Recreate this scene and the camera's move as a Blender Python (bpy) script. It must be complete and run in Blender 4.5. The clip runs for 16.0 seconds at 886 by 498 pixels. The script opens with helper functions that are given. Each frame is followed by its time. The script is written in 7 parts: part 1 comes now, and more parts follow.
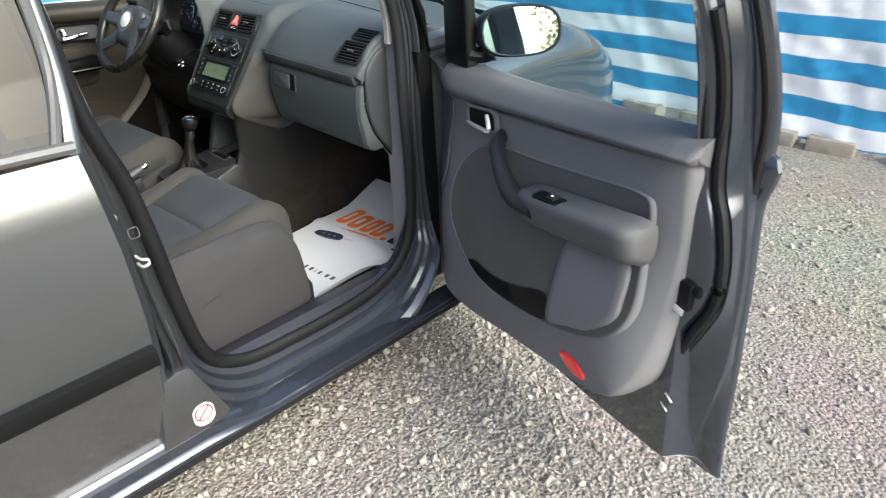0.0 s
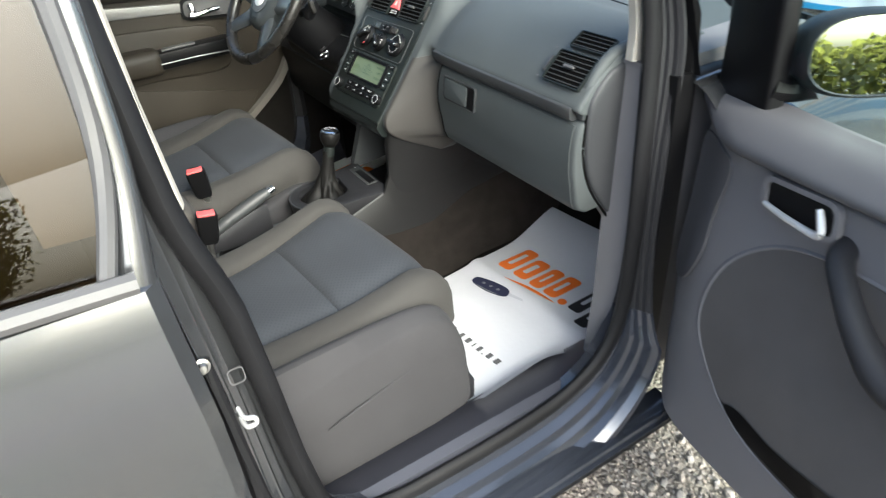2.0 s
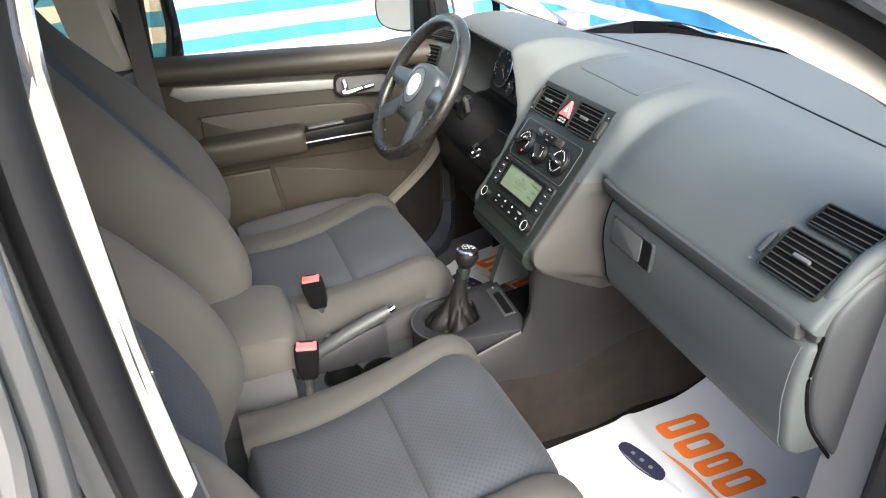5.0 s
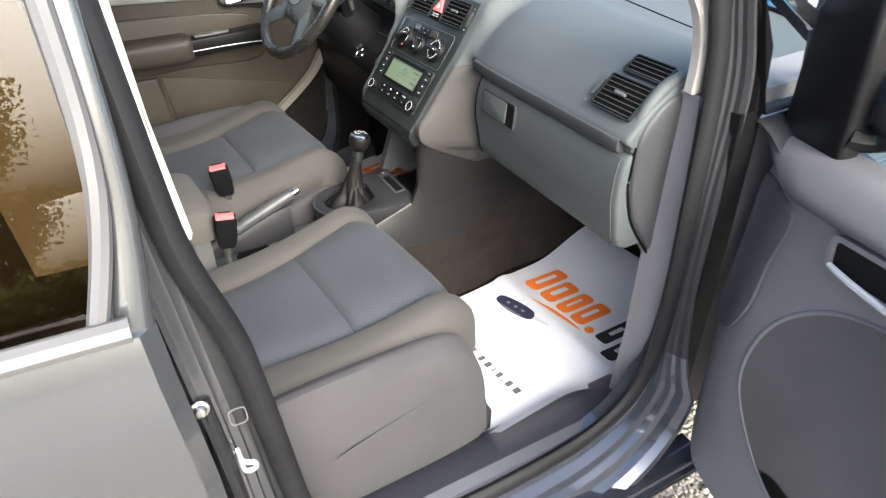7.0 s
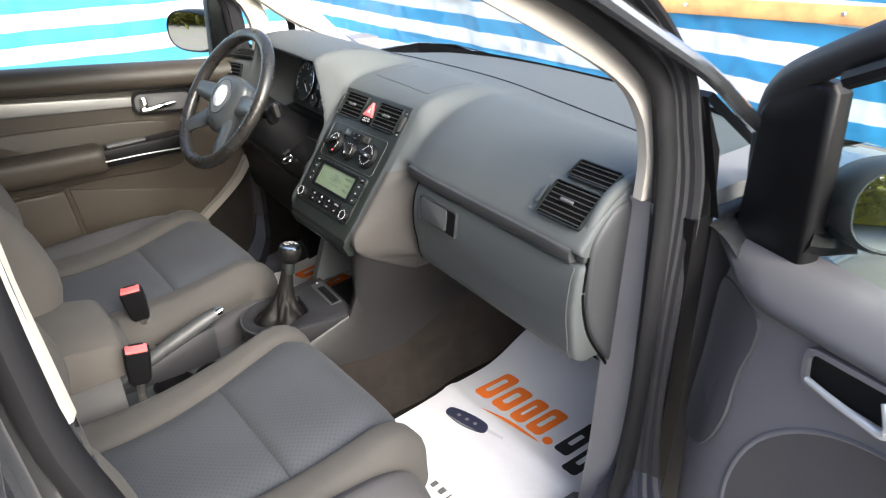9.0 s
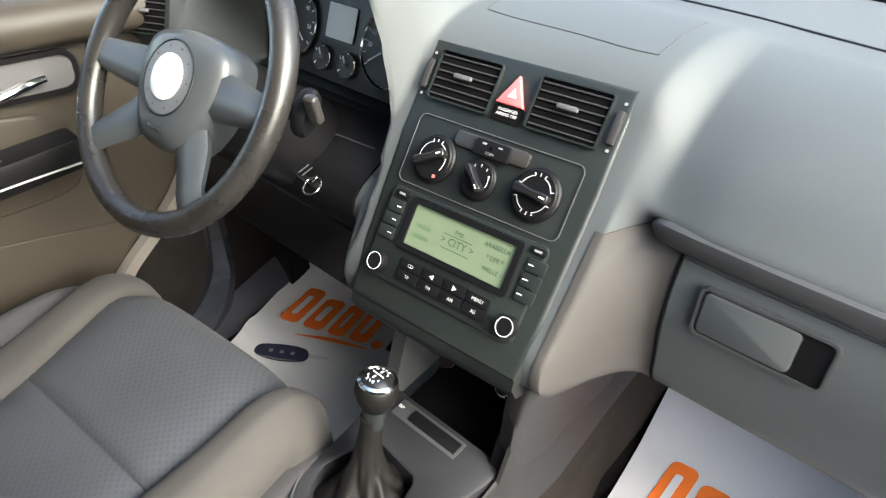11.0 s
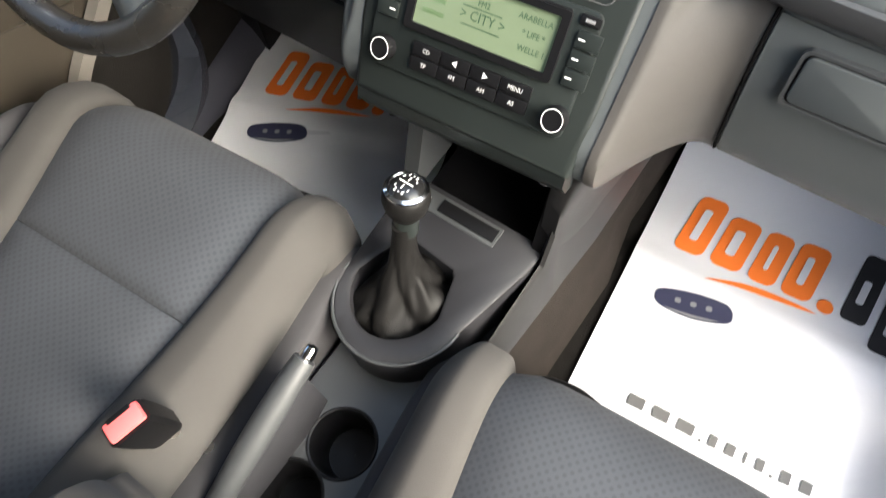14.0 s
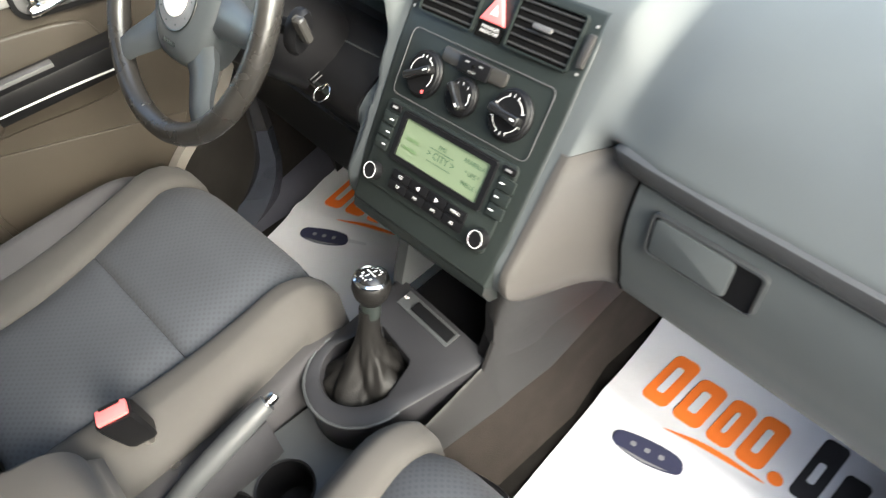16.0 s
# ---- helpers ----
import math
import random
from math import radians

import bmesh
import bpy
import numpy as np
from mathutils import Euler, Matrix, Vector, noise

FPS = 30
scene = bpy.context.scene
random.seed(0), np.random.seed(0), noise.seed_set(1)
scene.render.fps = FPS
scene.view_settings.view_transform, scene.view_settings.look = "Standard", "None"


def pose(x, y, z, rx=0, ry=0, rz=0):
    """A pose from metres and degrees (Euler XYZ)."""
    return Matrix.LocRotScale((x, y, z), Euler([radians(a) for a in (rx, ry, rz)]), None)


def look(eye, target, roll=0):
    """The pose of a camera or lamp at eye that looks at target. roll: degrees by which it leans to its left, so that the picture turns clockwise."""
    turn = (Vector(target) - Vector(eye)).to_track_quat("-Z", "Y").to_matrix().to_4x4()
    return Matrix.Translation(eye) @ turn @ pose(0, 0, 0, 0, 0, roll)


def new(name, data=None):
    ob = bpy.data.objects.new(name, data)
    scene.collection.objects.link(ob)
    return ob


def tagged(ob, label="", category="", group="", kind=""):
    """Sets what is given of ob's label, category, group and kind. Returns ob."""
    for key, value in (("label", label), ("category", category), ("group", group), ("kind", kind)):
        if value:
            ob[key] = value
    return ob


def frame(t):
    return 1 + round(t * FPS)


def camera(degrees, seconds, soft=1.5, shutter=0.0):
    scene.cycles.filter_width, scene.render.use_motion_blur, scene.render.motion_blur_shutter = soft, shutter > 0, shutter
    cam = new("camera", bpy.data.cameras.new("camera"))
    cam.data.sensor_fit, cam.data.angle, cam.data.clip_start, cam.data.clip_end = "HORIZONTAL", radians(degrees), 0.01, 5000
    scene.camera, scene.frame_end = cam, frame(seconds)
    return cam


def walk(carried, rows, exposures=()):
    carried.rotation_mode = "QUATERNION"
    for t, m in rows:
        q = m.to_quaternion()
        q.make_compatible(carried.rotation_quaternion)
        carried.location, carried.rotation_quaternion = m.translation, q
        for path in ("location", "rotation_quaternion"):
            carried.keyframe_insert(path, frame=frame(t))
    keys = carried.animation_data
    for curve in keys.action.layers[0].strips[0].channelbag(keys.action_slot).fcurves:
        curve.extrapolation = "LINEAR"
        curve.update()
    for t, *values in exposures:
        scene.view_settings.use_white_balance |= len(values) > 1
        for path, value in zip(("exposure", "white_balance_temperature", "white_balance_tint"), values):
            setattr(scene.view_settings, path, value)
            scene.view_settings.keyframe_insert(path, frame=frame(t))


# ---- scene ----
cam = camera(69.2, 16.0, soft=1.15, shutter=0.4)
PATH = [
    (0, (2.07, -0.366, 1.365), (0.817, 0.822, 0.354), -2.3),
    (0.5, (1.984, -0.291, 1.363), (0.666, 0.817, 0.346), -2.7),
    (1, (1.8, -0.213, 1.346), (0.477, 0.895, 0.335), -1.9),
    (1.5, (1.591, -0.16, 1.361), (0.232, 0.861, 0.307), -3.7),
    (2, (1.454, -0.097, 1.339), (0.03, 0.758, 0.226), -3.7),
    (2.5, (1.308, 0.056, 1.336), (-0.189, 0.768, 0.216), -3.7),
    (3, (1.206, 0.119, 1.358), (-0.389, 0.726, 0.315), -3.3),
    (3.5, (1.139, 0.106, 1.381), (-0.512, 0.612, 0.372), -4.8),
    (3.7, (1.123, 0.106, 1.382), (-0.548, 0.615, 0.408), -4.9),
    (5.8, (1.139, 0.089, 1.395), (-0.517, 0.534, 0.366), -3.8),
    (6, (1.167, 0.068, 1.384), (-0.454, 0.576, 0.327), -3.1),
    (6.5, (1.269, -0.004, 1.356), (-0.228, 0.672, 0.215), -2.1),
    (7, (1.364, -0.049, 1.356), (-0.08, 0.732, 0.215), -0.9),
    (7.5, (1.405, -0.068, 1.364), (-0.027, 0.777, 0.253), -1.1),
    (8, (1.322, -0.019, 1.363), (-0.142, 0.964, 0.42), -1.8),
    (8.5, (1.275, -0.001, 1.359), (-0.19, 1.038, 0.481), -0.7),
    (9, (1.257, 0.006, 1.357), (-0.196, 1.023, 0.433), -0.6),
    (9.5, (1.065, 0.078, 1.344), (-0.421, 1.006, 0.38), -1.2),
    (9.7, (0.951, 0.084, 1.326), (-0.509, 1.036, 0.347), -0.5),
    (11.8, (0.259, 0.194, 1.233), (-0.7, 1.416, -0.027), -2.1),
    (12, (0.261, 0.197, 1.232), (-0.7, 1.421, -0.023), -2.2),
    (12.5, (0.266, 0.205, 1.235), (-0.709, 1.428, -0.011), -2.9),
    (13, (0.269, 0.202, 1.24), (-0.625, 1.286, -0.183), -3.7),
    (13.5, (0.258, 0.215, 1.221), (-0.445, 1.026, -0.466), -5.9),
    (14, (0.256, 0.225, 1.231), (-0.412, 0.907, -0.527), -9.3),
    (14.5, (0.172, 0.327, 1.245), (-0.34, 0.719, -0.648), -20.4),
    (15, (0.156, 0.403, 1.254), (-0.379, 0.773, -0.637), -22.9),
    (15.5, (0.286, 0.328, 1.294), (-0.614, 0.866, -0.409), -15.7),
    (16, (0.47, 0.232, 1.318), (-0.618, 1.026, -0.16), -6.5),
]
EXPOSURES = [(0, 1.62, 5600, 0), (1, 1.94, 5550, -2), (2, 2.14, 5600, -1), (3.5, 2.79, 5750, 3), (6, 2.64, 5750, 3), (7, 2.69, 5750, 4), (8, 2.86, 5800, 5), (8.5, 2.68, 5800, 6), (9.5, 2.33, 5800, 6), (12, 3.44, 5850, 1), (14, 3.05, 5950, 4), (15, 2.30, 6000, 4), (15.5, 2.55, 5950, 3), (16, 3.22, 5900, 2)]
walk(cam, [(t, look(eye, target, roll)) for t, eye, target, roll in PATH], EXPOSURES)
# ---- end of the walk ----
# ---- world and light ----
SUN_EL, SUN_AZ = radians(36), radians(90)      # azimuth clockwise from the car's nose
world = bpy.data.worlds.new("world")
scene.world = world
world.use_nodes = True
wn = world.node_tree.nodes
sky = wn.new("ShaderNodeTexSky")
sky.sky_type = "NISHITA"
sky.sun_disc = False
sky.sun_elevation, sky.sun_rotation = SUN_EL, SUN_AZ
sky.air_density, sky.dust_density, sky.ozone_density = 0.7, 8.0, 0.5
wn["Background"].inputs["Strength"].default_value = 0.15
world.node_tree.links.new(sky.outputs["Color"], wn["Background"].inputs["Color"])
sun_data = bpy.data.lights.new("sun", "SUN")
sun_data.energy, sun_data.angle, sun_data.color = 0.14, radians(60), (1.0, 0.80, 0.55)
sun = new("sun", sun_data)
sun.matrix_world = look((0, 0, 0), (-math.sin(SUN_AZ) * math.cos(SUN_EL), -math.cos(SUN_AZ) * math.cos(SUN_EL), -math.sin(SUN_EL)))
sun.location = (6, -4, 6)


# ---- materials ----
def principled(name, color, rough=0.5, metal=0.0, **more):
    m = bpy.data.materials.new(name)
    m.use_nodes = True
    b = m.node_tree.nodes["Principled BSDF"]
    b.inputs["Base Color"].default_value = (*color, 1)
    b.inputs["Roughness"].default_value = rough
    b.inputs["Metallic"].default_value = metal
    for key, value in more.items():
        b.inputs[key.replace("_", " ")].default_value = value
    return m, m.node_tree.nodes, m.node_tree.links, b


def grain(m, scale=600.0, bump=0.15, dist=0.0006, vary=0.12, vary_scale=6.0, rough_vary=0.0):
    """Fine relief, and a slow change of tone, in world size."""
    nt = m.node_tree
    n, l = nt.nodes, nt.links
    b = n["Principled BSDF"]
    co = n.new("ShaderNodeTexCoord")
    fine = n.new("ShaderNodeTexNoise")
    fine.inputs["Scale"].default_value, fine.inputs["Detail"].default_value = scale, 3
    l.new(co.outputs["Object"], fine.inputs["Vector"])
    bp = n.new("ShaderNodeBump")
    bp.inputs["Strength"].default_value, bp.inputs["Distance"].default_value = bump, dist
    l.new(fine.outputs["Fac"], bp.inputs["Height"])
    l.new(bp.outputs["Normal"], b.inputs["Normal"])
    slow = n.new("ShaderNodeTexNoise")
    slow.inputs["Scale"].default_value, slow.inputs["Detail"].default_value = vary_scale, 5
    l.new(co.outputs["Object"], slow.inputs["Vector"])
    base = b.inputs["Base Color"].default_value[:]
    ramp = n.new("ShaderNodeValToRGB")
    ramp.color_ramp.elements[0].position, ramp.color_ramp.elements[1].position = 0.3, 0.7
    ramp.color_ramp.elements[0].color = (*[c * (1 - vary) for c in base[:3]], 1)
    ramp.color_ramp.elements[1].color = (*[min(1, c * (1 + vary)) for c in base[:3]], 1)
    l.new(slow.outputs["Fac"], ramp.inputs["Fac"])
    l.new(ramp.outputs["Color"], b.inputs["Base Color"])
    if rough_vary:
        r = b.inputs["Roughness"].default_value
        mr = n.new("ShaderNodeMapRange")
        mr.inputs["To Min"].default_value, mr.inputs["To Max"].default_value = max(0, r - rough_vary), min(1, r + rough_vary)
        l.new(slow.outputs["Fac"], mr.inputs["Value"])
        l.new(mr.outputs["Result"], b.inputs["Roughness"])
    return m


def simple(name, color, rough=0.5, metal=0.0, **more):
    return principled(name, color, rough, metal, **more)[0]


def fabric(name, color, scale, dots=0.0):
    """Woven seat cloth; with dots, small darker pits in staggered rows."""
    m, n, l, b = principled(name, color, 0.92)
    b.inputs["Sheen Weight"].default_value = 0.04
    b.inputs["Specular IOR Level"].default_value = 0.15
    grain(m, scale, 0.5, 0.0008, 0.08, 9)
    if dots:
        co = n.new("ShaderNodeTexCoord")
        mp = n.new("ShaderNodeMapping")
        mp.inputs["Scale"].default_value = (1, 1, 0.0)
        mp.inputs["Rotation"].default_value = (0, 0, radians(45))
        vo = n.new("ShaderNodeTexVoronoi")
        vo.inputs["Scale"].default_value, vo.inputs["Randomness"].default_value = dots, 0.0
        l.new(co.outputs["Object"], mp.inputs["Vector"])
        l.new(mp.outputs["Vector"], vo.inputs["Vector"])
        rp = n.new("ShaderNodeValToRGB")
        rp.color_ramp.elements[0].position, rp.color_ramp.elements[1].position = 0.2, 0.36
        rp.color_ramp.elements[0].color, rp.color_ramp.elements[1].color = (0.55, 0.55, 0.55, 1), (1, 1, 1, 1)
        l.new(vo.outputs["Distance"], rp.inputs["Fac"])
        mul = n.new("ShaderNodeMixRGB")
        mul.blend_type = "MULTIPLY"
        mul.inputs["Fac"].default_value = 0.4
        src = b.inputs["Base Color"].links[0].from_socket
        l.new(src, mul.inputs["Color1"])
        l.new(rp.outputs["Color"], mul.inputs["Color2"])
        l.new(mul.outputs["Color"], b.inputs["Base Color"])
    return m


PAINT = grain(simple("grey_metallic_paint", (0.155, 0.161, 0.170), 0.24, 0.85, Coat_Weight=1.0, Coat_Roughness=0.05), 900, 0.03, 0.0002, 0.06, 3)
# the body paint again, darkened and blued for the shade in the jambs
PAINT_SHADED = grain(simple("shaded_jamb_paint", (0.044, 0.049, 0.063), 0.20, 0.5, Coat_Weight=0.9, Coat_Roughness=0.05), 700, 0.05, 0.0003, 0.1, 4)
PLASTIC = grain(simple("dark_grey_soft_plastic", (0.040, 0.0425, 0.044), 0.42), 1400, 0.35, 0.0006, 0.08, 5, 0.06)
DASH = grain(simple("grey_dash_plastic", (0.062, 0.0685, 0.0695), 0.58, Specular_IOR_Level=0.3), 1400, 0.35, 0.0006, 0.08, 5, 0.06)
LIP = grain(simple("dark_lip_plastic", (0.040, 0.041, 0.042), 0.5, Specular_IOR_Level=0.35), 1400, 0.35, 0.0006, 0.08, 5, 0.06)
HUB = grain(simple("satin_wheel_plastic", (0.045, 0.050, 0.053), 0.33), 1200, 0.15, 0.0004, 0.08, 7, 0.05)
SOFT = grain(simple("matt_grey_dash_end", (0.036, 0.037, 0.040), 0.5, Specular_IOR_Level=0.35), 1400, 0.35, 0.0006, 0.08, 5, 0.05)
SCUFF = grain(simple("blue_grey_scuff_plastic", (0.036, 0.037, 0.047), 0.36), 1400, 0.3, 0.0006, 0.1, 5, 0.06)
PLASTIC_MID = grain(simple("mid_grey_plastic", (0.085, 0.084, 0.085), 0.40), 1400, 0.3, 0.0006, 0.08, 5, 0.05)
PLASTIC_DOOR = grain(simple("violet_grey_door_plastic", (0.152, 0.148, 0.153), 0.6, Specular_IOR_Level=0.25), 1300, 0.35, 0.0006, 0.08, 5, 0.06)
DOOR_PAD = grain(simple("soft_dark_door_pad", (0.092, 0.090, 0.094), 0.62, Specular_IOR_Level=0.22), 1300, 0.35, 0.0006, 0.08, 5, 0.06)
FASCIA = grain(simple("charcoal_fascia_plastic", (0.0125, 0.0155, 0.0145), 0.36, Specular_IOR_Level=0.35), 1500, 0.2, 0.0004, 0.08, 8, 0.05)
DIAL_FACE = simple("dark_dial_face", (0.036, 0.040, 0.038), 0.5)
# shade inside the vents is put into this black; joints and marks share it
PIT = simple("matt_black_shade_and_marks", (0.003, 0.003, 0.003), 0.95, Specular_IOR_Level=0.05)
SLAT = grain(simple("grey_vent_slat", (0.026, 0.025, 0.024), 0.5, Specular_IOR_Level=0.35), 1200, 0.1, 0.0003, 0.08, 9)
STALK = grain(simple("grey_stalk_plastic", (0.026, 0.025, 0.023), 0.26), 900, 0.1, 0.0003, 0.08, 9)
# door plastic browned and darkened for the warm, dim light on that side
DOOR_WARM_SHADED = grain(simple("warm_shaded_door_plastic", (0.037, 0.0312, 0.0235), 0.45, Specular_IOR_Level=0.3), 1300, 0.35, 0.0006, 0.1, 5, 0.06)
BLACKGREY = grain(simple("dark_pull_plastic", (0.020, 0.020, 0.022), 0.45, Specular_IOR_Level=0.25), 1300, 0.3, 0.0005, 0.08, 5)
TRIM = grain(simple("pale_grey_trim", (0.13, 0.12, 0.105), 0.5), 900, 0.2, 0.0004, 0.05, 6)
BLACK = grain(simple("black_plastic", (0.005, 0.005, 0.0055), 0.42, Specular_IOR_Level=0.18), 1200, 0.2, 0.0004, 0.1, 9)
RUBBER = grain(simple("black_rubber_seal", (0.009, 0.009, 0.010), 0.55, Specular_IOR_Level=0.2), 800, 0.2, 0.0004, 0.15, 9)
# dash plastic again, darker and warmer for the shade beside the stack
DASH_SHADED = grain(simple("shaded_dash_plastic", (0.048, 0.0450, 0.0415), 0.6, Specular_IOR_Level=0.3), 1400, 0.35, 0.0006, 0.1, 6, 0.05)
# same plastic as the dash; the shade low down is in this colour
FLANK_SHADED = grain(simple("shaded_flank_plastic", (0.011, 0.0108, 0.0108), 0.46, Specular_IOR_Level=0.35), 1400, 0.35, 0.0006, 0.08, 5, 0.05)
LEATHER = grain(simple("black_leather", (0.007, 0.0067, 0.0064), 0.5, Specular_IOR_Level=0.16), 500, 0.5, 0.0008, 0.1, 9)
RIM = grain(simple("worn_black_wheel_rim", (0.018, 0.017, 0.0155), 0.28), 900, 0.35, 0.0005, 0.2, 14, 0.08)
CARPET = grain(simple("dark_carpet", (0.012, 0.011, 0.010), 0.95, Specular_IOR_Level=0.08), 500, 0.9, 0.003, 0.2, 20)
TUNNEL_CARPET = grain(simple("brown_tunnel_carpet", (0.024, 0.0205, 0.018), 0.95, Specular_IOR_Level=0.08), 500, 0.9, 0.003, 0.2, 20)
CREAM = grain(simple("cream_pillar_trim", (0.38, 0.355, 0.31), 0.8, Specular_IOR_Level=0.2), 900, 0.2, 0.0004, 0.04, 6)
# one cloth in two tones: backrests lightened, cushions darkened for the light there
CLOTH_LIT = fabric("lit_bolster_cloth", (0.074, 0.0685, 0.0615), 900)
CLOTH_SHADED = fabric("shaded_bolster_cloth", (0.051, 0.0485, 0.0455), 900)
SEAT_SIDE = fabric("seat_side_cloth", (0.044, 0.0428, 0.0450), 900)
CLOTH_DARK = fabric("blue_grey_insert_cloth", (0.042, 0.0455, 0.0525), 1000, 130.0)
CLOTH_DOOR = fabric("grey_door_cloth", (0.085, 0.080, 0.078), 900)
CHROME = grain(simple("chrome", (0.85, 0.85, 0.86), 0.12, 1.0), 200, 0.05, 0.0002, 0.05, 8)
BRIGHT = grain(simple("bright_satin_chrome", (0.78, 0.78, 0.77), 0.26, 0.55), 300, 0.05, 0.0002, 0.05, 8)
STEEL = grain(simple("zinc_steel", (0.7, 0.69, 0.66), 0.3, 1.0), 300, 0.1, 0.0003, 0.1, 8)
SILVER = grain(simple("satin_silver_paint", (0.34, 0.335, 0.32), 0.38, 0.6), 700, 0.05, 0.0002, 0.05, 8)
RED = simple("red_reflector", (0.75, 0.01, 0.015), 0.15, Coat_Weight=1.0, Emission_Strength=0.0)
RED_BTN = simple("coral_red_button", (0.85, 0.13, 0.13), 0.4)
PAPER = grain(simple("white_paper", (0.68, 0.68, 0.70), 0.85), 60, 0.25, 0.002, 0.02, 6)
ORANGE = simple("orange_print", (0.90, 0.20, 0.02), 0.8)
INK = simple("black_print", (0.02, 0.02, 0.022), 0.75)
NAVY = simple("navy_print", (0.02, 0.022, 0.055), 0.7)
WHITE = simple("white_print", (0.85, 0.85, 0.83), 0.6)
PALE_PRINT = simple("pale_print", (0.55, 0.55, 0.53), 0.6)
GREY_PRINT = simple("grey_print", (0.20, 0.20, 0.20), 0.7)
GLOSS_BLACK = simple("gloss_black_plastic", (0.010, 0.010, 0.010), 0.18)
BADGE = simple("white_badge", (0.9, 0.9, 0.9), 0.35)
BLUE_DOT = simple("blue_mark", (0.05, 0.25, 0.6), 0.6)
CONCRETE = grain(simple("concrete_block", (0.27, 0.24, 0.195), 0.95), 120, 0.8, 0.004, 0.25, 12)
WOOD = grain(simple("orange_wood_board", (0.72, 0.36, 0.13), 0.65), 90, 0.5, 0.002, 0.25, 9)
SIGN = grain(simple("white_sign_board", (0.78, 0.79, 0.80), 0.5), 200, 0.1, 0.001, 0.04, 3)
MIRROR = simple("mirror_glass", (0.92, 0.93, 0.92), 0.01, 1.0)
GREEN_LENS = simple("indicator_lens", (0.8, 0.25, 0.12), 0.15, Coat_Weight=1.0)


def glass(name, color=(1, 1, 1), clear=0.85, rough=0.0, gloss=0.06, edge=0.8):
    m = bpy.data.materials.new(name)
    m.use_nodes = True
    n, l = m.node_tree.nodes, m.node_tree.links
    n.remove(n["Principled BSDF"])
    tr, gl, mx, lw, pw, ad = (n.new("ShaderNode" + k) for k in ("BsdfTransparent", "BsdfGlossy", "MixShader", "LayerWeight", "Math", "Math"))
    tr.inputs["Color"].default_value = (*[c * clear for c in color], 1)
    gl.inputs["Roughness"].default_value = rough
    lw.inputs["Blend"].default_value = 0.5
    pw.operation, pw.inputs[1].default_value = "POWER", 4.0
    ad.operation, ad.inputs[1].default_value, ad.inputs[2].default_value = "MULTIPLY_ADD", edge, gloss
    l.new(lw.outputs["Facing"], pw.inputs[0])
    l.new(pw.outputs[0], ad.inputs[0])
    l.new(ad.outputs[0], mx.inputs["Fac"])
    l.new(tr.outputs["BSDF"], mx.inputs[1])
    l.new(gl.outputs["BSDF"], mx.inputs[2])
    l.new(mx.outputs["Shader"], n["Material Output"].inputs["Surface"])
    return m


GLASS = glass("clear_window_glass", (0.95, 1.0, 0.98), 0.92, 0.0, 0.02, 0.25)
GLASS_TINT = glass("green_side_glass", (0.90, 0.97, 0.95), 0.74)
DOOR_GLASS = glass("green_tinted_glass", (0.80, 0.97, 0.95), 0.92, 0.0, 0.05)
GLASS_DARK = glass("tinted_rear_glass", (0.66, 0.53, 0.36), 0.34, 0.0, 0.035)

LCD, n_, l_, b_ = principled("green_lcd", (0.12, 0.15, 0.095), 0.25)
b_.inputs["Emission Color"].default_value = (0.30, 0.62, 0.20, 1)
b_.inputs["Emission Strength"].default_value = 0.003

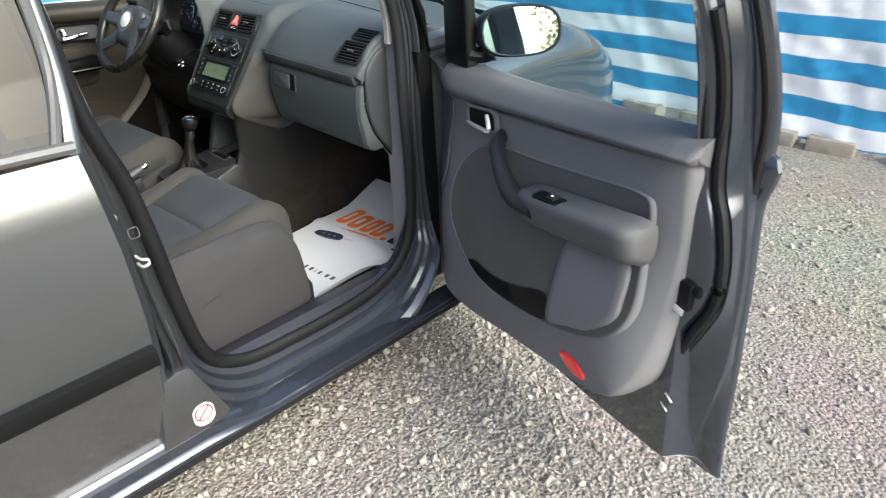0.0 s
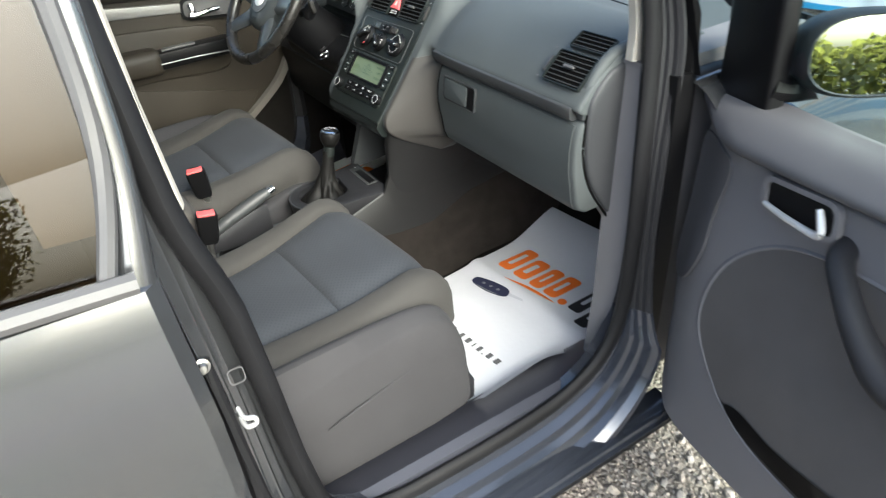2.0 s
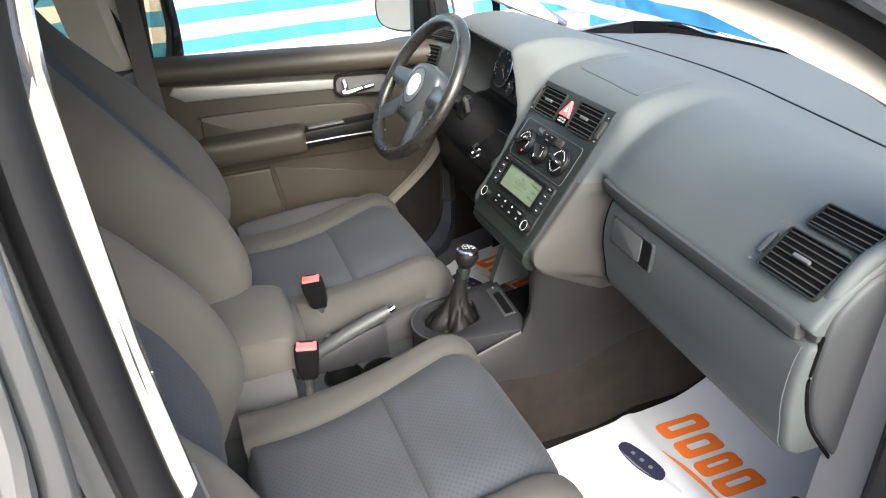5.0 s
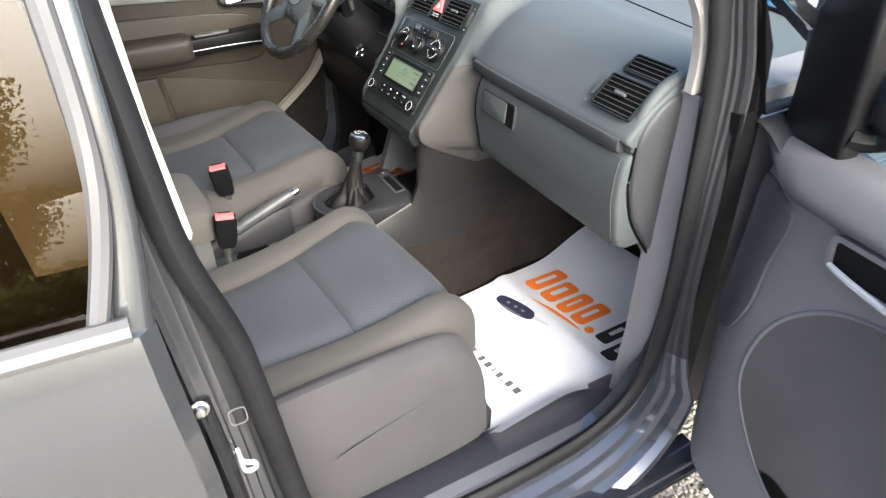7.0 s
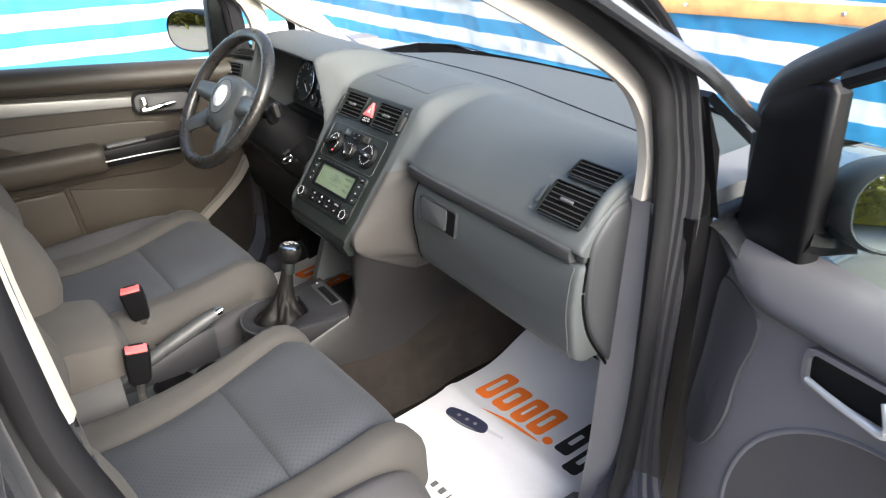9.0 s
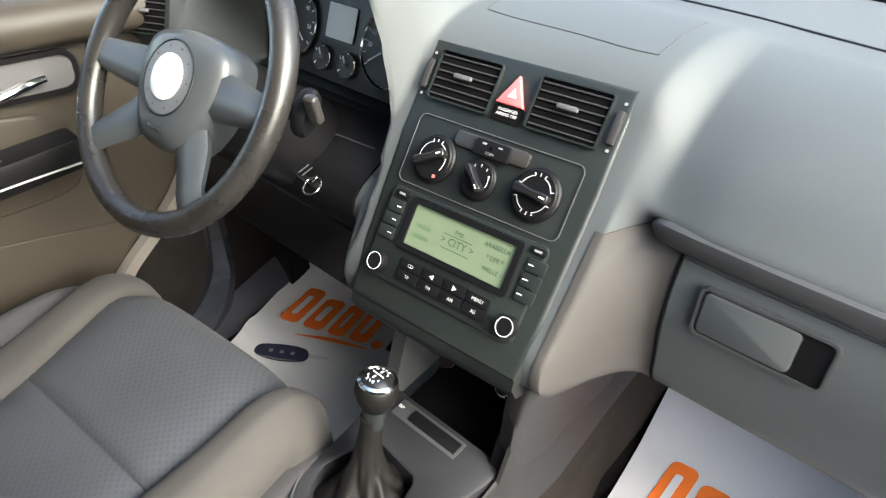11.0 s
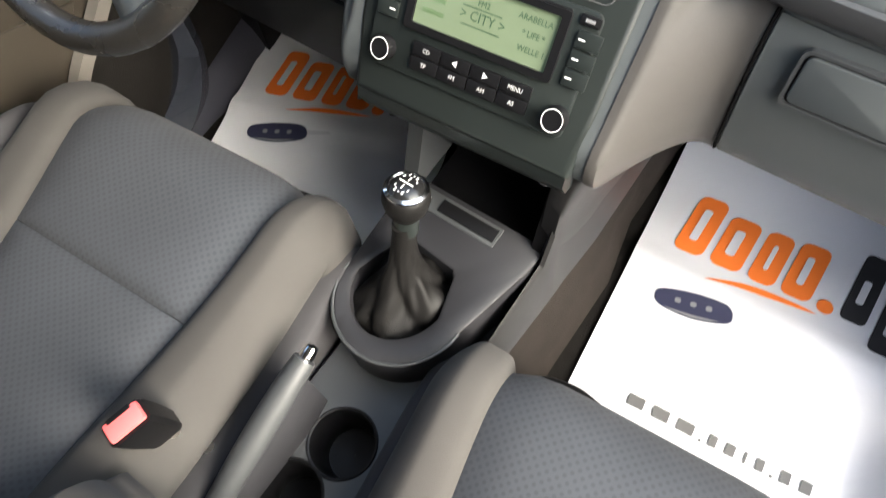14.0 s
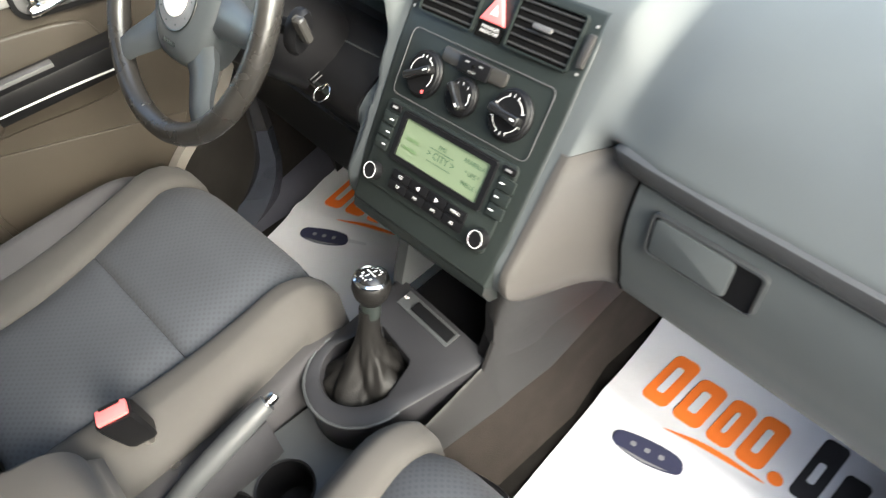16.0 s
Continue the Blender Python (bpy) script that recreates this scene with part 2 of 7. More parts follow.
# striped tarpaulin: blue and white bands woven in, by height
def tarp_material(name, period, phase, tilt):
    m, n, l, b = principled(name, (0.8, 0.8, 0.8), 0.5)
    co = n.new("ShaderNodeTexCoord")
    sep = n.new("ShaderNodeSeparateXYZ")
    l.new(co.outputs["Object"], sep.inputs[0])
    slope = n.new("ShaderNodeMath"); slope.operation = "MULTIPLY_ADD"; slope.inputs[1].default_value = tilt
    l.new(sep.outputs["X"], slope.inputs[0]); l.new(sep.outputs["Z"], slope.inputs[2])
    wob = n.new("ShaderNodeTexNoise"); wob.inputs["Scale"].default_value = 2.5
    l.new(co.outputs["Object"], wob.inputs["Vector"])
    w2 = n.new("ShaderNodeMath"); w2.operation = "MULTIPLY_ADD"; w2.inputs[1].default_value = 0.03
    l.new(wob.outputs["Fac"], w2.inputs[0]); l.new(slope.outputs[0], w2.inputs[2])
    ph = n.new("ShaderNodeMath"); ph.operation = "MULTIPLY_ADD"; ph.inputs[1].default_value, ph.inputs[2].default_value = 1 / period, phase
    l.new(w2.outputs[0], ph.inputs[0])
    fr = n.new("ShaderNodeMath"); fr.operation = "FRACT"
    l.new(ph.outputs[0], fr.inputs[0])
    rp = n.new("ShaderNodeValToRGB")
    e = rp.color_ramp.elements
    e[0].position, e[1].position = 0.47, 0.49
    e[0].color, e[1].color = (0.05, 0.28, 0.53, 1), (0.80, 0.81, 0.83, 1)
    x = e.new(0.985); x.color = (0.80, 0.81, 0.83, 1)
    x = e.new(1.0); x.color = (0.05, 0.28, 0.53, 1)
    l.new(fr.outputs[0], rp.inputs["Fac"])
    weave = n.new("ShaderNodeTexNoise"); weave.inputs["Scale"].default_value, weave.inputs["Detail"].default_value = 3.0, 8
    l.new(co.outputs["Object"], weave.inputs["Vector"])
    mul = n.new("ShaderNodeMixRGB"); mul.blend_type = "MULTIPLY"; mul.inputs["Fac"].default_value = 0.22
    l.new(rp.outputs["Color"], mul.inputs["Color1"]); l.new(weave.outputs["Fac"], mul.inputs["Color2"])
    l.new(rp.outputs["Color"], mul.inputs["Color1"])
    l.new(mul.outputs["Color"], b.inputs["Base Color"])
    wv = n.new("ShaderNodeTexWave"); wv.inputs["Scale"].default_value = 60; wv.bands_direction = "Z"
    l.new(co.outputs["Object"], wv.inputs["Vector"])
    bp = n.new("ShaderNodeBump"); bp.inputs["Strength"].default_value, bp.inputs["Distance"].default_value = 0.25, 0.003
    l.new(wv.outputs["Fac"], bp.inputs["Height"]); l.new(bp.outputs["Normal"], b.inputs["Normal"])
    return m


LEAF = grain(simple("green_leaf", (0.12, 0.12, 0.04), 0.6), 40, 0.3, 0.002, 0.4, 3)
LEAF_T = LEAF.node_tree.nodes.new("ShaderNodeBsdfTranslucent")
LEAF_T.inputs["Color"].default_value = (0.42, 0.40, 0.08, 1)
LEAF_M = LEAF.node_tree.nodes.new("ShaderNodeMixShader")
LEAF.node_tree.links.new(LEAF.node_tree.nodes["Principled BSDF"].outputs[0], LEAF_M.inputs[1])
LEAF.node_tree.links.new(LEAF_T.outputs[0], LEAF_M.inputs[2])
LEAF.node_tree.links.new(LEAF_M.outputs[0], LEAF.node_tree.nodes["Material Output"].inputs["Surface"])
BARK = grain(simple("brown_bark", (0.10, 0.075, 0.055), 0.95), 60, 0.8, 0.01, 0.3, 5)
WALL = grain(simple("grey_render_wall", (0.34, 0.35, 0.34), 0.9), 30, 0.4, 0.004, 0.15, 1.5)

TARP_FRONT = tarp_material("striped_tarp_front", 0.208, 0.143, 0.0)
TARP_SIDE = tarp_material("striped_tarp_side", 0.258, 0.325, 0.0)

# gravel bed and loose stones
GRAVEL, n_, l_, b_ = principled("gravel_bed", (0.33, 0.32, 0.31), 0.95)
co_ = n_.new("ShaderNodeTexCoord")
vo_ = n_.new("ShaderNodeTexVoronoi"); vo_.inputs["Scale"].default_value = 95
l_.new(co_.outputs["Object"], vo_.inputs["Vector"])
hs_ = n_.new("ShaderNodeValToRGB")
hs_.color_ramp.elements[0].color, hs_.color_ramp.elements[1].color = (0.205, 0.184, 0.158, 1), (0.37, 0.334, 0.290, 1)
sp_ = n_.new("ShaderNodeSeparateColor"); l_.new(vo_.outputs["Color"], sp_.inputs[0])
l_.new(sp_.outputs[0], hs_.inputs["Fac"])
big_ = n_.new("ShaderNodeTexNoise"); big_.inputs["Scale"].default_value, big_.inputs["Detail"].default_value = 1.6, 6
l_.new(co_.outputs["Object"], big_.inputs["Vector"])
mu_ = n_.new("ShaderNodeMixRGB"); mu_.blend_type = "MULTIPLY"; mu_.inputs["Fac"].default_value = 0.35
l_.new(hs_.outputs["Color"], mu_.inputs["Color1"]); l_.new(big_.outputs["Color"], mu_.inputs["Color2"])
l_.new(mu_.outputs["Color"], b_.inputs["Base Color"])
bp_ = n_.new("ShaderNodeBump"); bp_.inputs["Strength"].default_value, bp_.inputs["Distance"].default_value = 1.0, 0.01
bp_.invert = True
l_.new(vo_.outputs["Distance"], bp_.inputs["Height"]); l_.new(bp_.outputs["Normal"], b_.inputs["Normal"])
STONE, n_, l_, b_ = principled("gravel_stones", (0.4, 0.39, 0.37), 0.9)
ge_ = n_.new("ShaderNodeNewGeometry")
rs_ = n_.new("ShaderNodeValToRGB")
rs_.color_ramp.elements[0].color, rs_.color_ramp.elements[1].color = (0.205, 0.187, 0.160, 1), (0.40, 0.362, 0.315, 1)
x_ = rs_.color_ramp.elements.new(0.5); x_.color = (0.28, 0.265, 0.245, 1)
x_ = rs_.color_ramp.elements.new(0.75); x_.color = (0.34, 0.30, 0.25, 1)
l_.new(ge_.outputs["Random Per Island"], rs_.inputs["Fac"]); l_.new(rs_.outputs["Color"], b_.inputs["Base Color"])


# ---- building helpers ----
ORIGIN = {}


def thing(name, label, category, at=(0, 0, 0), group="", kind=""):
    ob = new(name)
    ob.empty_display_size = 0.1
    ob.location = at
    ORIGIN[ob] = Vector(at)
    return tagged(ob, label, category, group, kind)


def part(name, bm, material, parent, label="", smooth=35.0, mats=()):
    """Links a bmesh, in world places, as one mesh under a thing or a part."""
    bmesh.ops.remove_doubles(bm, verts=bm.verts, dist=1e-6)
    bmesh.ops.recalc_face_normals(bm, faces=bm.faces)
    if parent is not None:
        bmesh.ops.translate(bm, vec=-ORIGIN[parent], verts=bm.verts)
    if smooth:
        limit = radians(smooth)
        for f in bm.faces:
            f.smooth = True
        for e in bm.edges:
            e.smooth = len(e.link_faces) == 2 and e.calc_face_angle(3.2) < limit
    me = bpy.data.meshes.new(name)
    bm.to_mesh(me)
    bm.free()
    for m in (material, *mats):
        me.materials.append(m)
    ob = new(name, me)
    if parent is not None:
        ob.parent = parent
        ORIGIN[ob] = ORIGIN[parent]
    return tagged(ob, label)


def rbox(size, m=None, bevel=0.004, seg=2):
    """A box of that size round the origin with rounded edges, posed by m."""
    bm = bmesh.new()
    bmesh.ops.create_cube(bm, size=1)
    bmesh.ops.scale(bm, vec=size, verts=bm.verts)
    if bevel:
        bmesh.ops.bevel(bm, geom=list(bm.edges), offset=min(bevel, 0.49 * min(size)), segments=seg, profile=0.6, affect="EDGES")
    if m is not None:
        bm.transform(m)
    return bm


def catmull(pts, sub, closed=False):
    """A smooth line through points of any dimension."""
    pts = [np.array(p, float) for p in pts]
    n, out = len(pts), []
    for i in range(n if closed else n - 1):
        p = [pts[(i + k) % n] if closed else pts[min(max(i + k, 0), n - 1)] for k in (-1, 0, 1, 2)]
        for s in range(sub):
            t = s / sub
            out.append(0.5 * (2 * p[1] + (p[2] - p[0]) * t + (2 * p[0] - 5 * p[1] + 4 * p[2] - p[3]) * t * t + (3 * p[1] - p[0] - 3 * p[2] + p[3]) * t ** 3))
    if not closed:
        out.append(pts[-1])
    return out


def skin(rings, closed=True, caps=True, loop=False):
    """Joins rings of points (all of one length) into a surface. closed: each ring is closed; loop: the last ring meets the first."""
    bm = bmesh.new()
    vs = [[bm.verts.new(tuple(p)) for p in r] for r in rings]
    k = len(rings[0])
    pairs = list(zip(vs, vs[1:])) + ([(vs[-1], vs[0])] if loop else [])
    for a, b in pairs:
        for j in range(k if closed else k - 1):
            q = (j + 1) % k
            try:
                bm.faces.new((a[j], a[q], b[q], b[j]))
            except ValueError:
                pass
    if caps and closed and not loop:
        bm.faces.new(vs[0])
        bm.faces.new(vs[-1][::-1])
    return bm


def tube(path, radius, n=10, closed=False, sub=6, flat=1.0, up=(0, 0, 1)):
    """A round or flattened bar along a line; radius may be a list, one for each given point."""
    rr = radius if isinstance(radius, (list, tuple)) else [radius] * len(path)
    pts = catmull([(*p, r) for p, r in zip(path, rr)], sub, closed) if sub > 1 else [np.array((*p, r), float) for p, r in zip(path, rr)]
    rings, k = [], len(pts)
    for i in range(k):
        a, b = pts[(i - 1) % k if closed else max(i - 1, 0)][:3], pts[(i + 1) % k if closed else min(i + 1, k - 1)][:3]
        d = Vector(b - a).normalized()
        u = Vector(up)
        s = d.cross(u)
        if s.length < 1e-3:
            s = d.cross(Vector((1, 0, 0)))
        s.normalize()
        w = s.cross(d)
        c = Vector(pts[i][:3])
        rings.append([c + s * (pts[i][3] * math.cos(2 * math.pi * j / n)) + w * (flat * pts[i][3] * math.sin(2 * math.pi * j / n)) for j in range(n)])
    return skin(rings, True, not closed, closed)


def lathe(profile, m=None, n=32, hollow=False):
    """Turns (radius, height) points round z; hollow: a closed profile that makes a ring."""
    rings = [[(r * math.cos(2 * math.pi * j / n), r * math.sin(2 * math.pi * j / n), h) for j in range(n)] for r, h in profile]
    bm = skin(rings, True, not hollow, hollow)
    if m is not None:
        bm.transform(m)
    return bm


def slab(outline, depth, m=None, bevel=0.0, seg=2):
    """A flat outline (x, y) with depth along -z, its front edge rounded."""
    bm = bmesh.new()
    f = bm.faces.new([bm.verts.new((x, y, 0)) for x, y in outline])
    if f.normal.z < 0 or f.calc_area() and sum((outline[i][0] * outline[(i + 1) % len(outline)][1] - outline[(i + 1) % len(outline)][0] * outline[i][1]) for i in range(len(outline))) < 0:
        f.normal_flip()
    r = bmesh.ops.extrude_face_region(bm, geom=[f])
    bmesh.ops.translate(bm, vec=(0, 0, -depth), verts=[v for v in r["geom"] if isinstance(v, bmesh.types.BMVert)])
    if bevel:
        top = [e for e in bm.edges if all(abs(v.co.z) < 1e-7 for v in e.verts)]
        bmesh.ops.bevel(bm, geom=top, offset=bevel, segments=seg, profile=0.5, affect="EDGES")
    if m is not None:
        bm.transform(m)
    return bm


def rrect(w, h, r, n=5, cx=0.0, cy=0.0):
    """Outline of a rectangle with rounded corners."""
    out = []
    for sx, sy, a0 in ((1, 1, 0), (-1, 1, 90), (-1, -1, 180), (1, -1, 270)):
        for i in range(n + 1):
            a = radians(a0 + 90 * i / n)
            out.append((cx + sx * (w / 2 - r) + r * math.cos(a), cy + sy * (h / 2 - r) + r * math.sin(a)))
    return out


def ring_plate(outer, inner, depth, m=None):
    """A frame between two outlines of the same number of points, with depth along -z."""
    bm = skin([[(x, y, -depth) for x, y in outer], [(x, y, 0) for x, y in outer], [(x, y, 0) for x, y in inner], [(x, y, -depth) for x, y in inner]], True, False, True)
    if m is not None:
        bm.transform(m)
    return bm


def axes(o, x, y, z):
    """A pose from an origin and three axes."""
    return Matrix(((x[0], y[0], z[0], o[0]), (x[1], y[1], z[1], o[1]), (x[2], y[2], z[2], o[2]), (0, 0, 0, 1)))


def merge(*bms):
    out = bmesh.new()
    for b in bms:
        me = bpy.data.meshes.new("tmp")
        b.to_mesh(me)
        b.free()
        out.from_mesh(me)
        bpy.data.meshes.remove(me)
    return out


def carve(ob, bm):
    """Cuts the volume of a bmesh, in world places, out of a part."""
    me = bpy.data.meshes.new("cutter")
    bmesh.ops.recalc_face_normals(bm, faces=bm.faces)
    bm.to_mesh(me)
    bm.free()
    tool = bpy.data.objects.new("cutter", me)
    scene.collection.objects.link(tool)
    bpy.context.view_layer.update()
    md = ob.modifiers.new("cut", "BOOLEAN")
    md.object, md.operation, md.solver = tool, "DIFFERENCE", "EXACT"
    bpy.context.view_layer.update()
    old = ob.data
    ob.data = bpy.data.meshes.new_from_object(ob.evaluated_get(bpy.context.evaluated_depsgraph_get()))
    ob.modifiers.clear()
    bpy.data.objects.remove(tool)
    bpy.data.meshes.remove(me)
    bpy.data.meshes.remove(old)


def words(name, text, size, m, material, parent, depth=0.0006, align="CENTER"):
    """Raised lettering in the built-in font, as a mesh."""
    cu = bpy.data.curves.new(name, "FONT")
    cu.body, cu.size, cu.extrude, cu.align_x, cu.align_y = text, size, depth, align, "CENTER"
    cu.resolution_u = 2
    tmp = bpy.data.objects.new(name, cu)
    scene.collection.objects.link(tmp)
    bpy.context.view_layer.update()
    me = bpy.data.meshes.new_from_object(tmp.evaluated_get(bpy.context.evaluated_depsgraph_get()))
    bpy.data.objects.remove(tmp)
    bm = bmesh.new()
    bm.from_mesh(me)
    bpy.data.meshes.remove(me)
    bm.transform(m)
    return part(name, bm, material, parent, smooth=0)


def smoothstep(a, b, x):
    t = min(max((x - a) / (b - a), 0), 1)
    return t * t * (3 - 2 * t)

# ---- ground, fence ----
def build_ground():
    bm = bmesh.new()
    bmesh.ops.create_grid(bm, x_segments=2, y_segments=2, size=400)
    part("ground", bm, GRAVEL, None, "grey crushed-stone yard").update_tag()
    tagged(bpy.data.objects["ground"], "level yard of grey crushed stone", "ground", kind="structure")
    # loose stones beside the car
    rng = random.Random(4)
    shapes = []
    for k in range(12):
        b = bmesh.new()
        bmesh.ops.create_icosphere(b, subdivisions=1, radius=1)
        for v in b.verts:
            v.co *= rng.uniform(0.65, 1.15)
        shapes.append(([v.co.copy() for v in b.verts], [[v.index for v in f.verts] for f in b.faces]))
        b.free()
    verts, faces = [], []
    for i in range(15000):
        x = 0.62 + abs(rng.triangular(0, 2.9, 0.4))
        y = rng.uniform(-0.9, 3.0)
        if rng.random() < 0.35:
            x, y = rng.uniform(0.7, 1.7), rng.uniform(-0.2, 1.4)
        r = min(0.016, 0.0038 * math.exp(abs(rng.gauss(0, 0.6))))
        vs, fs = shapes[rng.randrange(12)]
        m = Matrix.LocRotScale((x, y, r * 0.25), Euler((rng.uniform(0, 6), rng.uniform(0, 6), rng.uniform(0, 6))), (r, r * rng.uniform(0.7, 1), r * rng.uniform(0.5, 0.8)))
        o = len(verts)
        verts += [tuple(m @ v) for v in vs]
        faces += [[o + a for a in f] for f in fs]
    me = bpy.data.meshes.new("gravel")
    me.from_pydata(verts, [], faces)
    me.materials.append(STONE)
    tagged(new("gravel", me), "loose grey and beige crushed stones on the yard", "gravel", kind="stuff")


def leaves(rng, count, place, size):
    """A loose cloud of small bent leaves; place() gives each one's spot."""
    verts, faces = [], []
    for i in range(count):
        p = Vector(place())
        m = Euler((rng.uniform(-1, 1), rng.uniform(-1, 1), rng.uniform(0, 6.3))).to_matrix()
        s = size * rng.uniform(0.6, 1.3)
        o = len(verts)
        verts += [tuple(p + m @ (Vector(q) * s)) for q in ((-1, 0, 0), (0, -0.45, 0.12), (1, 0, 0), (0, 0.45, 0.12))]
        faces += [[o, o + 1, o + 2], [o, o + 2, o + 3]]
    bm = bmesh.new()
    vs = [bm.verts.new(v) for v in verts]
    for f in faces:
        bm.faces.new([vs[q] for q in f])
    return bm


def build_surroundings():
    """What the wing mirror shows across the yard: a grey wall, a hedge and a tree."""
    rng = random.Random(12)
    ob = part("boundary_wall", rbox((0.25, 4.2, 2.6), pose(13.0, -9.2, 1.3, 0, 0, 12), 0.02), WALL, None)
    tagged(ob, "plain grey rendered wall across the yard", "wall")

    def spot():
        y = rng.uniform(-8, 4)
        h = 1.25 + 0.4 * noise.noise((y * 0.6, 0, 3)) + 0.2 * noise.noise((y * 2.5, 0, 8))
        return 10.5 + rng.gauss(0, 0.35), y, h * rng.random() ** 0.6
    part("hedge", merge(leaves(rng, 16000, spot, 0.085), rbox((0.4, 11.6, 0.5), pose(10.8, -2, 0.25), 0.1)), LEAF, None, smooth=0)
    tagged(bpy.data.objects["hedge"], "low green hedge along the far side of the yard", "hedge", kind="stuff")

    def spot_behind():
        x = rng.uniform(-12, 1)
        h = 0.8 + 0.35 * noise.noise((x * 0.5, 0, 5)) + 0.25 * noise.noise((x * 2.1, 0, 4))
        return x, -13 + rng.gauss(0, 0.35), h * rng.random() ** 0.6
    row = part("hedge", merge(leaves(rng, 12000, spot_behind, 0.09), rbox((12.6, 0.4, 0.45), pose(-5.5, -13.3, 0.22), 0.1)), LEAF, None, smooth=0)
    tagged(row, "tall yellow-green hedge behind the parked car", "hedge", kind="stuff")
    tree = thing("tree", "young green tree beyond the hedge", "tree", (15.0, -2.6, 0))
    trunk = [tube([(15.0, -2.6, 0), (15.03, -2.55, 1.0), (14.95, -2.62, 2.0), (15.0, -2.6, 3.1)], [0.11, 0.085, 0.065, 0.02], 9)]
    tips = []
    for i in range(9):
        a, z = i * 2.4, 1.2 + 0.2 * i
        e = (15 + 0.9 * math.cos(a), -2.6 + 0.9 * math.sin(a), z + 0.75)
        trunk.append(tube([(15.0, -2.6, z), (15 + 0.4 * math.cos(a), -2.6 + 0.4 * math.sin(a), z + 0.3), e], [0.04, 0.028, 0.008], 6))
        tips += [e, (15 + 0.45 * math.cos(a), -2.6 + 0.45 * math.sin(a), z + 0.4)]

    def crown():
        c = tips[rng.randrange(len(tips))]
        return [q + rng.gauss(0, 0.24) for q in c]
    part("trunk", merge(*trunk), BARK, tree, "brown trunk and limbs")
    part("crown", leaves(rng, 7000, crown, 0.075), LEAF, tree, "loose green crown", 0)


def tarp(name, p0, p1, z0, z1, material, label, seed):
    """A hanging sheet from p0 to p1 with soft folds and a wavy lower hem."""
    p0, p1 = Vector(p0), Vector(p1)
    d = (p1 - p0)
    ln = d.length
    d.normalize()
    nrm = Vector((-d.y, d.x))
    nu, nv, rows = int(ln / 0.035), 60, []
    for j in range(nv + 1):
        row = []
        for i in range(nu + 1):
            u, v = i / nu * ln, j / nv
            fold = 0.035 * noise.noise((u * 1.6, v * 1.2, seed)) + 0.026 * noise.noise((u * 5.0 + v * 1.5, v * 2.5, seed + 7)) + 0.016 * noise.noise((u * 14 + 4 * v, v * 9, seed + 3)) + 0.009 * abs(noise.noise((u * 9 + 14 * v, v * 16 - u * 5, seed + 5)))
            hem = (1 - v) * (0.05 * noise.noise((u * 2.2, 0, seed + 11)))
            q = p0 + d * u + nrm * fold
            row.append((q.x - p0.x, q.y - p0.y, z0 + (z1 - z0) * v + hem))
        rows.append(row)
    bm = skin(rows, False, False)
    bmesh.ops.solidify(bm, geom=list(bm.faces), thickness=0.002)
    ob = part(name, bm, material, None, smooth=60)
    ob.location = (p0.x, p0.y, 0)
    return tagged(ob, label, "tarpaulin fence")


def build_fence():
    tarp("tarpaulin_fence", (-5.8, 2.93), (4.5, 3.55), 0.045, 1.02, TARP_FRONT, "blue and white striped tarpaulin hung as a fence", 3)
    # its unseen top is raised to keep low sky light off the driver's side
    tarp("tarpaulin_fence", (-5.05, -5.0), (-5.30, 3.2), 0.03, 2.72, TARP_SIDE, "blue and white striped tarpaulin hung beside the car", 21)
    rng = random.Random(9)
    x = -1.2
    while x < 4.2:
        w = rng.uniform(0.16, 0.30)
        b = rbox((w, 0.12, 0.085), pose(x + w / 2, 3.30 + 0.06 * x + 0.0, 0.036, 0, 0, rng.uniform(-5, 8)), 0.012)
        ob = part("concrete_block", b, CONCRETE, None)
        tagged(ob, "rough beige concrete block holding down the tarpaulin", "concrete block", "blocks under the fence")
        x += w + rng.uniform(0.02, 0.30)
    board = thing("sign_board", "white board with dark bars above an orange wooden rail", "sign", (-1.2, 3.22, 0.95))
    m = axes((0.6, 3.31, 1.225), (0.998, 0.06, 0.035), (-0.035, 0, 0.999), (0.06, -0.998, 0))
    part("panel", slab(rrect(8.6, 0.46, 0.01, 2, 0, 0.045), 0.02, m), SIGN, board)
    m2 = axes((0.6, 3.29, 0.965), (0.998, 0.06, 0.035), (-0.035, 0, 0.999), (0.06, -0.998, 0))
    part("rail", slab(rrect(8.6, 0.085, 0.008, 2), 0.03, m2, 0.004), WOOD, board, "orange wooden rail")
    for i in range(9):
        part("screw", lathe([(0, 0.003), (0.009, 0.003), (0.012, 0)], m2 @ pose(-3.2 + 0.8 * i, 0.004, 0, 0, 0, 0), 10), STEEL, board)
    for i, w in enumerate((0.06, 0.06, 0.06, 0.06, 0.0, 0.06, 0.06, 0.0, 0.06, 0.06, 0.0, 0.06, 0.06)):
        if w:
            part("bar", slab(rrect(w, 0.12, 0.01, 2), 0.002, m @ pose(-1.55 + 0.084 * i, -0.075, 0.003)), INK, board)


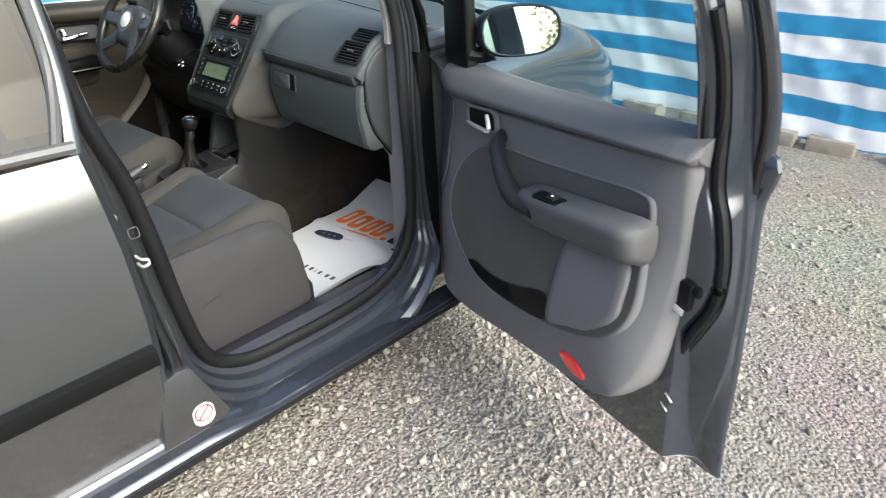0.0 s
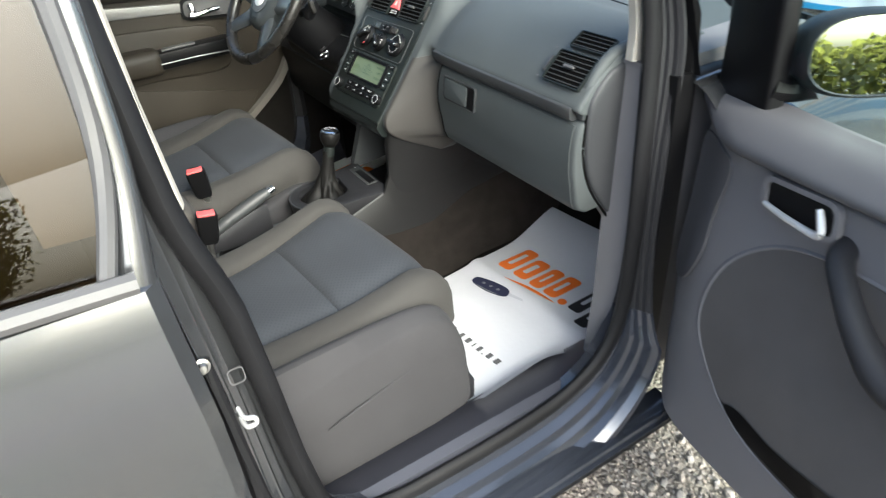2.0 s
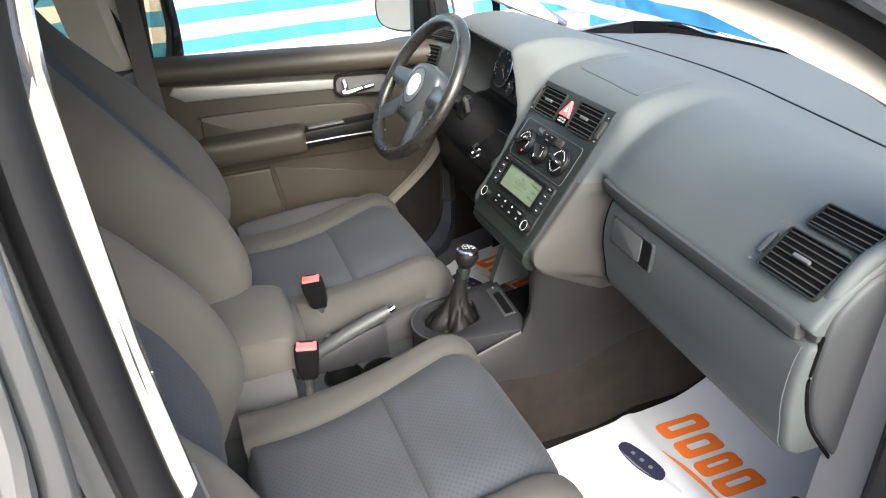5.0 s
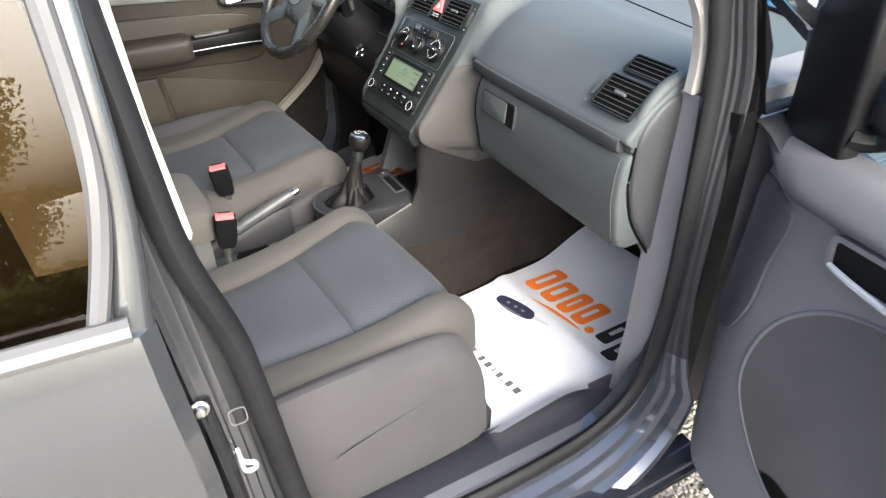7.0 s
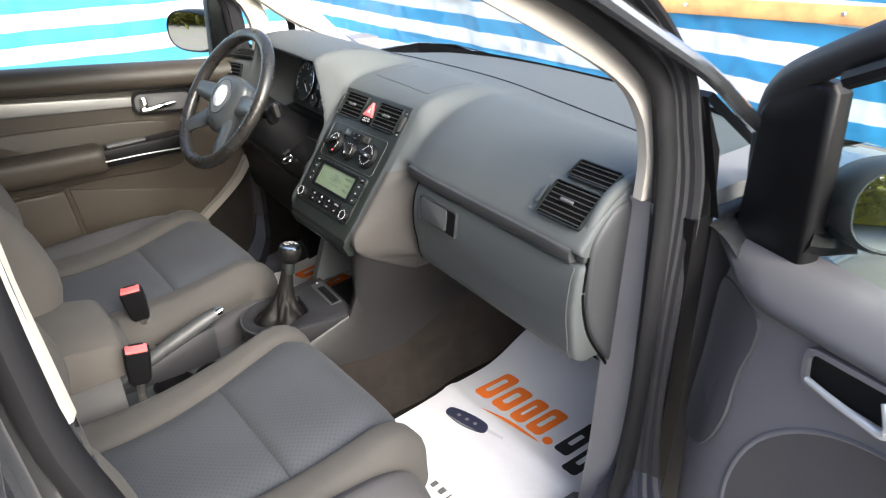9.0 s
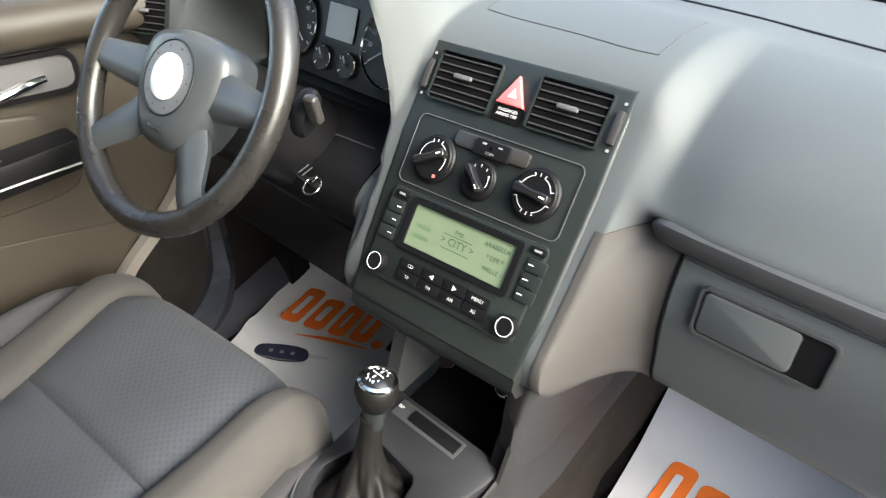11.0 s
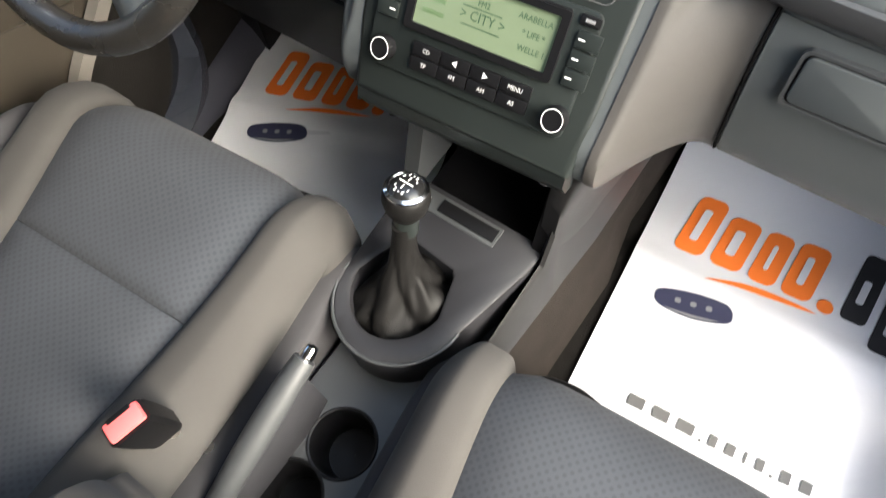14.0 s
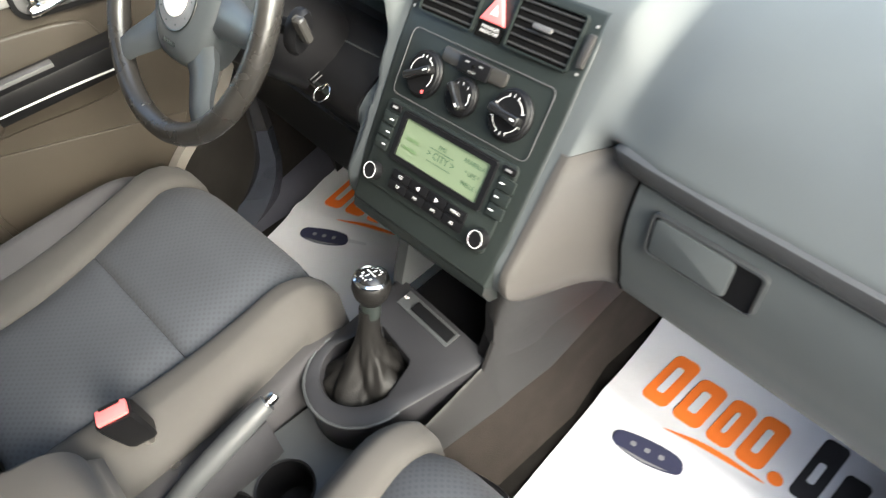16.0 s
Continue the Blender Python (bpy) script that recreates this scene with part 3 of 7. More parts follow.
# ---- car body ----
# right door opening: y, z, x of the seal, width of the jamb outside it
OPENING = [
    (0.16, 0.285, 0.742, 0.13), (0.32, 0.272, 0.742, 0.13), (0.50, 0.275, 0.742, 0.13), (0.62, 0.295, 0.742, 0.12), (0.705, 0.345, 0.742, 0.08),
    (0.752, 0.44, 0.742, 0.045), (0.763, 0.60, 0.742, 0.034), (0.762, 0.80, 0.738, 0.034), (0.771, 0.98, 0.724, 0.038), (0.765, 1.08, 0.713, 0.036), (0.738, 1.165, 0.700, 0.036),
    (0.60, 1.265, 0.678, 0.045), (0.40, 1.345, 0.655, 0.05), (0.22, 1.405, 0.64, 0.05), (0.08, 1.43, 0.635, 0.05), (0.0, 1.40, 0.64, 0.05),
    (-0.028, 1.30, 0.662, 0.055), (-0.022, 1.10, 0.705, 0.055), (-0.008, 0.90, 0.735, 0.055), (0.010, 0.70, 0.75, 0.06), (0.028, 0.50, 0.748, 0.075), (0.06, 0.36, 0.744, 0.10)]


def opening_line(sub=6):
    return catmull(OPENING, sub, True)


def opening_ring(offsets, side=1):
    """Rings round the door opening; offsets are (share of the jamb's width outwards, metres towards the outside)."""
    line = opening_line()
    k, rings = len(line), []
    for i, (y, z, x, w) in enumerate(line):
        a, b = line[i - 1], line[(i + 1) % k]
        t = Vector((b[0] - a[0], b[1] - a[1])).normalized()
        o = Vector((t.y, -t.x))            # outwards of the opening
        flat = 0.9 * smoothstep(0.06, 0.0, y) if z < 1.3 else 0.0      # the rear post is one smooth panel
        rise = 0.098 - 0.074 * smoothstep(0.45, 0.68, z)
        bent = [(f, dx + (rise * f - dx) * flat if 0 < f <= 1.0 and dx > 0 else dx) for f, dx in offsets]
        rings.append([(side * (x + dx * min(1, w / 0.055) ** 2), y + o.x * f * w - (0.13 if side < 0 else 0), z + o.y * f * w) for f, dx in bent])
    return rings


def build_car():
    car = thing("car", "dark grey metallic family van with its front passenger door open", "car", (0, 0.6, 0.15))
    for side in (1, -1):
        back = 0.13 if side < 0 else 0.0        # the far side stands further back
        # jamb: stepped painted frame round the door opening
        prof = [(-0.02, -0.03), (0.0, 0.0), (0.14, 0.010), (0.30, 0.016), (0.35, 0.036), (0.50, 0.042), (0.54, 0.056), (0.58, 0.054), (0.70, 0.062), (0.74, 0.080), (0.80, 0.078), (0.90, 0.094), (1.0, 0.098), (1.04, 0.085), (1.04, -0.02), (0.5, -0.05)]
        loop = opening_ring(prof, side)
        low = max(i for i, q in enumerate(opening_line()) if q[0] < 0.1 and q[1] > 0.40)
        # frame in the shaded copy of the paint, rear post in the plain one
        part("door_frame", skin(loop[low:] + loop[:32], True, False), PAINT_SHADED, car, "stepped painted door frame", 25)
        part("rear_post", skin(loop[66:low + 1], True, False), PAINT, car, "bright grey painted rear post", 25)
        # front part of the jamb set darker, its shade put into the colour
        part("front_post_dark", skin(loop[31:67], True, False), BLACKGREY, car, "front post with shade in its dark colour", 25)
        line = opening_line()
        ring = []
        for i, (y, z, x, w) in enumerate(line):
            a, b = line[i - 1], line[(i + 1) % len(line)]
            t = Vector((b[0] - a[0], b[1] - a[1])).normalized()
            o = Vector((t.y, -t.x))
            k = smoothstep(0.10, 0.04, y)            # a fat bulb on the rear post
            xo, hx, so, hs = 0.006 + 0.010 * k, 0.013 + 0.010 * k, 0.004 - 0.008 * k + 0.024 * k * smoothstep(0.82, 1.0, z), 0.019 - 0.002 * k
            ring.append([(side * (x + xo + hx * math.sin(c)), y - back + o.x * (so + hs * math.cos(c)), z + o.y * (so + hs * math.cos(c))) for c in [2 * math.pi * j / 12 for j in range(12)]])
        part("door_seal", skin(ring, True, False, True), RUBBER, car, "black rubber door seal")
        # sill: black lower strip and inner scuff panel
        part("sill_strip", skin([[(side * x, y, z) for x, z in ((0.80, 0.155), (0.846, 0.145), (0.862, 0.158), (0.858, 0.178), (0.82, 0.182))] for y in (-1.3, -0.4, 0.3, 0.9)]), RUBBER, car, "black rubber sill strip")
        rows = []
        for y in (-1.3, -0.6, -0.2, -0.02, 0.05, 0.10, 0.16, 0.5, 0.86):
            k = 1 - 0.78 * smoothstep(-0.02, 0.16, y)
            rows.append([(side * x, y - back, 0.178 + (z - 0.178) * k) for x, z in ((0.79, 0.262), (0.830, 0.250), (0.840, 0.236), (0.852, 0.231), (0.855, 0.206), (0.861, 0.202), (0.866, 0.194), (0.866, 0.184), (0.860, 0.178), (0.79, 0.176))])
        part("sill_panel", skin(rows), PAINT_SHADED, car, "glossy painted sill with a ridge", 25)
        prof = ((0.742, 0.262), (0.735, 0.292), (0.715, 0.30), (0.68, 0.288), (0.625, 0.262), (0.605, 0.245), (0.598, 0.20), (0.74, 0.20)) if side > 0 else ((0.742, 0.262), (0.735, 0.292), (0.715, 0.30), (0.70, 0.295), (0.68, 0.285), (0.655, 0.255), (0.648, 0.20), (0.74, 0.20))
        part("scuff_panel", skin([[(side * (x + (0.16 * max(0, y - 0.3) if side < 0 else 0)), y, z) for x, z in prof] for y in (-0.3, 0.1, 0.5, 0.80)]), SCUFF, car, "dark blue-grey plastic scuff panel")
        # cowl side panel in front of the opening
        part("kick_panel", skin([[(side * (x + (0.2 if side < 0 else 0)), y, z) for x in (0.66, 0.74)] + [(side * (x + (0.2 if side < 0 else 0)), y2, z) for x, y2 in ((0.74, 1.2), (0.64, 1.2))] for z, y in ((0.2, 0.74), (0.45, 0.762), (0.8, 0.766), (0.97, 0.77))]), PLASTIC_DOOR, car, "violet-grey plastic kick panel")
        # cream pillar trims
        far = 0.066 if side < 0 else 0.0
        wide = 1.6 if side < 0 else 1.25
        line = catmull([(0.700, 0.780 - far, 0.972), (0.696, 0.784 - far, 1.04), (0.688, 0.768 - far, 1.112), (0.672, 0.716 - far, 1.178), (0.650, 0.572 - far, 1.258), (0.620, 0.35, 1.362), (0.598, 0.1, 1.432)], 5)
        rows = []
        for n, (x, y, z) in enumerate(line):
            a, b = line[max(n - 1, 0)], line[min(n + 1, len(line) - 1)]
            t = Vector((0, b[1] - a[1], b[2] - a[2])).normalized()
            o = Vector((0, t.z, -t.y))         # across the band, towards the nose
            rows.append([(side * (x + dx), y + o.y * f * wide, z + o.z * f * wide) for dx, f in ((0.004, -0.020), (0.006, -0.017), (-0.002, 0.014), (-0.006, 0.017), (-0.016, 0.012), (-0.014, -0.018))])
        part("a_pillar_trim", skin(rows), CREAM, car, "cream plastic pillar trim", 40)
        rows = [[(side * (xs + dx), ys - back + dy, z + (0.048 if z < 1 and back else 0)) for dx, dy in ((0.014, -0.012), (0.008, -0.001), (-0.004, 0.003), (-0.026, -0.003), (-0.055, -0.05), (-0.05, -0.14), (0.0, -0.15))] for z, ys, xs in ((1.44, -0.01, 0.625), (1.30, -0.028, 0.655), (1.10, -0.022, 0.698), (0.972, -0.012, 0.718))]
        part("b_pillar_trim", skin(rows), CREAM, car, "cream plastic pillar trim", 30)
        part("b_pillar_lower_trim", tube([(side * 0.69, -0.07 - back, 0.97 + 0.35 * back), (side * 0.695, -0.06 - back, 0.7), (side * 0.695, -0.05 - back, 0.26)], [0.058, 0.062, 0.066], 4, False, 4, 1.0, (0, 1, 0)), PLASTIC_MID, car, "grey plastic pillar trim")
    # broad trim beside the screen on the far pillar
    rows = [[(x + dx, y + 0.35 * dz * hw, z + dz * hw) for dx, dz in ((0.0, -1.0), (0.010, -0.85), (0.012, 0.0), (0.006, 0.85), (-0.004, 1.0), (-0.02, 0.9), (-0.02, -0.9))] for x, y, z, hw in catmull([(-0.60, 0.50, 1.30, 0.034), (-0.635, 0.66, 1.215, 0.038), (-0.662, 0.79, 1.130, 0.041), (-0.682, 0.885, 1.070, 0.032), (-0.695, 0.96, 1.022, 0.016), (-0.700, 1.01, 0.992, 0.006)], 4)]
    part("screen_pillar_trim", skin(rows), CREAM, car, "broad cream trim beside the windscreen", 40)
    part("floor_pan", rbox((1.40, 2.9, 0.03), pose(0, -0.35, 0.209), 0.01), CARPET, car, "dark carpeted floor")
    part("floor_side", rbox((0.30, 0.95, 0.03), pose(-0.80, 0.77, 0.194), 0.006), CARPET, car, "dark carpeted floor edge")
    part("footwell", skin([[(x, 0.98, 0.19), (x, 1.10, 0.215), (x, 1.20, 0.33), (x, 1.23, 0.75), (x, 1.26, 0.75), (x, 1.26, 0.18)] for x in (-0.90, 0.70)]), CARPET, car, "dark carpeted footwell")
    # roof with headliner
    rows = []
    for y, z, w in ((0.52, 1.27, 0.56), (0.36, 1.375, 0.58), (0.15, 1.45, 0.60), (-0.3, 1.49, 0.61), (-1.2, 1.49, 0.60), (-1.75, 1.42, 0.57)):
        rows.append([(-w - 0.06, y, z - 0.05), (-w, y, z), (-w * 0.5, y, z + 0.025), (w * 0.5, y, z + 0.025), (w, y, z), (w + 0.06, y, z - 0.05), (w + 0.05, y, z + 0.0), (w * 0.5, y, z + 0.07), (-w * 0.5, y, z + 0.07), (-w - 0.05, y, z)])
    part("headliner", skin(rows[1:]), CREAM, car, "cream headliner under the roof")
    rows = []
    for y, z, w in ((0.36, 1.385, 0.60), (0.15, 1.46, 0.63), (-0.3, 1.50, 0.645), (-1.2, 1.50, 0.635), (-1.78, 1.43, 0.60)):
        top = [(-w - 0.035, z - 0.02), (-w, z + 0.045), (-w * 0.5, z + 0.082), (0.0, z + 0.09), (w * 0.5, z + 0.082), (w, z + 0.045), (w + 0.035, z - 0.02)]
        rows.append([(x, y, q) for x, q in top] + [(x * 0.985, y, q - 0.006) for x, q in top[::-1]])
    part("roof", skin(rows), PAINT, car, "grey metallic roof", 50)
    # windscreen
    ws = []
    for t in range(7):
        t /= 6
        y, z, w = 1.40 - 1.06 * t, 0.962 + 0.423 * t, 0.67 - 0.09 * t
        ws.append([(w * s, y - 0.10 * abs(s) ** 2.2, z) for s in np.linspace(-1, 1, 17)])
    bm = skin(ws, False, False)
    bmesh.ops.solidify(bm, geom=list(bm.faces), thickness=0.004)
    part("windscreen", bm, GLASS, car, "clear windscreen").visible_shadow = False
    # bonnet and wings
    secs = ((0.84, 0.962, 0.74, 0.82, 0.868), (1.05, 0.965, 0.74, 0.82, 0.872), (1.30, 0.975, 0.74, 0.82, 0.876), (1.45, 0.955, 0.73, 0.815, 0.873), (1.58, 0.915, 0.71, 0.80, 0.863), (1.72, 0.855, 0.67, 0.76, 0.822), (1.85, 0.775, 0.60, 0.68, 0.735), (1.97, 0.67, 0.48, 0.55, 0.60), (2.05, 0.55, 0.34, 0.40, 0.45), (2.09, 0.42, 0.16, 0.20, 0.24))
    for side in (1, -1):
        rows = [[(side * x, y, z) for x, z in catmull([(a - 0.012, h - 0.022), (0.5 * (a + b), h - 0.028), (b, h - 0.055), (0.5 * (b + c) + 0.012, h - 0.105), (c - 0.004, h - 0.19), (c, h - 0.30), (c, h * 0.45), (c - 0.03, 0.2)], 2)] for y, h, a, b, c in secs]
        bm = skin(rows, False, False)
        bmesh.ops.solidify(bm, geom=list(bm.faces), thickness=0.003)
        part("front_wing", bm, PAINT, car, "grey metallic front wing", 50)
    rows = []
    for y, h, a, b, c in secs[3:]:
        half = [(0, h - 0.040), (0.4 * a, h - 0.038), (0.8 * a, h - 0.032), (a - 0.017, h - 0.024)]
        rows.append([(-x, y, z) for x, z in half[::-1]] + [(x, y, z) for x, z in half[1:]])
    bm = skin(rows, False, False)
    bmesh.ops.solidify(bm, geom=list(bm.faces), thickness=0.003)
    part("bonnet", bm, PAINT, car, "grey metallic bonnet", 50)
    part("bulkhead", rbox((1.44, 0.02, 0.55), pose(0, 1.43, 0.62), 0.004), BLACK, car)
    part("indicator", lathe([(0, 0.012), (0.03, 0.01), (0.045, 0.0)], axes((0.800, 1.50, 0.858), (0.5, -0.8, 0), (0.3, 0.2, 0.9), (0.75, 0.5, 0.35)) @ Matrix.Diagonal((0.7, 0.4, 0.6, 1)), 16), GREEN_LENS, car, "reddish indicator lens")
    part("cowl", skin([[(x, 1.388 - 0.1 * abs(x / 0.67) ** 2.2, z) for x in np.linspace(-0.70, 0.70, 15)] + [(x, 1.46 - 0.1 * abs(x / 0.67) ** 2.2, z - 0.02) for x in np.linspace(0.70, -0.70, 15)] for z in (0.90, 0.958)]), BLACK, car, "black windscreen cowl")
    for side in (1, -1):
        # quarter window in front of the door: frame and pane
        tri = [(y - (0.075 if side < 0 else 0.0), z) for y, z in ((0.842, 0.955), (0.812, 1.125), (0.825, 1.130), (1.02, 0.985), (1.03, 0.955))]
        rings = []
        for off, dx in ((0.0, 0.0), (0.006, 0.006), (0.006, -0.02), (0.0, -0.02)):
            cy, cz = 0.94, 1.02
            rings.append([(side * (0.775 - 0.20 * (z - 0.97) + dx), y + off * (1 if y > cy else -1) * 0.7, z + off * (1 if z > cz else -0.6)) for y, z in tri])
        part("quarter_window_frame", skin(rings, True, False, True), BLACK, car, "black triangular window frame")
        bm = bmesh.new()
        bm.faces.new([bm.verts.new((side * (0.77 - 0.20 * (z - 0.97)), y, z)) for y, z in tri])
        bmesh.ops.solidify(bm, geom=list(bm.faces), thickness=0.004)
        part("quarter_pane", bm, GLASS, car).visible_shadow = False
        # solid black block put into the hinge gap as its shade
        part("hinge_gap_shade", skin([[(side * 0.72, 0.792, z), (side * xo, 0.796, z), (side * (xo - 0.005), 0.85, z), (side * 0.72, 0.85, z)] for z, xo in ((0.24, 0.782), (0.6, 0.782), (0.90, 0.775), (0.955, 0.772))]), BLACK, car, "black fill for the shade behind the door hinges")
        part("pillar_web", skin([[(side * x, y - 0.012, z), (side * (x + 0.022), y - 0.004, z), (side * (x + 0.022), y + 0.012, z), (side * x, y + 0.012, z)] for x, y, z in ((0.748, 0.835, 0.953), (0.738, 0.833, 1.05), (0.720, 0.806, 1.13))]), BLACK, car, "black pillar beside the quarter window")
        # outer pillar from the wing up to the roof
        pil = [(side * 0.80, 1.09, 0.955), (side * 0.79, 0.98, 1.03), (side * 0.775, 0.875, 1.10), (side * 0.76, 0.79, 1.165), (side * 0.735, 0.69, 1.225), (side * 0.705, 0.56, 1.30), (side * 0.688, 0.40, 1.385), (side * 0.675, 0.15, 1.45), (side * 0.67, -0.4, 1.475), (side * 0.66, -1.5, 1.45)]
        part("roof_rail", tube(pil, [0.011, 0.011, 0.011, 0.011, 0.012, 0.014, 0.02, 0.03, 0.03, 0.03], 10), PAINT, car, "grey metallic pillar and roof edge")
    # closing walls at the rear
    part("tailgate", rbox((1.36, 0.05, 0.75), pose(0, -1.78, 0.6), 0.02), PLASTIC_MID, car)
    tg = rbox((1.2, 0.004, 0.45), pose(0, -1.77, 1.2), 0)
    part("rear_window", tg, GLASS_DARK, car).visible_shadow = False
    # striker, sticker on the rear jamb
    part("striker", tube([(0.785, -0.032, 0.697), (0.806, -0.030, 0.697), (0.811, -0.018, 0.693), (0.811, -0.018, 0.683), (0.806, -0.030, 0.679), (0.785, -0.032, 0.679)], 0.0032, 8), BRIGHT, car, "zinc door striker loop")
    part("gap_seal", tube([(0.776, -0.050, 0.79), (0.790, -0.050, 0.70), (0.806, -0.046, 0.60), (0.818, -0.038, 0.50), (0.826, -0.026, 0.42)], [0.006, 0.012, 0.013, 0.012, 0.010], 10), RUBBER, car, "black rubber seal beside the striker")
    part("hinge_bolt", lathe([(0, 0.009), (0.005, 0.009), (0.007, 0.006), (0.0075, 0.003), (0.011, 0.002), (0.011, 0)], axes((0.80, -0.058, 0.80), (0, 1, 0), (-0.2, 0, 0.98), (0.98, 0, 0.2)), 12), STEEL, car, "zinc bolt")
    part("square_mark", ring_plate(rrect(0.022, 0.024, 0.006, 4), rrect(0.019, 0.021, 0.005, 4), 0.0015, axes((0.779, -0.020, 0.745), (0, 1, 0), (-0.2, 0, 0.98), (0.98, 0, 0.2))), PLASTIC_MID, car)
    part("pillar_foot", slab([(-0.118, 0.222), (0.035, 0.232), (0.052, 0.25), (0.022, 0.33), (-0.012, 0.42), (-0.040, 0.425), (-0.085, 0.41)], 0.05, axes((0.8505, 0, 0), (0, 1, 0), (0, 0, 1), (1, 0, 0)), 0.004), PAINT, car, "painted foot of the pillar")
    m = axes((0.851, -0.012, 0.282), (0, 1, 0), (0, 0, 1), (1, 0, 0))
    lab = part("warning_label", slab(rrect(0.052, 0.064, 0.024, 6), 0.001, m @ pose(0, -0.004, 0.001)), WHITE, car, "white warning label with a red ring")
    c = [(math.cos(a), math.sin(a)) for a in np.linspace(0, 2 * math.pi, 25)[:-1]]
    part("ring", ring_plate([(0.023 * x, 0.023 * y) for x, y in c], [(0.0195 * x, 0.0195 * y) for x, y in c], 0.0008, m @ pose(0, 0.001, 0.0022)), RED, lab)
    part("bar", slab(rrect(0.044, 0.004, 0.001, 2), 0.0008, m @ pose(0, 0.001, 0.0022, 0, 0, 45)), RED, lab)
    return car


# ---- rear door ----
def build_rear_door(side):
    d = thing("rear_door", "closed grey metallic rear door with a black rub strip" if side == 1 else "closed grey rear door", "car door", (side * 0.85, -0.6, 0.2), "rear doors of the car")
    ys = (-0.058, -0.075, -0.12, -0.3, -0.7, -1.25)
    prof = ((0.812, 0.20), (0.836, 0.25), (0.853, 0.38), (0.868, 0.47), (0.880, 0.60), (0.879, 0.68), (0.876, 0.76), (0.868, 0.83), (0.856, 0.90), (0.838, 0.952), (0.80, 0.962), (0.77, 0.9), (0.77, 0.22))
    rows = []
    for i, y in enumerate(ys):
        inset = 0.016 if i == 0 else 0.0
        rows.append([(side * (x - inset), y - 0.02 * smoothstep(0.55, 0.2, z) - 0.012 * smoothstep(0.7, 1.0, z), z + 0.02 * (-y - 0.06) * smoothstep(0.7, 0.95, z)) for x, z in prof])
    part("door_skin", skin(rows), PAINT, d, "grey metallic door skin", 40)
    part("rub_strip", skin([[(side * x, y, z) for x, z in ((0.872, 0.488), (0.893, 0.496), (0.896, 0.515), (0.893, 0.535), (0.872, 0.542))] for y in (-0.078, -0.088, -1.2)]), BLACK, d, "black plastic rub strip")
    # window: frame front post, base strip, pane
    post = [(side * 0.822, -0.090, 0.95), (side * 0.790, -0.066, 1.08), (side * 0.752, -0.060, 1.28), (side * 0.717, -0.050, 1.41)]
    part("window_post", tube(post, [0.020, 0.013, 0.014, 0.014], 14, False, 5, 0.5, (1, 0, 0)), PAINT, d, "grey metallic window post")
    part("window_seal", tube([(side * 0.836, -0.118, 0.965), (side * 0.802, -0.080, 1.09), (side * 0.764, -0.073, 1.28), (side * 0.728, -0.061, 1.40)], 0.0095, 8), PLASTIC_MID, d, "grey rubber window seal")
    part("base_strip", tube([(side * 0.848, -0.09, 0.972), (side * 0.848, -0.3, 0.982), (side * 0.84, -1.2, 1.015)], 0.012, 8), PLASTIC_MID, d, "grey window base strip")
    bm = bmesh.new()
    q = [(0.834, -0.115, 0.965), (0.798, -0.079, 1.09), (0.728, -0.060, 1.40), (0.70, -1.2, 1.42), (0.83, -1.25, 1.0)]
    bm.faces.new([bm.verts.new((side * x, y, z)) for x, y, z in q])
    bmesh.ops.solidify(bm, geom=list(bm.faces), thickness=0.004)
    part("window_pane", bm, GLASS_DARK, d, "tinted window pane")
    part("inner_panel", rbox((0.03, 1.1, 0.7), pose(side * 0.745, -0.68, 0.58), 0.01), PLASTIC_MID, d)
    return d


# ---- open passenger door ----
DOOR = axes((0.83, 0.885, 0.0), (math.cos(radians(-18)), math.sin(radians(-18)), 0), (0, 0, 1), (math.sin(radians(-18)), -math.cos(radians(-18)), 0))
# local: x along the door from its hinge, y up, z towards the car's inside


def D(pts):
    return [tuple(DOOR @ Vector(p)) for p in pts]


def local(rings):
    return [[tuple(DOOR @ Vector(p)) for p in r] for r in rings]


def face_w(u, z):
    """How far the inner face stands proud of the door's middle plane."""
    return (0.05 + 0.05 * smoothstep(0.85, 0.5, z)) * (0.35 + 0.65 * smoothstep(-0.05, 0.10, u)) * (1 - 0.55 * smoothstep(0.83, 0.90, u))


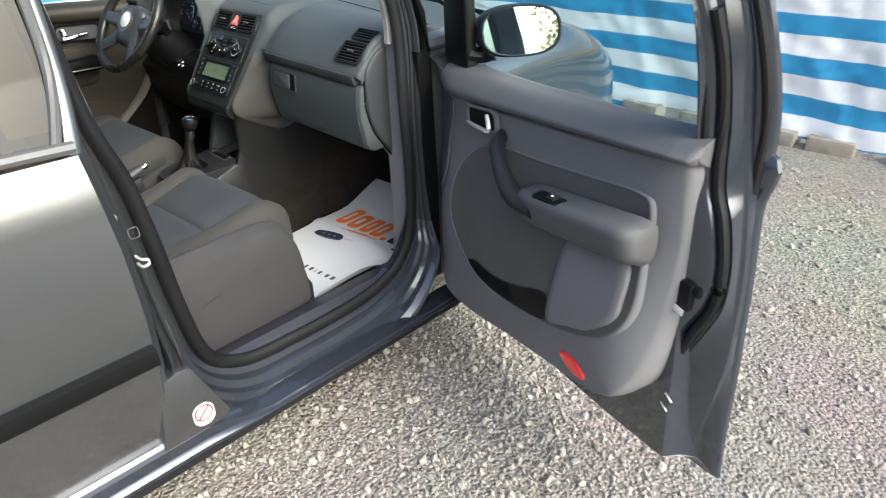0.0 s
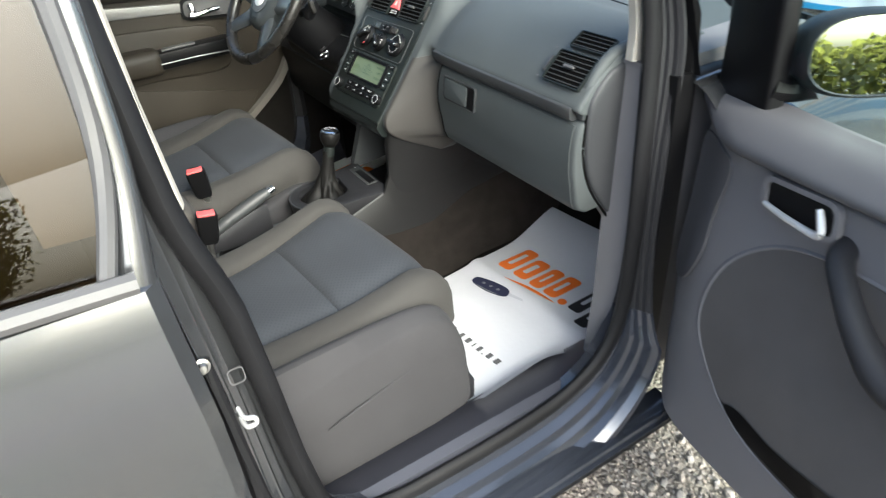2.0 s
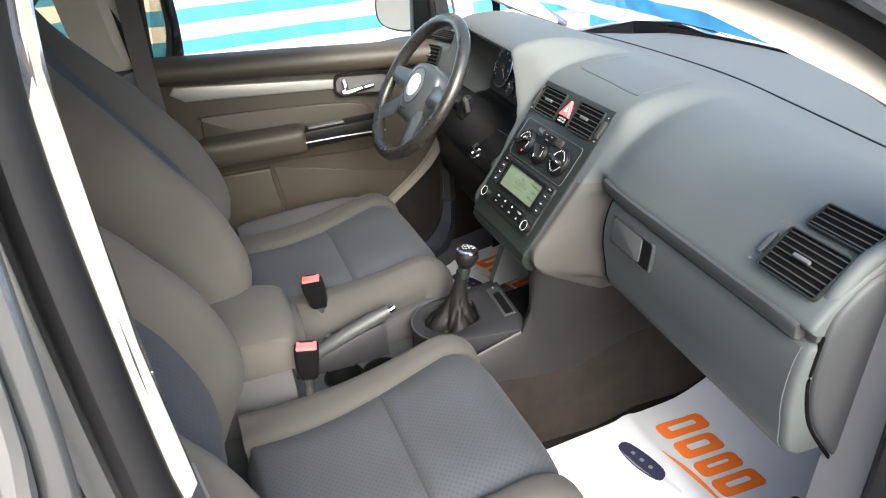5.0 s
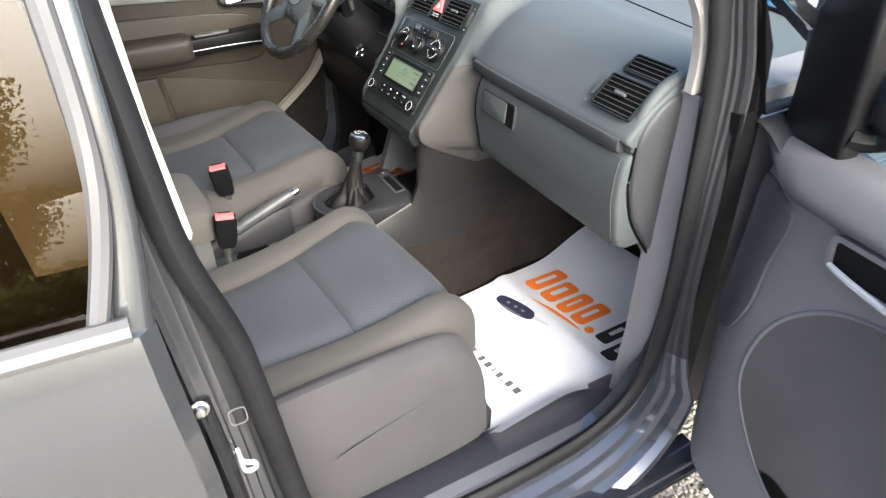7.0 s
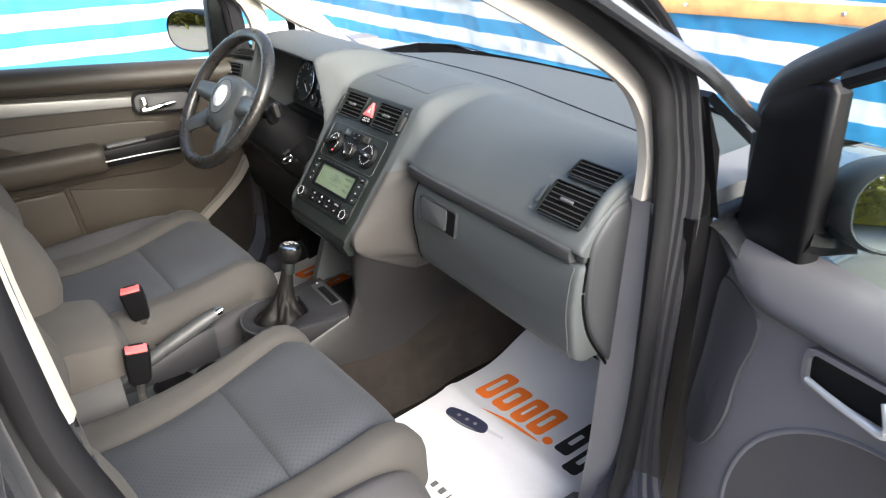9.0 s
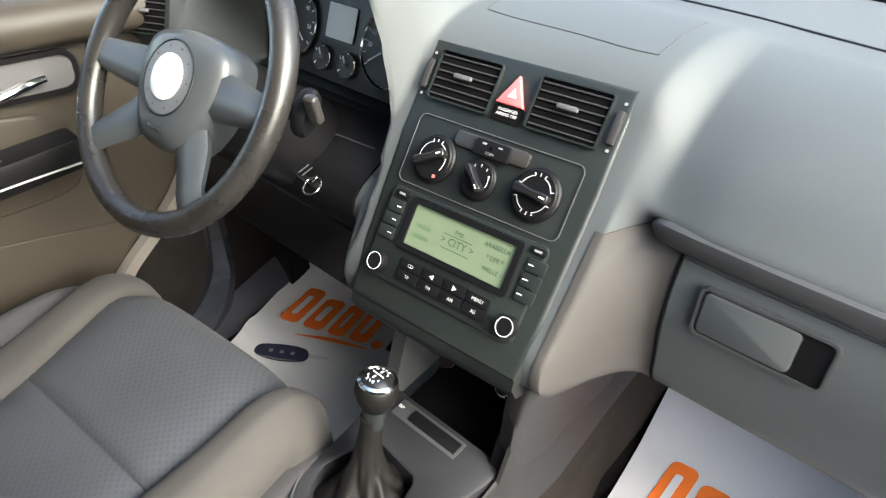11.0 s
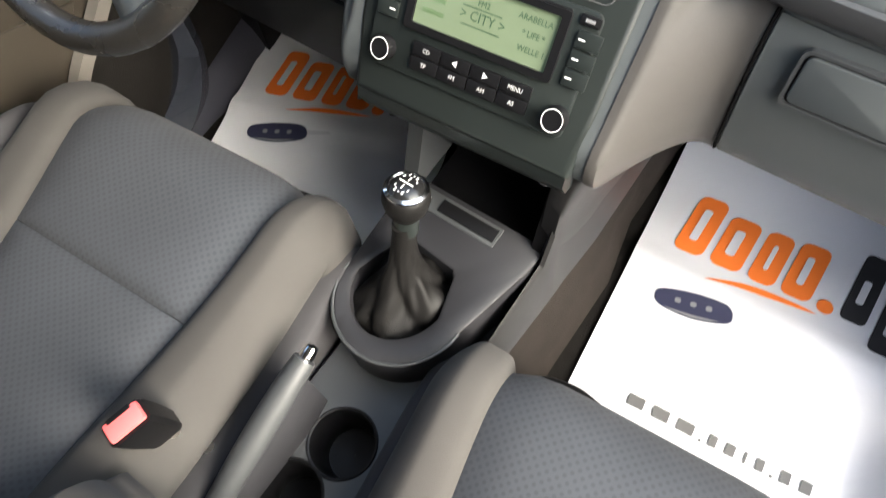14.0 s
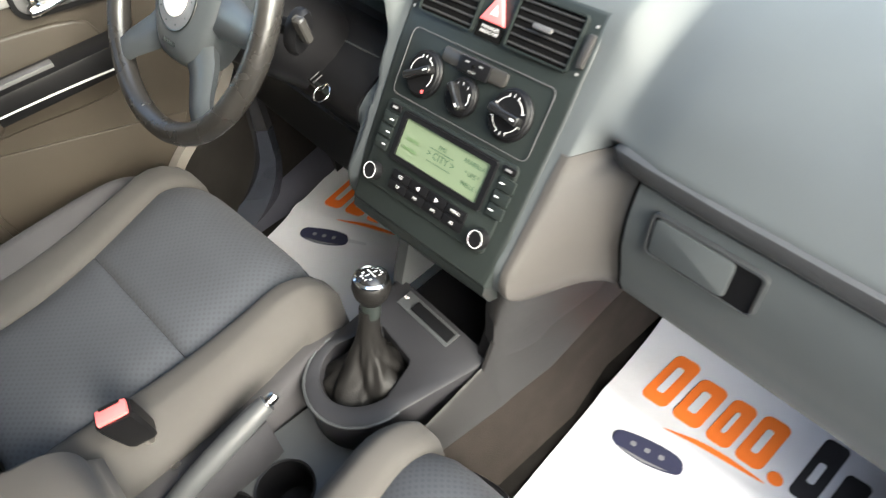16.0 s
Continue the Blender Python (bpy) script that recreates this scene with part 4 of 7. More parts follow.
def build_front_door():
    d = thing("front_door", "open grey front passenger door with dark grey inner panel and wing mirror", "car door", (1.3, 0.73, 0.2))
    zv = tuple(DOOR.to_3x3() @ Vector((0, 0, 1)))

    def scaled(line, c, k):
        return [(c[0] + (x - c[0]) * k, c[1] + (y - c[1]) * k) for x, y in line]

    def onto(line, off=0.0):
        return [(x, y, face_w(x, y) + off) for x, y in line]
    # steel shell
    outline = catmull([(-0.02, 0.25), (-0.03, 0.6), (-0.03, 0.880), (0.12, 0.895), (0.5, 0.925), (0.92, 0.968), (0.943, 0.85), (0.959, 0.69), (0.971, 0.54), (0.982, 0.34), (0.989, 0.262), (0.984, 0.252), (0.89, 0.238), (0.766, 0.222), (0.5, 0.20), (0.3, 0.185), (0.05, 0.165)], 5, True)
    rings = [[(x, y, z) for x, y in scaled(outline, (0.5, 0.55), k)] for k, z in ((0.985, -0.092), (0.998, -0.088), (0.996, -0.080), (0.975, -0.072), (0.93, -0.070), (0.90, -0.062), (0.87, -0.03), (0.85, 0.01))]
    part("door_shell", skin(local(rings)), PAINT_SHADED, d, "grey painted door shell", 30)
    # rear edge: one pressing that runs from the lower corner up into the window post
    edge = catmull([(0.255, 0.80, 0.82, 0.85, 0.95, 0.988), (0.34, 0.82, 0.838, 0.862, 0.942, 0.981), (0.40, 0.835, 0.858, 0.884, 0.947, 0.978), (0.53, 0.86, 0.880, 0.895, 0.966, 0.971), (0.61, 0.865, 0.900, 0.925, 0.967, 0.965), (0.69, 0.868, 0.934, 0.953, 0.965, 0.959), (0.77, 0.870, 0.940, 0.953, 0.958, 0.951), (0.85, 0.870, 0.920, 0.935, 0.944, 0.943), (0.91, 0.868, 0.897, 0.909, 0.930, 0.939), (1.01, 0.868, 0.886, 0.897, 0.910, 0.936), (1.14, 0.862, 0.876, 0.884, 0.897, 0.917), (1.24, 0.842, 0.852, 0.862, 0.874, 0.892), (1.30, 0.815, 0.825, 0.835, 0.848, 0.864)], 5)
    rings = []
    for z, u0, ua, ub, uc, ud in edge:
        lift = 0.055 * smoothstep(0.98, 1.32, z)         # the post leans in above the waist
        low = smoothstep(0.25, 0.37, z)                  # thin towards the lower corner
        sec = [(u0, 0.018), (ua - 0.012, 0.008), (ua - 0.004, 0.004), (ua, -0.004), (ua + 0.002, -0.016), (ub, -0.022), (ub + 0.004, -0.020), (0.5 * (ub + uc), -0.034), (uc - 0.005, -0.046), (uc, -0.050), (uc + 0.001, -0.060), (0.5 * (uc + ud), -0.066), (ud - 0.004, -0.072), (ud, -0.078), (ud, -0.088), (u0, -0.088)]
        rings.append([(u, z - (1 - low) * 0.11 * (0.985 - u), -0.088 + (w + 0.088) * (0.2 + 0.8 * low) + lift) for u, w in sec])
    part("rear_edge", skin(local(rings)), PAINT_SHADED, d, "stepped painted rear edge", 25)
    part("edge_seal", tube(D([(0.5 * (ua + ub) + 0.001, z, -0.010 + 0.055 * smoothstep(0.98, 1.32, z)) for z, u0, ua, ub, uc, ud in edge[3:-8]]), 0.0095, 8, False, 1), RUBBER, d, "black rubber edge seal")
    part("drip_seal", tube(D([(ud - 0.010, z, -0.066 + 0.055 * smoothstep(0.98, 1.32, z)) for z, u0, ua, ub, uc, ud in edge[38:]]), 0.0075, 8, False, 1), RUBBER, d, "black rubber drip seal")
    # inner panel: one moulded face
    out2 = catmull([(-0.04, 0.868), (-0.03, 0.62), (-0.005, 0.40), (0.06, 0.29), (0.14, 0.265), (0.30, 0.292), (0.456, 0.33), (0.695, 0.383), (0.80, 0.41), (0.868, 0.47), (0.892, 0.60), (0.896, 0.771), (0.890, 0.88), (0.886, 0.935), (0.86, 0.952), (0.6, 0.915), (0.3, 0.880), (0.1, 0.866)], 5, True)
    cp = (0.45, 0.62)
    rings = [[(x, y, 0.0) for x, y in out2], [(x, y, face_w(x, y) - 0.022) for x, y in scaled(out2, cp, 1.0)], onto(scaled(out2, cp, 0.990), -0.007), onto(scaled(out2, cp, 0.978), -0.001), onto(scaled(out2, cp, 0.970), 0.0), onto(scaled(out2, cp, 0.962), 0.0)]
    rings += [onto(scaled(out2, cp, k)) for k in (0.85, 0.7, 0.5, 0.3, 0.1)]
    part("inner_panel", skin(local(rings)), PLASTIC_DOOR, d, "dark grey moulded inner panel", 40)
    # upper pad rolled along the window
    ring = []
    for u, sh in ((0.072, 0.72), (0.08, 0.88), (0.095, 0.97), (0.14, 1.0), (0.22, 1.0), (0.36, 1.0), (0.66, 1.0), (0.862, 1.0), (0.864, 0.985), (0.895, 0.97), (0.906, 0.88), (0.911, 0.6)):
        b = 0.850 + 0.115 * u
        hgt = 0.060 - 0.030 * u
        pr = catmull([(b + 0.002, 0.036), (b, 0.060 * sh), (b + 0.012, 0.070 * sh), (b + 0.50 * hgt, 0.058 * sh), (b + 0.88 * hgt, 0.026), (b + hgt, -0.012), (b + hgt - 0.004, -0.034), (b - 0.03, -0.034)], 3, True)
        back = 0.28 * smoothstep(0.7, 0.88, u)
        lean = 0.150 * (1 - smoothstep(0.06, 0.34, u))      # the front end is cut on the slant
        ring.append([(u - back * (0.072 - z) - lean * max(0.0, y - b) / hgt, y, z) for y, z in pr])
    part("upper_pad", skin(local(ring[:-4])), DOOR_PAD, d, "soft grey pad under the window", 60)
    part("pad_end", skin(local(ring[-5:])), DOOR_PAD, d, "", 60)
    # darker front end of the panel, beside the hinges
    nose = catmull([(-0.028, 0.55), (-0.036, 0.70), (-0.038, 0.83), (-0.015, 0.850), (0.035, 0.846), (0.078, 0.838), (0.084, 0.80), (0.076, 0.74), (0.084, 0.66), (0.055, 0.59)], 4, True)
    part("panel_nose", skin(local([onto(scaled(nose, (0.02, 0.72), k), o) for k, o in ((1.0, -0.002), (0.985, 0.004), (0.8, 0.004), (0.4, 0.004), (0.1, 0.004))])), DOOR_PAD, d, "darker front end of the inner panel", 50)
    # cloth-lined field in the middle with its groove
    field = catmull([(0.164, 0.52), (0.135, 0.594), (0.152, 0.683), (0.221, 0.756), (0.319, 0.795), (0.472, 0.815), (0.663, 0.845), (0.795, 0.865), (0.826, 0.845), (0.832, 0.76), (0.842, 0.66), (0.825, 0.60), (0.761, 0.54), (0.597, 0.475), (0.396, 0.430), (0.262, 0.440)], 4, True)
    cf = (0.5, 0.65)
    rings = [onto(scaled(field, cf, k), o) for k, o in ((0.985, 0.001), (1.0, 0.004), (1.008, 0.005), (1.020, 0.003), (1.03, -0.003))]
    part("field_border", skin(local(rings), True, False), PLASTIC_DOOR, d, "", 60)
    rings = [onto(scaled(field, cf, k), 0.003) for k in (0.995, 0.8, 0.6, 0.4, 0.2, 0.05)]
    part("field_cloth", skin(local(rings), True, True), CLOTH_DOOR, d, "dark grey cloth field", 60)
    # armrest with pull and window switch
    ring = []
    for u, sh in ((0.482, 0.35), (0.492, 0.7), (0.52, 0.95), (0.58, 1.0), (0.66, 1.0), (0.75, 1.0), (0.825, 1.0), (0.848, 0.93), (0.858, 0.7)):
        t, b = 0.774 + 0.18 * (u - 0.5), 0.722 + 0.19 * (u - 0.5)
        mid = (t + b) / 2
        pr = catmull([(t - 0.002, 0.06), (t, 0.098), (t - 0.002, 0.122), (t - 0.012, 0.134), (mid - 0.002, 0.134), (b, 0.126), (b - 0.026, 0.112), (b - 0.042, 0.06)], 3, True)
        ring.append([(u, mid + (y - mid) * sh, 0.06 + (z - 0.06) * sh) for y, z in pr])
    part("armrest", skin(local(ring)), DOOR_PAD, d, "padded grey armrest", 60)
    pull = [(0.325, 0.832, 0.030), (0.350, 0.822, 0.074), (0.402, 0.802, 0.104), (0.452, 0.775, 0.118), (0.505, 0.752, 0.122), (0.57, 0.748, 0.114)]
    part("pull_handle", tube(D(pull), [0.017, 0.018, 0.018, 0.021, 0.026, 0.024], 14, False, 6, 0.75), BLACKGREY, d, "curved dark grey pull handle", 60)
    sw = DOOR @ pose(0.612, 0.7965, 0.112, -84, 0, 8)
    plate = part("window_switch", slab(rrect(0.085, 0.030, 0.006, 3), 0.010, sw, 0.001), BLACK, d, "black window switch")
    part("rocker", rbox((0.026, 0.018, 0.006), sw @ pose(0.012, 0, 0.002, 8), 0.002), FASCIA, plate)
    part("rocker_mark", rbox((0.006, 0.004, 0.001), sw @ pose(0.012, 0, 0.0055, 8), 0), WHITE, plate)
    low = catmull([(0.622, 0.50), (0.625, 0.60), (0.64, 0.70), (0.72, 0.715), (0.81, 0.735), (0.822, 0.66), (0.812, 0.61), (0.755, 0.555), (0.69, 0.525)], 4, True)
    rings = [onto(scaled(low, (0.72, 0.62), k), o) for k, o in ((1.0, 0.002), (1.0, 0.009), (0.97, 0.013), (0.8, 0.014), (0.4, 0.014), (0.1, 0.014))]
    part("lower_field", skin(local(rings)), PLASTIC_DOOR, d, "grey lower field behind the pocket", 60)
    # flat black patch stands for the shade inside the pocket's mouth
    pocket = catmull([(0.255, 0.455), (0.29, 0.475), (0.36, 0.475), (0.48, 0.505), (0.60, 0.555), (0.608, 0.49), (0.52, 0.462), (0.40, 0.442), (0.31, 0.437)], 4, True)
    rings = [onto(scaled(pocket, (0.43, 0.475), k), 0.006) for k in (1.0, 0.6, 0.2)]
    part("pocket_shade", skin(local(rings)), BLACK, d, "map pocket mouth, its shade a flat black patch")
    # latch handle in its bowl
    hm = DOOR @ pose(0.248, 0.844, 0.056, 0, 0, 8)
    bowl = part("handle_bowl", ring_plate(rrect(0.150, 0.062, 0.02, 5), rrect(0.132, 0.046, 0.014, 5), 0.010, hm @ pose(0, 0, 0.008)), PLASTIC_DOOR, d)
    part("bowl_floor", slab(rrect(0.134, 0.048, 0.014, 5), 0.002, hm @ pose(0, 0, 0.002)), BLACK, bowl, "black recess")
    lev = [(-0.062, -0.014, 0.010), (-0.02, -0.017, 0.015), (0.03, -0.019, 0.019), (0.054, -0.019, 0.020), (0.060, -0.008, 0.020), (0.048, 0.018, 0.016)]
    part("latch_handle", tube([tuple(hm @ Vector(p)) for p in lev], [0.0045, 0.005, 0.0052, 0.0056, 0.0058, 0.005], 10, False, 5), BRIGHT, d, "chrome latch handle")
    rm = DOOR @ pose(0.714, 0.432, face_w(0.714, 0.432), 0, 0, -6)
    part("reflector", slab([(0.045 * math.cos(a), 0.017 * math.sin(a)) for a in np.linspace(0, 2 * math.pi, 29)[:-1]], 0.010, rm @ pose(0, 0, 0.006), 0.004, 3), RED, d, "red oval reflector")
    # latch on the rear edge
    part("latch", merge(rbox((0.045, 0.06, 0.03), DOOR @ pose(0.895, 0.70, 0.008), 0.008), rbox((0.03, 0.02, 0.03), DOOR @ pose(0.915, 0.715, 0.0), 0.004)), BLACK, d, "black door latch")
    part("latch_plate", rbox((0.040, 0.013, 0.003), DOOR @ pose(0.893, 0.672, 0.026, 0, 0, -8), 0.001), BRIGHT, d, "zinc latch plate")
    for (x, y) in ((0.905, 0.80), (0.922, 0.775), (0.905, 0.66)):
        part("screw", lathe([(0, 0.006), (0.007, 0.005), (0.009, 0)], DOOR @ pose(x, y, -0.004), 10), BLACK, d)
    for (x, y) in ((0.905, 0.455), (0.898, 0.425)):
        part("clip", rbox((0.022, 0.0035, 0.003), DOOR @ pose(x, y, 0.012, 0, 0, -30), 0.001), STEEL, d)
    # window frame
    post = [(0.858, 1.27, 0.008), (0.845, 1.305, 0.022), (0.82, 1.335, 0.03), (0.77, 1.365, 0.04), (0.6, 1.375, 0.045), (0.42, 1.345, 0.04), (0.22, 1.275, 0.025), (0.07, 1.205, 0.01), (-0.03, 1.14, -0.005), (-0.055, 1.05, -0.02), (-0.05, 0.93, -0.035)]
    part("window_frame", tube(D(post), [0.022, 0.026, 0.026, 0.025, 0.022, 0.022, 0.022, 0.022, 0.022, 0.022, 0.022], 14, False, 6, 0.8, zv), BLACKGREY, d, "dark grey window frame", 60)
    inner = [(0.872, 0.965, 0.0), (0.860, 1.09, 0.012), (0.842, 1.20, 0.030), (0.818, 1.285, 0.043), (0.75, 1.333, 0.055), (0.6, 1.345, 0.058), (0.43, 1.315, 0.052), (0.24, 1.248, 0.037), (0.09, 1.18, 0.022)]
    part("window_seal", tube(D(inner), 0.012, 8), RUBBER, d, "black rubber window seal")
    # mirror sail and pane
    sail = [(-0.05, 0.875), (-0.053, 1.107), (-0.039, 1.138), (-0.003, 1.168), (0.055, 1.166), (0.066, 1.155), (0.076, 1.05), (0.086, 0.885)]
    part("mirror_sail", slab(sail, 0.03, DOOR @ pose(0, 0, 0.010), 0.012, 4), BLACK, d, "black mirror sail")
    bm = bmesh.new()
    g = [(0.08, 0.89, -0.035), (0.90, 0.955, -0.03), (0.85, 1.25, 0.02), (0.77, 1.35, 0.04), (0.6, 1.36, 0.044), (0.42, 1.33, 0.038), (0.22, 1.26, 0.024), (0.08, 1.19, 0.008)]
    bm.faces.new([bm.verts.new(p) for p in D(g)])
    bmesh.ops.triangulate(bm, faces=bm.faces)
    part("window_pane", bm, DOOR_GLASS, d, "faintly green window pane").visible_shadow = False
    return d


def build_mirror(name, centre, face, parent, tilt=0.0, tip=1, reach=1.0):
    """Wing mirror: rounded shell round an oval glass that looks along face. tip: the side on which its foot stands."""
    z = Vector(face).normalized()
    x = Vector((0, 0, 1)).cross(z).normalized()
    y = z.cross(x)
    m = axes(centre, x, y, z)
    oval = [(0.105 * math.copysign(abs(math.cos(a)) ** 0.72, math.cos(a)), 0.062 * math.copysign(abs(math.sin(a)) ** 0.75, math.sin(a))) for a in np.linspace(0, 2 * math.pi, 41)[:-1]]
    rings = [[(px * k, py * k, dz) for px, py in oval] for k, dz in ((0.925, -0.006), (0.935, 0.002), (0.965, 0.004), (1.03, -0.004), (1.06, -0.03), (1.03, -0.06), (0.85, -0.085), (0.5, -0.10), (0.1, -0.104))]
    bm = skin(rings, True, True)
    bm.transform(m)
    sh = part("mirror_housing", bm, BLACKGREY, parent, "dark wing mirror housing", 50)
    part("mirror_glass", slab([(px * 0.925, py * 0.925) for px, py in oval], 0.003, m @ pose(0, 0, 0.001, tilt)), MIRROR, sh, "oval mirror glass")
    foot = [tuple(m @ Vector(p)) for p in ((0.07 * tip, -0.045, -0.045), (0.07 * tip + 0.04 * tip * reach, -0.055, -0.05), (0.07 * tip + 0.08 * tip * reach, -0.055, -0.05), (0.07 * tip + 0.12 * tip * reach, -0.05, -0.05))]
    part("mirror_foot", tube(foot, [0.03, 0.022, 0.022, 0.026], 10), BLACK, sh, "black mirror foot")
    return sh


# ---- dashboard ----
PASS = [(1.41, 0.950), (1.02, 0.982), (0.90, 1.002), (0.80, 0.992), (0.725, 0.955), (0.680, 0.912), (0.671, 0.892), (0.705, 0.879), (0.676, 0.864), (0.666, 0.81), (0.672, 0.745), (0.705, 0.675), (0.88, 0.70)]
STACK = [(1.41, 0.950), (1.02, 0.995), (0.90, 1.018), (0.80, 1.015), (0.738, 0.995), (0.704, 0.952), (0.666, 0.902), (0.636, 0.862), (0.606, 0.822), (0.574, 0.779), (0.548, 0.738), (0.57, 0.69), (0.70, 0.62)]
DRIVE = [(1.41, 0.950), (1.02, 0.995), (0.90, 1.035), (0.79, 1.065), (0.70, 1.068), (0.655, 1.052), (0.675, 1.040), (0.80, 1.0), (0.765, 0.868), (0.69, 0.848), (0.60, 0.80), (0.62, 0.72), (0.75, 0.60)]
DOOREND = [(1.34, 0.950), (1.02, 0.985), (0.90, 1.01), (0.78, 1.012), (0.69, 1.0), (0.628, 0.975), (0.605, 0.93), (0.603, 0.90), (0.61, 0.86), (0.63, 0.80), (0.66, 0.75), (0.70, 0.69), (0.80, 0.62)]


def dash_profile(x):
    e = 1 - smoothstep(-0.62, -0.572, x)       # outer end on the driver's side
    out = []
    crease = math.sin(0.5 * math.pi * min(1.0, max(0.0, (x - 0.137) / 0.062)))
    for i in range(13):
        low = smoothstep(4, 7, i)              # the stack's sides are steeper further down
        edge = -0.156 - 0.012 * smoothstep(4, 6, i) + 0.018 * smoothstep(6, 9, i)
        a = 1 - smoothstep(edge - 0.036, edge, x)                         # driver's side
        high = 1 - smoothstep(0.5, 3.0, i)     # one even shelf under the screen
        p = high * smoothstep(-0.05, 0.40, x) + (1 - high) * ((1 - low) * smoothstep(0.121, 0.172, x) + low * crease)     # passenger's side
        a = a * (1 - high) + high * (1 - smoothstep(-0.35, 0.0, x)) * (1 - smoothstep(-0.05, 0.40, x))
        s = 1 - a - p
        turned = (0.40 * (x + 0.668) if 3 < i < 11 else 0.0, 0.0)      # the outer vents are turned to the driver
        dr = [DRIVE[i][k] * (1 - e) + (DOOREND[i][k] + turned[k]) * e for k in (0, 1)]
        st = (STACK[i][0] + (0.068 * x if i > 2 else 0), STACK[i][1])
        hollow = 1 - smoothstep(0.14, 0.25, x)      # the pad falls away towards the stack
        ps = (PASS[i][0] + (0.016 * hollow if 3 < i < 9 else 0.006 * hollow if i == 3 else 0), PASS[i][1] - (0.006 * hollow if 2 < i < 6 else 0))
        out.append([a * dr[k] + s * st[k] + p * ps[k] for k in (0, 1)])
    q = catmull(out, 4)
    bow = 0.10 * abs(x / 0.67) ** 2.2          # the screen's foot bows back at the ends
    return [(y - bow * smoothstep(0.98, 1.2, y), z - 0.02 * abs(x / 0.67) ** 3 * smoothstep(0.8, 1.1, y)) for y, z in q]


YAW = 0.068        # the dash stands a little askew to the plan
ST0, STX, STV, STN = Vector((0, 0.547, 0.732)), Vector((1, YAW, 0)), Vector((-0.601 * YAW, 0.601, 0.799)), Vector((0.799 * YAW, -0.799, 0.601))


def ST(x, s, d=0.0, spin=0.0):
    """A pose on the centre stack: x across the car, s up the slope, d proud of it."""
    o = ST0 + STX * (0.955 * x + 0.004) + STV * s + STN * d
    return axes(o, STX * 0.955, STV.normalized(), STN.normalized()) @ pose(0, 0, 0, 0, 0, spin)


def air_vent(parent, m, w, h, slats, knob=True):
    """Vent: flat black sheet as the shade behind, rounded frame, slats across and a sliding knob."""
    o, q = rrect(w, h, 0.004, 3), rrect(w * 0.9, h * 0.9, 0.004, 3)
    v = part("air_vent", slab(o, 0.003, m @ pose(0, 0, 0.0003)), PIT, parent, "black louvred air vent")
    part("vent_frame", ring_plate(rrect(w + 0.004, h + 0.004, 0.005, 4), rrect(w, h, 0.003, 4), 0.0075, m @ pose(0, 0, 0.0042)), FASCIA, v)
    for i in range(slats):
        y = (i + 0.5) / slats * h - h / 2
        part("slat", rbox((w - 0.003, 0.0022, 0.0016), m @ pose(0, y, 0.0016, -12), 0.0005, 1), SLAT, v)
    if knob:
        part("vent_knob", rbox((0.026, 0.006, 0.006), m @ pose(0.0, 0.002, 0.0075), 0.0025), PLASTIC_MID, v)
    return v


def turn_knob(parent, m, r, angle, arcs, ends=(), numerals=()):
    """Heater dial: flat collar, raised face with printed arcs and numerals, waisted grip."""
    k = part("dial", lathe([(r * 1.06, 0.0), (r * 1.06, 0.003), (r, 0.0052), (r * 0.96, 0.0056), (r * 0.93, 0.0075), (r * 0.90, 0.0082), (0, 0.0086)], m, 40), BLACK, parent, "black turning dial")
    half = [(-0.78, 0.13), (-0.60, 0.19), (0.0, 0.15), (0.60, 0.19), (0.78, 0.13)]
    line = [(x * r, y * r) for x, y in half] + [(x * r, -y * r) for x, y in half[::-1]]
    grip = part("grip", slab(catmull(line, 4, True), 0.012, m @ pose(0, 0, 0.0205, 0, 0, angle), 0.0022, 3), GLOSS_BLACK, k, "glossy black grip")
    part("pointer", rbox((r * 0.22, r * 0.06, 0.001), m @ pose(0, 0, 0.0207, 0, 0, angle) @ pose(r * 0.56, 0, 0), 0), WHITE, grip)
    for a0, a1 in arcs:
        arc = [(math.cos(a) * r * 0.70, math.sin(a) * r * 0.70, 0.0088) for a in np.linspace(radians(a0), radians(a1), 14)]
        part("scale_line", tube([tuple(m @ Vector(p)) for p in arc], 0.00045, 5, False, 1), PALE_PRINT, k)
    for a in ends:
        part("tick", rbox((r * 0.13, 0.0009, 0.0005), m @ pose(0, 0, 0, 0, 0, a) @ pose(r * 0.76, 0, 0.0088), 0), PALE_PRINT, k)
    for text, a in numerals:
        words("numeral", text, 0.0048, m @ pose(r * 0.76 * math.cos(radians(a)), r * 0.76 * math.sin(radians(a)) - 0.0012, 0.0088), PALE_PRINT, k, 0.0001)
    return k


